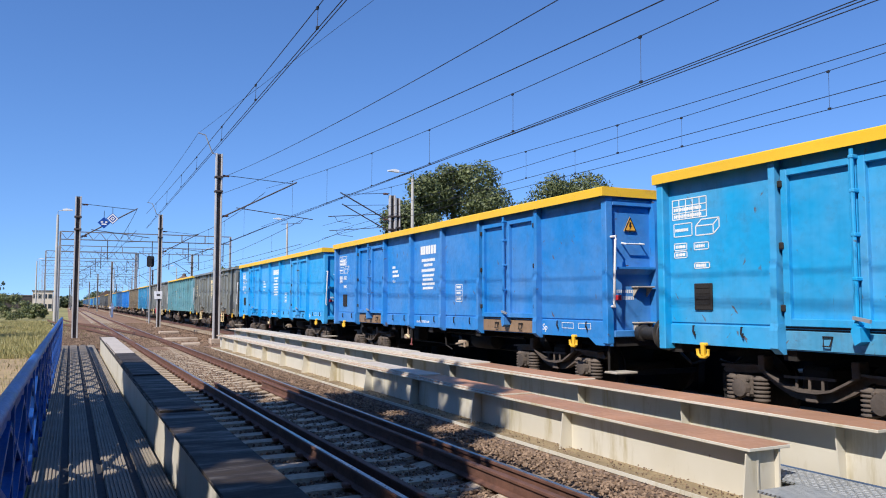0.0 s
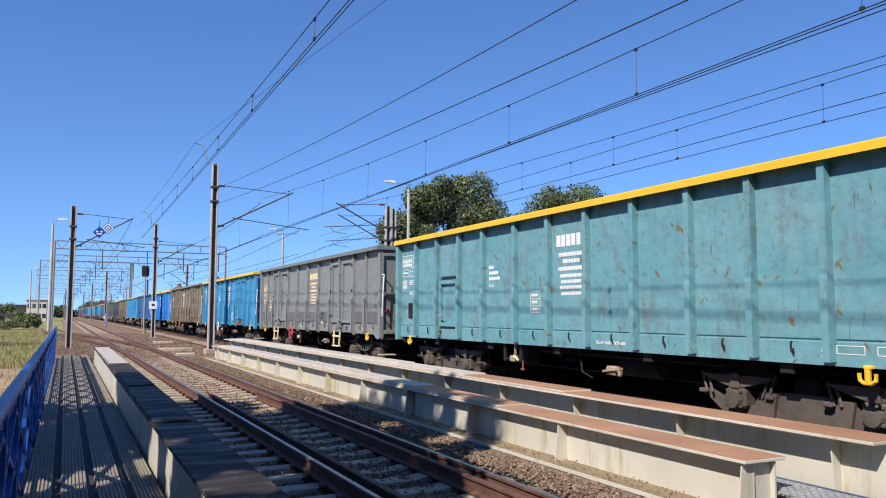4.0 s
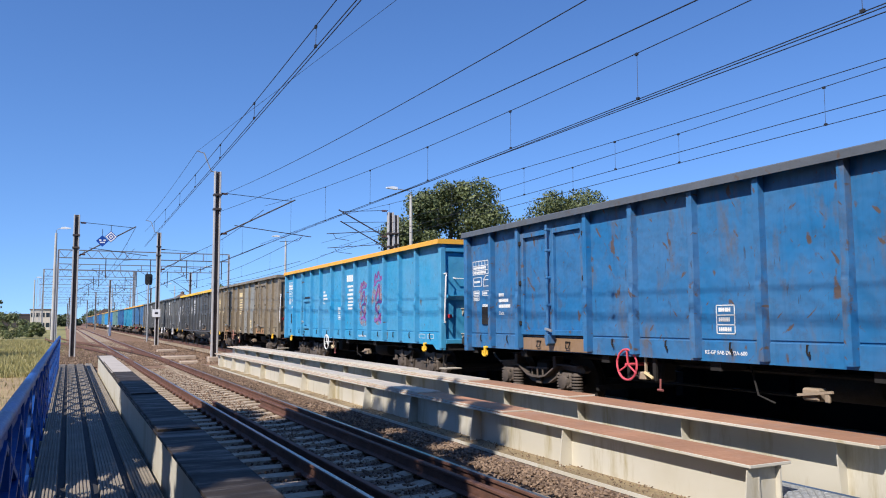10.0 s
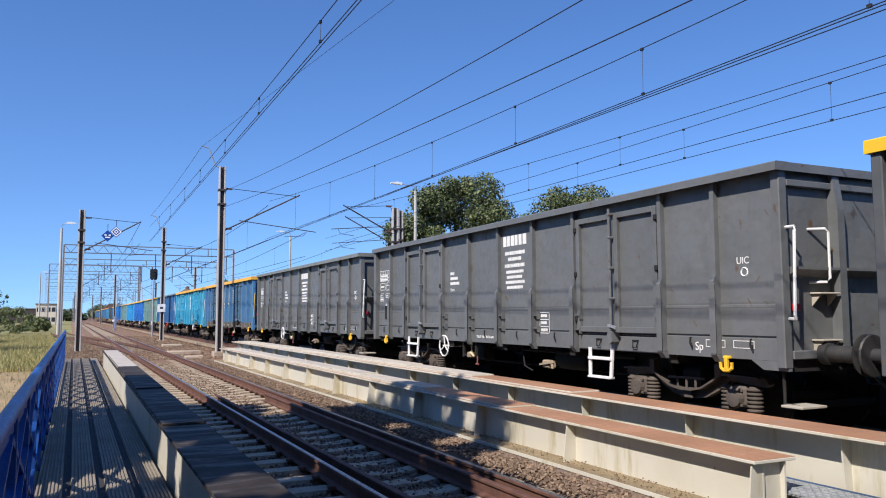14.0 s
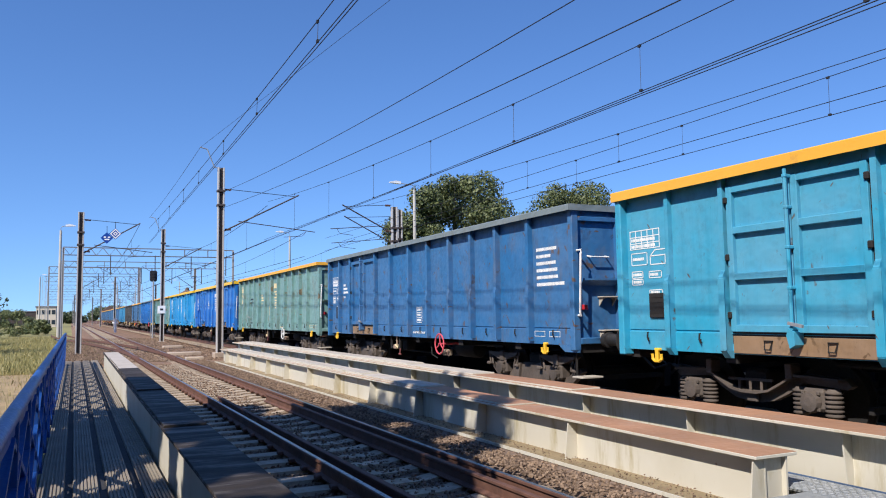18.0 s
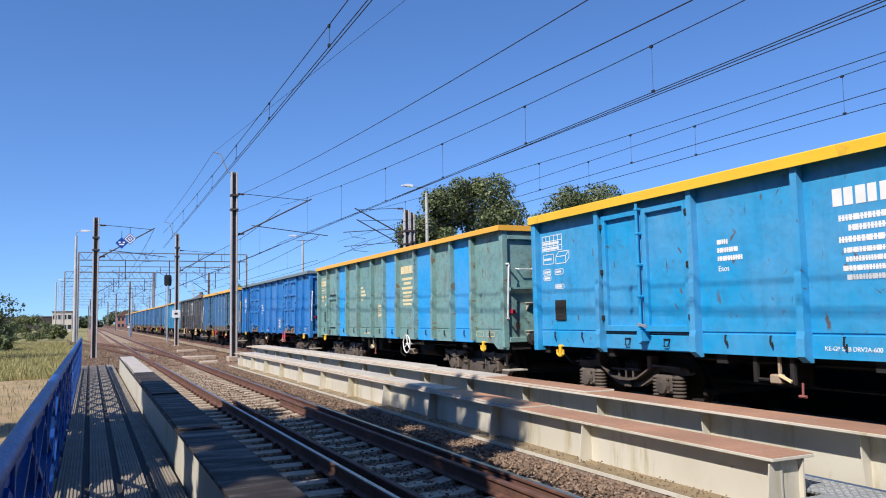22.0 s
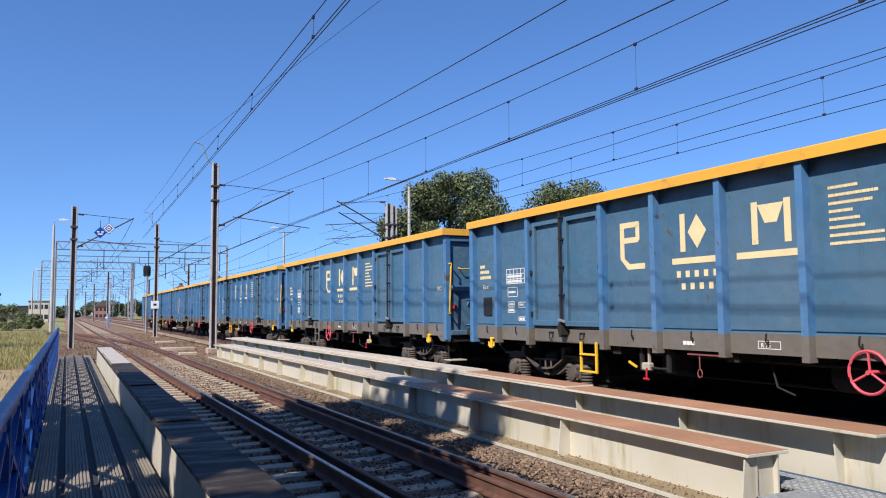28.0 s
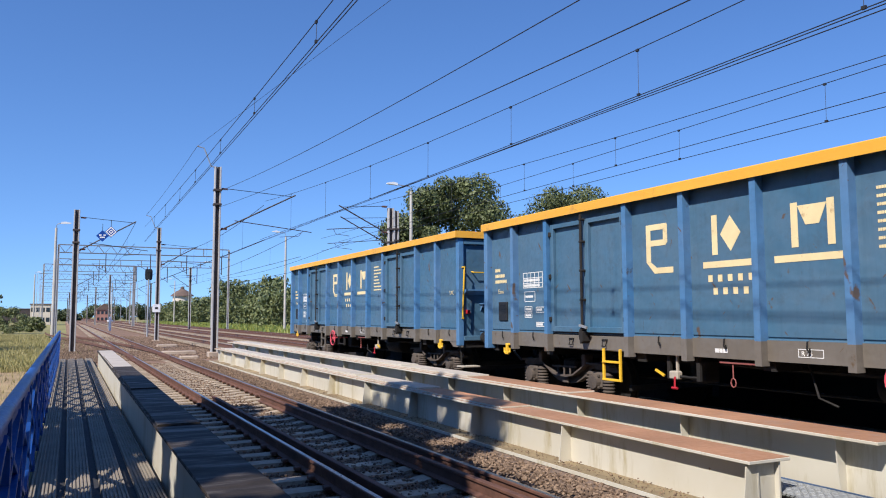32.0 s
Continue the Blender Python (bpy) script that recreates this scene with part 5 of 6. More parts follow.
petrol = paint("worn_light_blue_wagon_paint", (0.045, 0.235, 0.42), 0.75)
teal = paint("faded_teal_wagon_paint", (0.12, 0.27, 0.31), 0.9, rust=(0.17, 0.12, 0.06))
green = paint("faded_grey_green_wagon_paint", (0.145, 0.265, 0.255), 1.1, rust=(0.17, 0.12, 0.06))
patch_blue = paint("fresh_blue_patch_paint", (0.03, 0.27, 0.62), 0.1)
grey = paint("worn_grey_wagon_paint", (0.155, 0.165, 0.15), 0.55)
lightgrey = paint("mid_grey_wagon_paint", (0.18, 0.19, 0.18), 0.5)
brown = paint("grey_brown_wagon_paint", (0.185, 0.152, 0.10), 0.7)
black = paint("charcoal_wagon_paint", (0.068, 0.072, 0.077), 0.25)
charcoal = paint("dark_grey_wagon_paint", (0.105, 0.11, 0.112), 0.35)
rim_grey = paint("weathered_grey_green_rim_paint", (0.15, 0.18, 0.18), 0.6)
slate = paint("slate_blue_wagon_paint", (0.052, 0.120, 0.200), 0.45)
slate_post = paint("lighter_blue_post_paint", (0.058, 0.158, 0.33), 0.35)
slate_sill = paint("grey_brown_sill_paint", (0.13, 0.115, 0.095), 0.5)
ochre_sill = paint("ochre_rust_sill_paint", (0.36, 0.19, 0.065), 0.5)
rust_sill = paint("rusty_brown_sill_paint", (0.22, 0.14, 0.07), 0.9)

W, CR = white_paint_m, cream_paint_m
goods_wagon("light blue open goods wagon with yellow top rim", "B", cyan, yellow_m, extra=petrol, steps=None)
goods_wagon("blue open goods wagon with yellow top rim", "B", blue, yellow_m, extra=rust_sill, steps=None)
goods_wagon("bright light blue open goods wagon with yellow rim", "B", cyan2, yellow_m, steps=None)
goods_wagon("worn grey open goods wagon with grey rim and red handwheel", "C", grey, grey, extra=rust_sill, wheel=(pink_m, -2.0), tint=CR, steps=CR, ay=1.05, number=5.25, number_z=2.0)
pl = part("picture_plate", shape("picture_plate", picture_plate), cream_paint_m, STOCK[-1], "framed cream notice plate", at=pose(-0.012, -1.85, 0))
part("plate_drawing", shape("plate_drawing", plate_drawing), black_m, pl)
goods_wagon("faded teal open goods wagon with yellow rim", "G", teal, yellow_m, cast=True, steps=None)
goods_wagon("dark grey open goods wagon with cream lettering", "C", lightgrey, grey, wheel=(pink_m, 1.94), tint=CR, steps=CR, number=5.25, number_z=2.0)
goods_wagon("rust-scarred light blue open goods wagon with yellow rim", "C", petrol, yellow_m, extra=rust_sill, wheel=(W, 1.88), steps=None, table_z=2.9)
goods_wagon("grey-brown open goods wagon with ribbed doors", "C", brown, brown, door="ribbed", wheel=(brick_m, 2.17), ay=1.05, number=5.25, number_z=2.0, steps=rust_sill, fields={8: inkgrey, 9: inkgrey})
part("paint_patch", shape("paint_patch", lambda q: q.box(PANEL - 0.003, PANEL, -0.30, 0.30, 2.66, 3.06)), charcoal, STOCK[-1], "grey repainted rectangle", at=pose(0, 1.56, 0))
goods_wagon("clean blue open goods wagon with yellow rim", "B", blue, yellow_m, extra=rust_sill, steps=None)
goods_wagon("dark blue open goods wagon with dark rim and red handwheel", "D", darkblue, inkgrey, extra=rust_sill, wheel=(pink_m, 1.56), number=5.25, number_z=2.0, address=False, steps=None)
writing("address", STOCK[-1], W, -5.28, 2.62)
graffiti = goods_wagon("light blue open goods wagon sprayed with purple graffiti", "G", aqua, orange_m, wheel=(W, 1.6), cast=True, steps=None)
goods_wagon("grey-brown rust-streaked open goods wagon", "C", brown, brown, extra=ochre_sill, wheel=(brick_m, 2.2), tint=CR, ay=1.05, number=5.25, number_z=2.0, steps=rust_sill, fields={4: ashgrey, 3: ashgrey})
goods_wagon("black open goods wagon with bright yellow rim and ribbed doors", "C", black, yellow_m, door="ribbed", extra=rust_sill, ay=1.05, steps=None)
braced = STOCK[-1]
part("side_pipe", shape("side_pipe", lambda q: q.tube([(-1.5, -5.6, 0.93), (-1.5, 5.6, 0.93)], 0.03, 8)), black, braced, "long pipe under the sill")
for y in (-3.0, -1.9, -0.7, 0.6, 1.9, 3.0):
    part("strut", shape("strut", lambda q: q.beam((-1.42, 0.0, 0.95), (-0.8, -0.35, 0.45), 0.03, 0.12)), black, braced, "slanting sheet strut", at=pose(0, y, 0))
goods_wagon("charcoal open goods wagon with white handwheel", "C", charcoal, charcoal, wheel=(W, 2.33), steps=W, owner_z=2.97)
goods_wagon("dark grey open goods wagon with grey rim", "C", charcoal, grey, wheel=(W, 2.2), steps=None, owner_z=2.97)
goods_wagon("slate blue open goods wagon with cream emblem and orange rim", "R", slate, orange_m, slate_sill, slate_post, emblem=True, rails=hook_m, wheel=(pink_m, 1.6))
goods_wagon("turquoise open goods wagon with orange rim and ribbed doors", "C", turquoise, orange_m, door="ribbed", extra=rust_sill, wheel=(W, -2.25), steps=None)
goods_wagon("mid blue rust-spotted open goods wagon with grey rim and one door", "D", midblue, rim_grey, extra=rust_sill, cast=True, wheel=(pink_m, -1.43), address=False, steps=None, number=5.25)
writing("address", STOCK[-1], W, -5.28, 2.62)
goods_wagon("faded grey-green open goods wagon with orange rim", "G", green, orange_m, cast=True, wheel=(W, -1.76), tint=CR, steps=None)
goods_wagon("royal blue open goods wagon with yellow rim", "C", royal, yellow_m, extra=rust_sill, wheel=(W, -1.71), steps=None)
goods_wagon("teal-blue open goods wagon with bright yellow rim", "B", tealblue, yellow_m, steps=None)
goods_wagon("grey-green open goods wagon with fresh blue paint patches", "H", green, orange_m, cast=True, fields={1: patch_blue, 3: patch_blue, 5: patch_blue, 9: patch_blue}, tint=CR, wheel=(W, -1.5), steps=None)
goods_wagon("blue open goods wagon with weathered rim and ribbed doors", "C", steelblue, rim_grey, door="ribbed", extra=rust_sill, wheel=(pink_m, -2.4), address=False, steps=None, number_z=2.2)
goods_wagon("slate blue open goods wagon with cream emblem and orange rim", "R", slate, orange_m, slate_sill, slate_post, emblem=True, rails=hook_m, wheel=(pink_m, 1.5), steps=orange_m)
goods_wagon("black open goods wagon with cream steps and pale graffiti", "C", black, charcoal, extra=rust_sill, steps=CR, wheel=(brick_m, 2.4), owner_z=2.9)
scribbled = STOCK[-1]
goods_wagon("light blue open goods wagon with ribbed doors", "C", petrol, orange_m, door="ribbed", extra=rust_sill, steps=None)
for i in range(6):
    goods_wagon("slate blue open goods wagon with cream emblem and orange rim", "R", slate, orange_m, slate_sill, slate_post, emblem=True, rails=hook_m,
                wheel=(pink_m, (-1.85, 1.57, -1.8, -1.7, -1.7, 1.8)[i]), steps=(hook_m, slate_sill, orange_m, slate_sill, hook_m, slate_sill)[i])
for y, z, size in ((-1.52, 2.0, 0.86), (-2.62, 2.05, 1.08)):
    part("overspray", shape("overspray", lambda q: q.prism([(0.5 * math.cos(a * 0.3142), 0.62 * math.sin(a * 0.3142)) for a in range(20)], "x", -0.0008, 0)), overspray_m, graffiti, "faint pinkish overspray cloud", at=pose(PANEL - 0.0005, y, z - 0.05))
    for i, pts in enumerate(SPRAY):
        if i > 5 and size < 1:
            continue
        part("graffiti", shape(("spray", size, i), lambda q: spray_stroke(q, [(size * c, size * d) for c, d in pts], 0.036 * size, 0.0015 + 0.0022 * i)), (magenta_m, lilac_m, magenta_m, purple_m, lilac_m, magenta_m, lilac_m, purple_m)[i], graffiti, "purple spray-painted stroke", at=pose(PANEL - 0.0014, y, z))
for i, pts in enumerate(SCRIBBLE):
    part("graffiti", shape(("scribble", i), lambda q: spray_stroke(q, pts, 0.028, 0.0015 + 0.0016 * i)), chalk_m, scribbled, "pale grey spray-painted stroke", at=pose(PANEL - 0.012, -5.0, 1.30))

# ---- masts, wires, signals ----


def hsteel(q, h, w=0.25, d=0.24):
    """Two channel legs with battens, tapering a little."""
    for s in (-1, 1):
        q.box(s * w / 2 - 0.035, s * w / 2 + 0.035, -d / 2, d / 2, 0, h, 0.01)


def catenary_mast(label, x, y, z, h, arm=None, arm_z=5.6, left_arm=False, top_arm=False):
    th = thing("catenary_mast", label, "mast", pose(x, y, z), group="catenary masts")
    g = Geo()
    hsteel(g, h)
    part("mast_post", g, mast_m, th)
    g = Geo()
    g.box(-0.12, 0.12, -0.02, 0.02, 0, h)
    part("mast_web", g, dark_steel_m, th)
    g = Geo()
    g.box(-0.3, 0.3, -0.3, 0.3, -0.3, 0.03, 0.03)
    part("foundation", g, slab_m, th)
    for k in (h - 1.2, h - 1.9):
        g = Geo()
        g.box(-0.19, 0.19, -0.17, 0.17, k, k + 0.10, 0.01)
        part("collar", g, dark_steel_m, th)
    for (reach, za, rise) in arm or ():
        s = 1 if reach > 0 else -1
        g = Geo()
        g.tube([(s * 0.15, 0, za), (reach, 0, za + rise)], 0.035, 7)
        part("cantilever_tube", g, dark_steel_m, th)
        g = Geo()
        g.tube([(s * 0.15, 0, za + rise + 0.12), (reach * 0.95, 0, za + rise - 0.08)], 0.016, 5)
        part("stay_wire", g, wire_m, th)
        g = Geo()
        g.tube([(reach * 0.22, 0, za + 0.26 * rise), (reach * 1.22, 0, za + 0.1)], 0.022, 6)
        part("registration_tube", g, dark_steel_m, th)
        g = Geo()
        g.tube([(reach * 1.1, 0, za + 0.12), (reach * 1.05, 0, za - 0.12), (reach * 0.8, 0, za - 0.2)], 0.014, 5)
        part("steady_arm", g, dark_steel_m, th)
        for f, zz in ((0.12, 0.08), (0.12, rise + 0.08)):
            g = Geo()
            prof = [(0.03, 0)]
            for i in range(5):
                prof += [(0.065, 0.06 * i + 0.01), (0.03, 0.06 * i + 0.05)]
            g.lathe(prof, "x", (s * 0.2 if s > 0 else -0.5, 0, za + zz), 10)
            part("insulator", g, insul_m, th)
    if top_arm:
        g = Geo()
        g.tube([(0, 0, h - 0.05), (-0.32, 0, h), (-0.66, 0, h + 0.86), (-1.0, 0, h + 0.94)], 0.03, 6)
        part("earth_wire_bracket", g, galv_m, th)
    return th


# between the two tracks at the far end of the bridge
catenary_mast("tall steel catenary mast with cantilevers beside the bridge end", 6.45, 38.0, 0.0, 8.95, [(3.85, 5.85, 1.95)], top_arm=True)
catenary_mast("steel catenary mast with cantilever over the near track", 0.43, 47.5, -0.3, 8.0, [(3.1, 5.7, 1.78)])
catenary_mast("steel catenary mast between the tracks", 6.62, 65.5, -0.2, 9.05, [(3.0, 6.0, 1.6)], top_arm=True)
catenary_mast("far catenary mast behind the train", 15.5, 38.0, 0.0, 7.45, [(-2.9, 6.05, 1.38)])
catenary_mast("far catenary mast behind the train", 18.3, 44.0, 0.0, 8.2, [(-3.6, 5.9, 1.75)])
for i, (x, y) in enumerate(((15.3, 110), (1.0, 112), (6.4, 135), (15.4, 165), (1.1, 170), (6.3, 195), (15.4, 220), (1.0, 235), (6.2, 265), (15.4, 290), (0.8, 310))):
    catenary_mast("distant catenary mast along the station tracks", x, y, -0.2, 8.6, [(2.6, 5.9, 1.5)] if x < 10 else [(-2.3, 5.9, 1.5)])


LINE = None


def line_of(label):
    """The overhead line that the next wires and droppers belong to."""
    global LINE
    LINE = thing("overhead_line", label, "overhead line", group="overhead lines")


def wire(name, label, x0, x1, y0, y1, z0, z1, sag, r=0.0085, steps=24, ends=None):
    g = Geo()
    pts = []
    for i in range(steps + 1):
        f = i / steps
        pts.append((x0 + (x1 - x0) * f, y0 + (y1 - y0) * f, z0 + (z1 - z0) * f - 4 * sag * f * (1 - f)))
    g.tube(pts, r, 5)
    return part(name, g, wire_m, LINE)


def sagged(y, y0, y1, z0, z1, sag):
    f = (y - y0) / (y1 - y0)
    return z0 + (z1 - z0) * f - 4 * sag * f * (1 - f)


def droppers(x, ys, span, z_low, label):
    for y in ys:
        g = Geo()
        zt = sagged(y, *span)
        zl = z_low(y)
        g.tube([(x, y, zl), (x + 0.01, y, zt)], 0.005, 4)
        g.box(x - 0.02, x + 0.02, y - 0.03, y + 0.03, zl - 0.01, zl + 0.035)
        g.box(x - 0.02, x + 0.02, y - 0.03, y + 0.03, zt - 0.035, zt + 0.01)
        part("dropper", g, wire_m, LINE)


def catenary(x, y0, y1, zm0, zm1, sag, zc, ys, label, twin=0.0, r=0.0085):
    """One span: carrying wire, contact wire or pair, droppers."""
    line_of("dark carrying and contact wires over " + label)
    wire("carrying_wire", "dark carrying wire over " + label, x, x, y0, y1, zm0, zm1, sag, r)
    wire("contact_wire", "dark contact wire over " + label, x, x, y0, y1, zc, zc, 0.03, r, 10)
    if twin:
        wire("contact_wire", "second contact wire over " + label, x + twin, x, y0, y1, zc + 0.02, zc, 0.05, r, 10)
    droppers(x, ys, (y0, y1, zm0, zm1, sag), lambda y: zc, "thin dropper over " + label)




def bowed(name, label, x0, x1, y0, y1, c, r=0.0085, steps=26):
    """A wire whose height is c0 + c1 y + c2 y^2."""
    g = Geo()
    ys = [y0 + (y1 - y0) * i / steps for i in range(steps + 1)]
    g.tube([(x0 + (x1 - x0) * (y - y0) / (y1 - y0), y, c[0] + c[1] * y + c[2] * y * y) for y in ys], r, 5)
    return part(name, g, wire_m, LINE)


def hung(x, ys, c, zl, label):
    for y in ys:
        g = Geo()
        zt = c[0] + c[1] * y + c[2] * y * y
        g.tube([(x, y, zl), (x + 0.01, y, zt)], 0.005, 4)
        g.box(x - 0.018, x + 0.018, y - 0.03, y + 0.03, zl - 0.01, zl + 0.035)
        g.box(x - 0.018, x + 0.018, y - 0.03, y + 0.03, zt - 0.035, zt + 0.01)
        part("dropper", g, wire_m, LINE)


line_of("dark carrying and contact wires over the near track")
NEAR_CARRY = (6.484, -0.01196, 0.00044)
bowed("carrying_wire", "dark carrying wire over the near track", 3.049, 4.002, -14, 47.5, NEAR_CARRY)
bowed("contact_wire", "dark contact wire over the near track", 3.049, 4.002, -14, 47.5, (6.05, 0, 0))
bowed("contact_wire", "second dark contact wire over the near track", 3.104, 4.057, -14, 47.5, (6.05, 0, 0))
for y in (6.8, 11.6, 16.4, 20.85, 25.8, 30.1, 35.5, 41):
    hung(3.266 + 0.0155 * y, (y,), NEAR_CARRY, 6.06, "thin dropper over the near track")
line_of("dark carrying and contact wires over the train's track")
CARRY_2 = (6.379, -0.02164, 0.00128)
bowed("carrying_wire", "dark carrying wire over the train's track", X2 + 0.05, X2 + 0.05, -25, 38, CARRY_2)
bowed("contact_wire", "dark contact wire over the train's track", X2 + 0.05, X2 + 0.05, -25, 38, (5.48, 0, 0))
bowed("contact_wire", "paired dark contact wire over the train's track", X2 + 0.14, X2 + 0.10, -25, 38, (5.47, 0, 0))
bowed("contact_wire", "second dark contact wire over the train's track", X2 + 0.45, X2 - 0.15, -5, 38, (5.48, 0, 0))
hung(X2 + 0.05, (1.6, 6.0, 10.18, 14.41, 18.78, 23.2, 28, 33), CARRY_2, 5.48, "thin dropper over the train's track")
line_of("dark carrying and contact wires over the third track")
CARRY_3 = (6.166, -0.0064, 0.00083)
bowed("carrying_wire", "dark carrying wire over the third track", 12.6, 12.6, -25, 38, CARRY_3)
bowed("contact_wire", "dark contact wire over the third track", 12.6, 12.6, -25, 38, (5.53, 0, 0))
hung(12.6, (7.0, 15.6, 20, 25, 31), CARRY_3, 5.53, "thin dropper over the third track")
line_of("dark carrying and contact wires of an overlap span")
CARRY_4 = (6.461, -0.01832, 0.00032)
bowed("carrying_wire", "dark carrying wire of the overlap span", 13.5, 13.5, -25, 44, CARRY_4)
bowed("contact_wire", "dark contact wire of the overlap span", 13.5, 13.5, -25, 44, (5.53, 0, 0))
hung(13.5, (6.2, 10.17, 14.26, 18.7, 23, 28, 34), CARRY_4, 5.53, "thin dropper of the overlap span")
line_of("pair of sagging feeder wires on the tall mast")
bowed("feeder_wire", "sagging feeder wire on the mast", 6.5, 6.5, -25, 38, (6.073, 0.01094, 0.00087), 0.009)
bowed("feeder_wire", "lower sagging feeder wire on the mast", 6.5, 6.5, -25, 38, (5.236, 0.02385, 0.00057), 0.009)
catenary(X1, 47.5, 112, 7.1, 7.1, 0.8, 5.9, (54, 61, 68, 75, 82, 90, 100), "the near track beyond the mast", 0.0, 0.014)
catenary(X2, 38, 65.5, 7.2, 7.1, 0.35, 5.46, (43, 49, 55, 61), "the train's track beyond the mast", 0.1, 0.014)
catenary(X2, 65.5, 135, 7.1, 7.1, 0.8, 5.46, (75, 85, 95, 105, 115, 125), "the train's track farther on", 0.1, 0.016)
catenary(X3, 47, 110, 6.9, 6.9, 0.8, 5.4, (55, 65, 75, 85, 95), "the third track beyond the mast", 0.0, 0.015)
catenary(X4, 50, 110, 6.9, 6.9, 0.8, 5.5, (58, 68, 78, 88, 98), "the fourth track beyond the mast", 0.0, 0.015)
line_of("feeder and earth wires beyond the tall mast")
wire("earth_wire", "thin wire from the mast-top bracket", 5.45, 5.55, 38, 65.5, 9.86, 9.74, 0.15, 0.010)
wire("earth_wire", "thin wire from the mast-top bracket", 5.45, 12.7, 38, -15, 9.86, 12.0, 0.0, 0.007)


def signal_mast():
    th = thing("railway_signal", "black colour-light signal head on a slim pale post", "signal", pose(7.05, 78, -0.3))
    g = Geo()
    g.tube([(0, 0, 0), (0, 0, 5.6)], 0.08, 8)
    part("signal_post", g, galv_m, th, smooth=True)
    g = Geo()
    g.prism([(-0.24, 5.45), (0.24, 5.45), (0.33, 5.6), (0.34, 6.35), (0.24, 6.5), (-0.24, 6.5), (-0.34, 6.35), (-0.33, 5.6)], "y", -0.06, 0.0)
    part("target_board", g, black_m, th)
    for z in (5.68, 5.98, 6.28):
        g = Geo()
        g.lathe([(0.1, -0.3), (0.13, -0.3), (0.13, -0.06), (0.1, -0.06)], "y", (0, 0, z), 12)
        part("lamp_hood", g, black_m, th)
    g = Geo()
    g.box(-0.3, 0.3, -0.25, 0.25, 0, 0.12, 0.02)
    part("foundation", g, slab_m, th)
    g = Geo()
    for x in (-0.18, 0.18):
        g.tube([(x, 0.15, 0.2), (x, 0.15, 5.4)], 0.02, 5)
    part("ladder_stiles", g, galv_m, th)


signal_mast()
# small white plate on the mast between the tracks
th = thing("number_plate_sign", "small white sign on a catenary mast with a dark mark", "sign", pose(6.55, 65.33, 2.05))
g = Geo()
g.box(-0.3, 0.3, -0.03, 0, 0, 0.62, 0.01)
part("sign_face", g, sign_white_m, th)
g = Geo()
g.box(-0.12, 0.12, -0.034, -0.03, 0.24, 0.4)
part("sign_mark", g, black_m, th)

# the pair of blue and white diamond signs on the cantilever
for dx, dz, main, other, lab in ((1.66, 6.55, sign_blue_m, sign_white_m, "blue diamond catenary sign with two white bars"), (2.1, 6.80, sign_white_m, sign_blue_m, "white diamond catenary sign with blue border")):
    th = thing("diamond_sign", lab, "sign", pose(0.1 + dx, 47.2, dz - 0.3), group="diamond signs")
    g = Geo()
    r = 0.33
    g.prism([(-r, 0), (0, -r), (r, 0), (0, r)], "y", -0.02, 0.02)
    part("sign_plate", g, sign_blue_m, th)
    g = Geo()
    if main is sign_white_m:
        for q0, q1 in ((0.29, 0.21), (0.13, 0.06)):
            for k in range(4):
                a, b2 = radians(90 * k), radians(90 * k + 90)
                g.prism([(q0 * math.cos(a), q0 * math.sin(a)), (q0 * math.cos(b2), q0 * math.sin(b2)), (q1 * math.cos(b2), q1 * math.sin(b2)), (q1 * math.cos(a), q1 * math.sin(a))], "y", -0.026, -0.02)
    else:
        g.box(-0.17, -0.05, -0.026, -0.02, 0.0, 0.08)
        g.box(0.05, 0.17, -0.026, -0.02, 0.0, 0.08)
        g.box(-0.13, 0.13, -0.026, -0.02, -0.12, -0.05)
    part("sign_pattern", g, sign_white_m, th, "white pattern")
    g = Geo()
    g.tube([(0, 0.02, r), (0, 0.02, r + 0.35)], 0.015, 5)
    part("hanger", g, wire_m, th)


def street_lamp(x, y, z, h, reach, label="tall concrete lamp post with a white lantern"):
    th = thing("lamp_post", label, "lamp post", pose(x, y, z), group="lamp posts")
    g = Geo()
    g.lathe([(0.17, 0), (0.15, h * 0.5), (0.11, h - 0.4)], "z", (0, 0, 0), 10)
    part("pole", g, concrete_m, th, smooth=True)
    g = Geo()
    g.tube([(0, 0, h - 0.5), (0, 0, h - 0.15), (0.12 * (1 if reach > 0 else -1), 0, h), (reach, 0, h + 0.08)], 0.035, 7)
    part("arm", g, galv_m, th, smooth=True)
    s = 1 if reach > 0 else -1
    g = Geo()
    g.prism([(reach, h + 0.02), (reach + s * 0.9, h + 0.08), (reach + s * 0.9, h + 0.16), (reach + s * 0.4, h + 0.26), (reach, h + 0.2)], "y", -0.15, 0.15)
    part("lantern", g, lamp_m, th)
    return th


street_lamp(-1.05, 86, -0.5, 11.5, 0.42)
street_lamp(24.2, 93.5, -0.5, 12.4, -0.8)
street_lamp(24.6, 56, -0.4, 12.4, -1.2)
street_lamp(25.0, 150, -0.5, 12.3, -0.8)
street_lamp(-5.9, 183, -0.5, 11.5, 0.42)
street_lamp(26.0, 215, -0.5, 12.0, -0.8)
street_lamp(12.0, 240, -0.4, 12.0, -0.8)


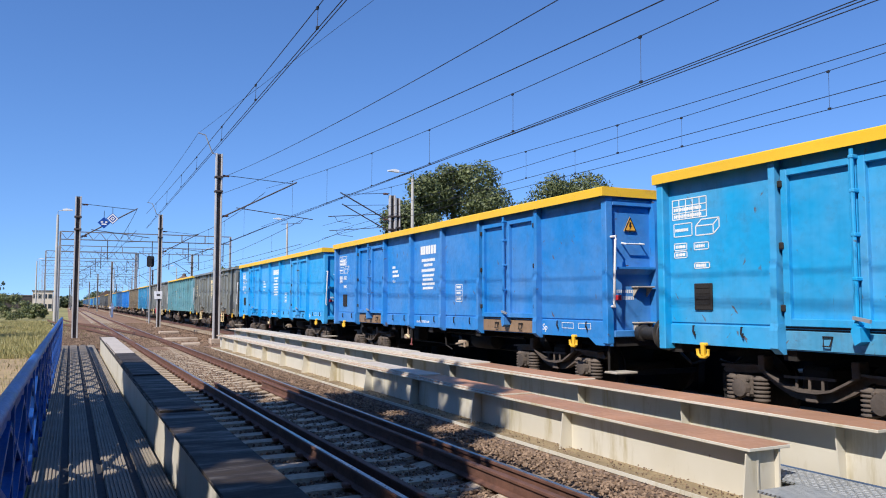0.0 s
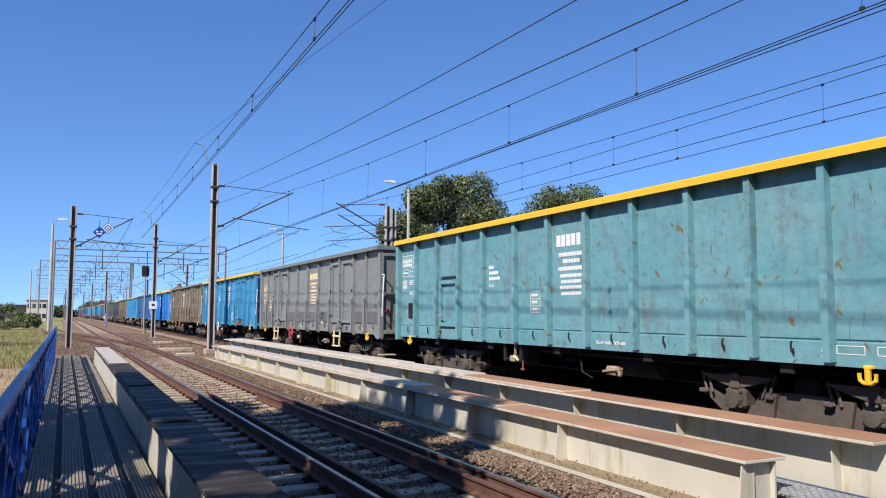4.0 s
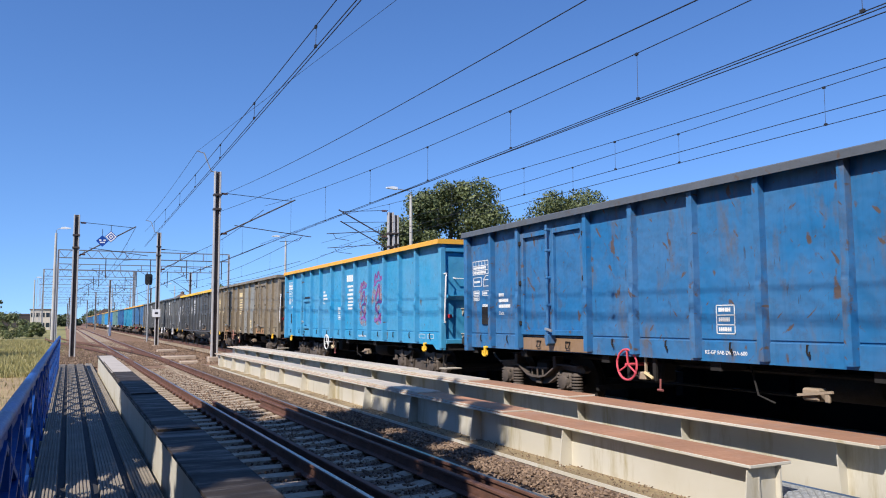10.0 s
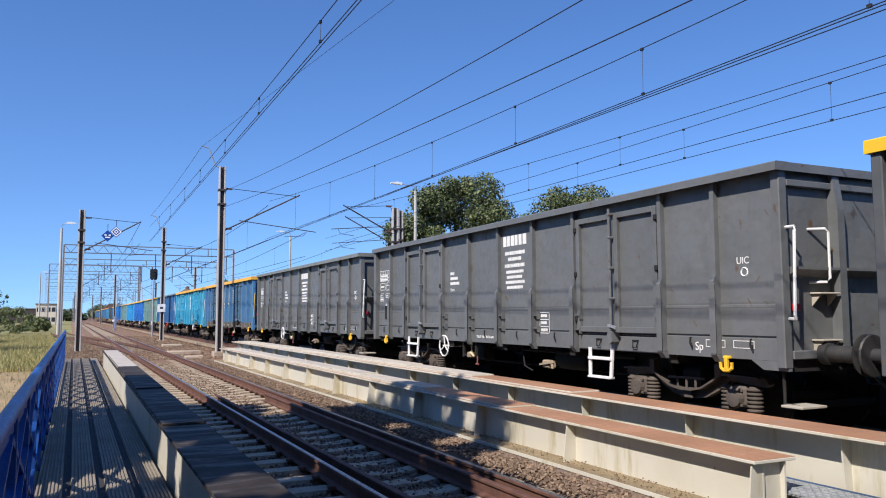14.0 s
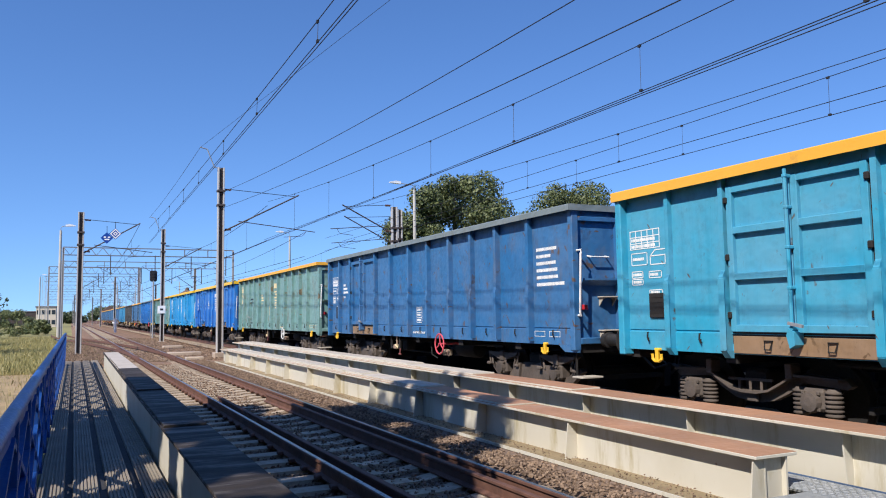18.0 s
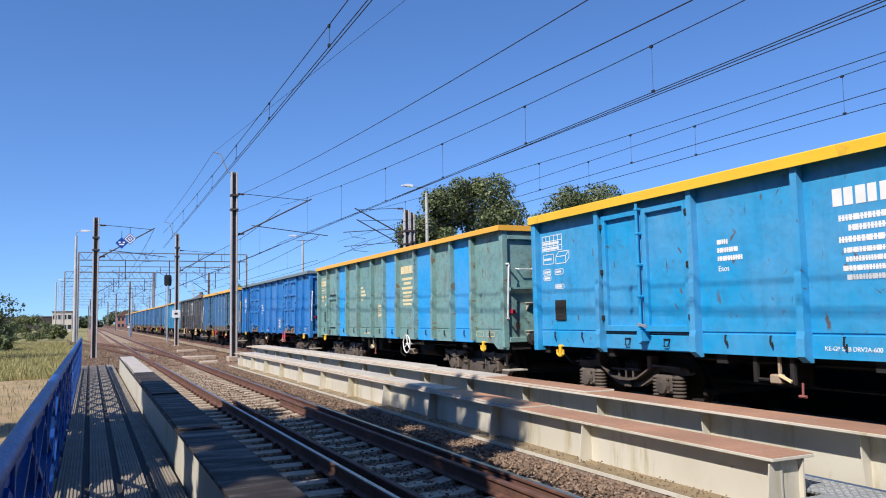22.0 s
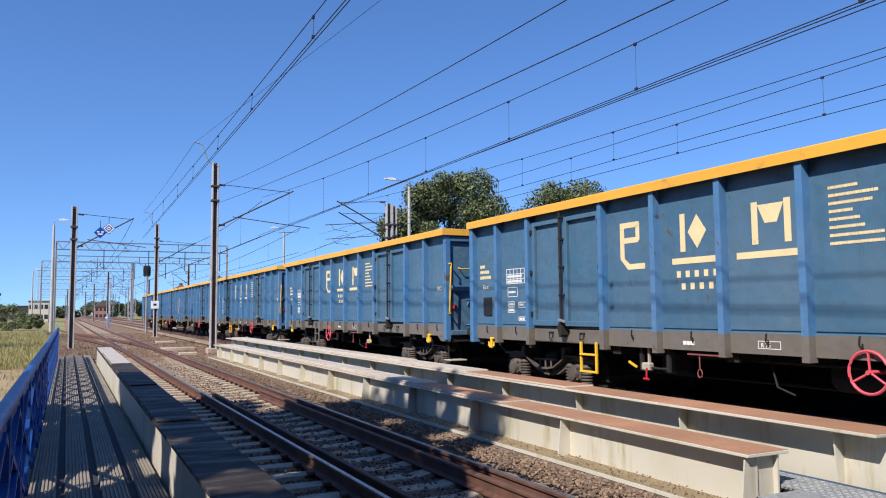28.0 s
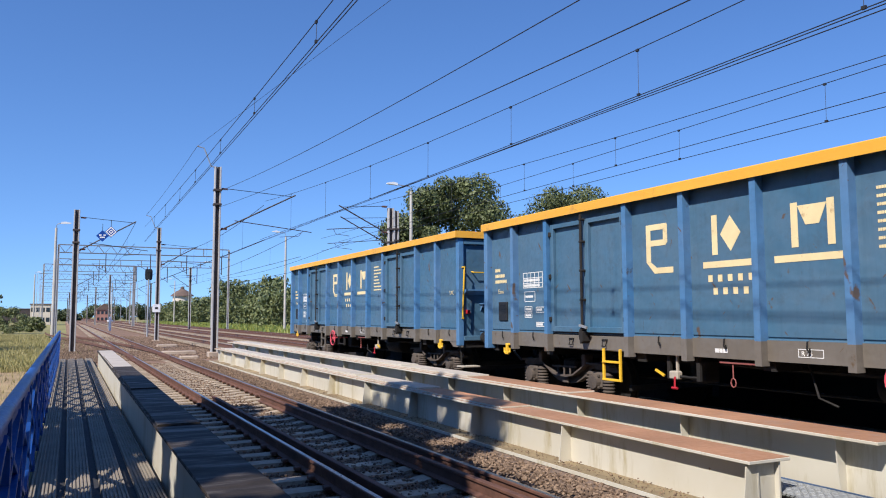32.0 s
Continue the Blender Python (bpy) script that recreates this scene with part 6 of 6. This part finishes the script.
def gantry(y, x0, x1, zt, zb, label, lattice_to=None, posts=(), leg="channel"):
    """A portal across the tracks: two chords front and back, lacing up to lattice_to, plain verticals beyond it."""
    th = thing("catenary_gantry", label, "gantry", pose(0, y, 0), group="gantries")
    lattice_to = lattice_to or x1
    for x in (x0, *posts, x1):
        g = Geo()
        if leg == "lattice":
            for a in (-0.35, 0.35):
                for c in (-0.25, 0.25):
                    g.box(x + a - 0.03, x + a + 0.03, c - 0.03, c + 0.03, -0.5, zt)
            z, i = -0.4, 0
            while z < zt - 0.7:
                for c in (-0.25, 0.25):
                    g.beam((x - (0.35 if i % 2 else -0.35), c, z), (x + (0.35 if i % 2 else -0.35), c, z + 0.7), 0.03, 0.03)
                z, i = z + 0.7, i + 1
        else:
            for s in (-0.09, 0.09):
                g.box(x + s - 0.03, x + s + 0.03, -0.12, 0.12, -0.5, zt)
            g.box(x - 0.07, x + 0.07, -0.015, 0.015, -0.5, zt)
        part("gantry_leg", g, mast_m, th)
    for yy in (-0.3, 0.3):
        for z in (zt, zb):
            g = Geo()
            g.box(x0, x1, yy - 0.035, yy + 0.035, z - 0.04, z + 0.04)
            part("chord", g, gantry_m, th)
        g = Geo()
        n_bay = 2 * int((lattice_to - x0) / 1.3)
        d = (lattice_to - x0) / n_bay
        for i in range(n_bay):
            a = x0 + d * i
            g.beam((a, yy, zb if i % 2 else zt), (a + d, yy, zt if i % 2 else zb), 0.04, 0.04)
        part("lattice", g, gantry_m, th)
        a = lattice_to + 2.4
        while a < x1 - 1:
            g = Geo()
            g.box(a - 0.03, a + 0.03, yy - 0.03, yy + 0.03, zb, zt)
            part("vertical", g, gantry_m, th)
            a += 2.9
    for x in (X1, X2, X3, X4):
        if x0 < x < x1:
            g = Geo()
            g.box(x + 0.82, x + 0.92, -0.06, 0.06, zb - 2.4, zb + 0.1)
            g.tube([(x + 0.85, 0, zb - 2.2), (x - 0.7, 0, zb - 1.3)], 0.03, 6)
            g.tube([(x + 0.85, 0, zb - 1.2), (x - 0.7, 0, zb - 1.25)], 0.015, 5)
            part("drop_bracket", g, dark_steel_m, th)
            g = Geo()
            g.lathe([(0.03, 0), (0.08, 0.05), (0.03, 0.1), (0.08, 0.15), (0.03, 0.2), (0.08, 0.25), (0.03, 0.3)], "z", (x + 0.5, 0, zb - 1.85), 8)
            part("insulator", g, insul_m, th)


gantry(104, -0.93, 19.3, 10.45, 9.5, "grey lattice gantry across the station tracks", 7.85)
gantry(125, -1.2, 20.7, 10.15, 9.25, "slim grey gantry behind the first one", 2.0)
gantry(150, -3.5, 11.25, 10.85, 9.65, "lattice gantry over the station tracks", posts=(11.0,))
gantry(180, -5.0, 13.0, 10.65, 9.5, "lattice gantry on braced legs over the tracks", leg="lattice")
gantry(222, -5.6, 17, 10.5, 9.4, "far lattice gantry across the tracks", leg="lattice")
gantry(270, -6.5, 20, 10.4, 9.3, "far lattice gantry across the tracks")
gantry(330, -7.5, 22, 10.3, 9.2, "far lattice gantry across the tracks")
gantry(400, -9, 24, 10.2, 9.1, "far lattice gantry in the haze")

# crossover rails beyond the bridge and a low ground signal
tr = thing("railway_turnout", "rusty turnout rails leaving the near track", "railway track", kind="structure")
for s in (-0.75, 0.75):
    g = Geo()
    pts = []
    for i in range(25):
        f = i / 24
        pts.append((X1 + s - 4.6 * (3 * f * f - 2 * f ** 3), 36 + 62 * f, 0.0))
    for a, b2 in zip(pts, pts[1:]):
        g.beam((a[0], a[1], a[2] - 0.06), (b2[0], b2[1], b2[2] - 0.06), 0.07, 0.13)
    part("rail", g, rail_rust_m, tr)
th = thing("ground_signal", "small white ground signal post by the tracks", "signal", pose(5.6, 115, -0.2))
g = Geo()
g.box(-0.15, 0.15, -0.15, 0.15, 0, 1.9, 0.03)
part("post", g, sign_white_m, th)
g = Geo()
g.box(-0.4, 0.4, -0.1, 0.1, 1.2, 1.45, 0.03)
part("crossbar", g, sign_white_m, th)
# low marker and slabs near the tall mast
for x, y, w, d, h in ((5.3, 41.5, 1.6, 0.9, 0.16), (5.1, 36.5, 0.8, 0.5, 0.14), (5.9, 52, 1.2, 0.8, 0.14)):
    g = Geo()
    g.box(x - w / 2, x + w / 2, y - d / 2, y + d / 2, -0.3, -0.2 + h, 0.03)
    tagged(part("concrete_slab", g, slab_m), "low pale concrete cable-duct slab beside the track", "slab", group="slabs")

# ---- vegetation and buildings ----


def leaves(name, centre_list, count, size, material, parent, seed, gaps=()):
    """A crown of many small bent leaf cards in clumps, one mesh."""
    rs = np.random.RandomState(seed)
    w = np.array([c[3] ** 2 for c in centre_list])
    pick = rs.choice(len(centre_list), count, p=w / w.sum())
    c = np.array(centre_list)[pick]
    d = rs.normal(size=(count, 3))
    d /= np.linalg.norm(d, axis=1)[:, None]
    rad = c[:, 3:4] * (1 - 0.55 * rs.uniform(0, 1, (count, 1)) ** 2) * rs.uniform(0.8, 1.15, (count, 1))
    p = c[:, :3] + d * rad * (1, 1, 0.85)
    nrm = d + rs.normal(scale=0.6, size=(count, 3))
    nrm /= np.linalg.norm(nrm, axis=1)[:, None]
    u = np.cross(nrm, rs.normal(size=(count, 3)))
    u /= np.linalg.norm(u, axis=1)[:, None]
    t = np.cross(nrm, u)
    s = size * rs.uniform(0.5, 1.3, (count, 1))
    quad = np.stack([p - u * s, p + t * s * 0.6 + nrm * s * 0.15, p + u * s, p - t * s * 0.6 + nrm * s * 0.15], 1)
    me = bpy.data.meshes.new(name)
    for a, b, c, wide in gaps:
        away = np.linalg.norm(np.cross(quad.mean(1) - (a, b, c), np.array(SUN)), axis=1)
        quad = quad[away > wide]
    count = len(quad)
    me.from_pydata(quad.reshape(-1, 3).tolist(), [], np.arange(4 * count).reshape(-1, 4).tolist())
    me.materials.append(None)
    return part(name, me, material, parent)


def tree(x, y, z, h, r, label, seed, count=5000, leaf=0.28, trunk=True, material=None, low=0.3, name="tree", gaps=()):
    th = thing(name, label, name, pose(x, y, z))
    rs = random.Random(seed)
    clumps = []
    for i in range(44):
        a, f = rs.uniform(0, 2 * math.pi), (i + 0.5) / 44
        zz = h * (low + (1 - low) * f)
        rr = r * max(0.25, 1 - 0.9 * abs(f - 0.38) ** 1.3) * math.sqrt(rs.uniform(0.05, 1.0))
        cr = r * rs.uniform(0.15, 0.33)
        clumps.append((rr * math.cos(a), rr * math.sin(a), min(zz, h - cr * 0.8), cr))
    if trunk:
        g = Geo()
        g.lathe([(0.035 * h, 0), (0.024 * h, h * 0.15), (0.018 * h, h * 0.45), (0.006 * h, h * 0.85)], "z", (0, 0, 0), 9)
        part("trunk", g, bark_m, th, smooth=True)
        for c in clumps[:8]:
            g = Geo()
            g.tube([(0, 0, h * 0.3), (c[0] * 0.5, c[1] * 0.5, (h * 0.3 + c[2]) / 2 + 0.3), c[:3]], 0.006 * h, 5)
            part("limb", g, bark_m, th)
    leaves("crown", clumps, count, leaf, material or leaf_m, th, seed, [(a - x, b - y, c - z, r2) for a, b, c, r2 in gaps])
    return th


tree(35.2, 70, -0.5, 16.0, 6.9, "large dark green oak with a broad crown behind the tracks", 1, 56000, 0.16, low=0.1)
tree(52.6, 75, -0.5, 16.8, 8.4, "rounded dark green oak behind the tracks", 2, 46000, 0.16, low=0.1)
k = 0
for y in range(118, 300, 9):
    k += 1
    tree(33 + 2.5 * math.sin(k * 1.7) + (3 if k % 2 else 0), y, -0.5, (8.4 if y < 205 else 5.6) + 1.6 * math.sin(k * 2.3), 5.2, "dense green roadside shrubbery beyond the grass verge", 20 + k, 2600, 0.3, trunk=False, material=bush_m, low=0.06, name="bush")
for k, (x, y, h, r) in enumerate(((-7.7, 60, 5.6, 3.2), (-7.6, 80, 3.2, 1.7), (-7.2, 120, 3.6, 2.4), (-9.3, 104, 3.0, 2.0), (-6.6, 78, 1.3, 0.9), (-4.0, 130, 2.2, 1.6), (-5.4, 138, 1.8, 1.5))):
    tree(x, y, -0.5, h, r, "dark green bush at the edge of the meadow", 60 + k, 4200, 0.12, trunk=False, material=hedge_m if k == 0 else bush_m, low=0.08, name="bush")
# unseen hedge, added to cover the bright ground in the gap under the train
for k in range(16):
    tree(22.5 + 0.8 * math.sin(k * 2.6), -52 + 7.2 * k, -0.5, 2.0 + 0.3 * math.sin(k * 1.9), 4.2, "low hedge added behind the tracks to darken the view under the train", 160 + k, 2600, 0.2, trunk=False, low=0.05, name="hedge")
# unseen trees beside the walkway that dapple the bridge and block sky light
# sun patches: leaves on the sun's ray to each point are left out
OPEN = ((0.12, 9.45, -0.1, 0.55), (0.55, 9.7, -0.1, 0.58), (0.9, 9.95, -0.1, 0.55), (1.0, 8.4, 0.25, 0.36), (0.1, 15.6, -0.1, 0.16), (0.45, 16.0, -0.1, 0.2), (0.8, 17.6, -0.1, 0.45), (0.35, 17.9, -0.1, 0.45), (0.0, 18.2, -0.1, 0.5),
        (5.62, 12.9, 0.2, 0.22), (5.62, 11.5, 0.15, 0.2), (5.62, 10.7, 0.2, 0.3), (5.1, 10.2, -0.1, 0.4), (4.9, 12.0, -0.1, 0.3))
for k, (x, y, h, r, low, count) in enumerate(((-5.6, 6.8, 12.2, 3.7, 0.30, 30000), (-4.9, -0.5, 9.4, 3.4, 0.28, 24000), (-6.3, 11.2, 10.2, 2.5, 0.62, 5000), (-8.6, 3.2, 10.5, 3.6, 0.2, 14000), (-6.0, -6.5, 9.5, 3.6, 0.2, 14000), (-9.6, 8.2, 10.5, 3.0, 0.25, 10000))):
    tree(x, y, -0.5, h, r, "leafy shade tree out of view beside the bridge walkway", 80 + k, count, 0.22, low=low, gaps=OPEN)
# unseen tree belts added beside the line and behind the bridge to deepen shade
k = 0
for x, y in [(-17 + 1.5 * math.sin(3 * i), -44 + 6.2 * i) for i in range(10)] + [(-10 + 6.4 * i, -26 + 2 * math.sin(2 * i)) for i in range(4)] + [(-26 + 2 * math.sin(i), -40 + 9 * i) for i in range(7)]:
    k += 1
    tree(x, y, -0.5, 12.5 + 1.5 * math.sin(k * 2.1), 4.6, "tall leafy tree added out of view to block sky light", 120 + k, 3600, 0.42, low=0.06)


def tufts(name, label, count, x0, x1, y0, y1, h, material, seed, z=-0.55):
    rs = np.random.RandomState(seed)
    p = np.stack([rs.uniform(x0, x1, count), y0 + (y1 - y0) * rs.uniform(0, 1, count) ** 1.6, np.full(count, z)], 1)
    a = rs.uniform(0, 2 * np.pi, count)
    d = np.stack([np.cos(a), np.sin(a), np.zeros(count)], 1)
    hh = h * rs.uniform(0.4, 1.2, (count, 1))
    lean = rs.normal(scale=0.25, size=(count, 3)) * hh
    lean[:, 2] = 0
    wv = d * hh * 0.07
    top = p + lean + np.concatenate([np.zeros((count, 2)), hh], 1)
    tri = np.stack([p - wv, p + wv, top + wv * 0.25, top - wv * 0.25], 1)
    me = bpy.data.meshes.new(name)
    me.from_pydata(tri.reshape(-1, 3).tolist(), [], np.arange(4 * count).reshape(-1, 4).tolist())
    me.materials.append(None)
    return tagged(part(name, me, material), label, "grass", kind="stuff")


tufts("meadow_grass", "tall green-yellow meadow grass beside the railway", 60000, -15, -0.9, 36, 110, 0.19, grass_m, 5)
tufts("short_grass", "short dry grass on the bare earth", 9000, -12, -0.9, 9, 44, 0.16, grass_m, 6)
tufts("verge_grass", "green weeds along the far verge", 26000, 21.5, 34, 60, 260, 0.8, weed_m, 7)
tufts("trackside_weeds", "sparse weeds beside the track", 160, 0.6, 2.0, 36, 60, 0.2, weed_m, 8, -0.35)


def house(name, label, x, y, w, d, h, roof_h, wall, z=-0.5, rows=2, cols=4, flat=False):
    th = thing(name, label, "building", pose(x, y, z))
    g = Geo()
    g.box(-w / 2, w / 2, -d / 2, d / 2, 0, h)
    part("wall", g, wall, th)
    g = Geo()
    if flat:
        g.box(-w / 2 - 0.2, w / 2 + 0.2, -d / 2 - 0.2, d / 2 + 0.2, h, h + 0.3)
    else:
        g.prism([(-w / 2 - 0.4, h), (w / 2 + 0.4, h), (0, h + roof_h)], "y", -d / 2 - 0.4, d / 2 + 0.4)
    part("roof", g, roof_m, th)
    for i in range(cols):
        for j in range(rows):
            cx, cz = -w / 2 + w * (i + 0.5) / cols, h * (j + 0.5) / rows
            g = Geo()
            g.box(cx - 0.45, cx + 0.45, -d / 2 - 0.05, -d / 2 - 0.004, cz - 0.6, cz + 0.6)
            part("window", g, glass_m, th)
    return th


house("station_building", "pale plastered station building with a flat roof", -6.15, 250, 5.0, 12, 5.6, 0, plaster_m, flat=True)
house("house", "far red-brick house with a dark roof", 14.6, 350, 6, 8, 5.0, 2.6, brick_m)
house("warehouse", "long dark flat-roofed shed in the distance", -24, 330, 26, 14, 5.0, 0, dark_steel_m, flat=True, cols=6, rows=1)
tw = thing("water_tower", "round pale water tower with a dark conical roof", "tower", pose(39, 300, -0.5))
g = Geo()
g.lathe([(2.6, 0), (2.6, 6.5), (3.4, 7.4), (3.4, 9.9)], "z", (0, 0, 0), 20)
part("tank", g, plaster_m, tw, smooth=True)
g = Geo()
g.lathe([(4.2, 9.6), (4.1, 9.9), (2.2, 11.4), (0.7, 12.3), (0.7, 12.9), (0.15, 13.3)], "z", (0, 0, 0), 20)
part("roof", g, roof_m, tw)


def treeline(y, x0, x1, h, seed, label):
    rs = random.Random(seed)
    cl = []
    for i in range(110):
        r = h * rs.uniform(0.22, 0.42)
        cl.append((x0 + (x1 - x0) * i / 110 + rs.uniform(-3, 3), rs.uniform(-6, 6), h * rs.uniform(0.1, 0.62), r))
    th = thing("treeline", label, "trees", pose(0, y, -0.5), kind="stuff")
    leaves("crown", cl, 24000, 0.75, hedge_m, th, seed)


treeline(420, -160, 10, 7, 91, "distant dark tree belt on the horizon")
treeline(520, 12, 200, 11, 92, "distant woods behind the station")

# ---- what moves ----


def travelled(t):
    """Metres that the train has rolled by then; it gathers speed slowly."""
    return -8.05645868 + 11.5940395 * t + 0.0509952557 * t ** 2 - 3.21672989e-4 * t ** 3 + 3.56598144e-6 * t ** 4


def motions():
    for i, wg in enumerate(STOCK):
        walk(wg, [(t, pose(X2, 14.04 * i - travelled(t) - HALF, RAIL2)) for t in range(33)])


motions()
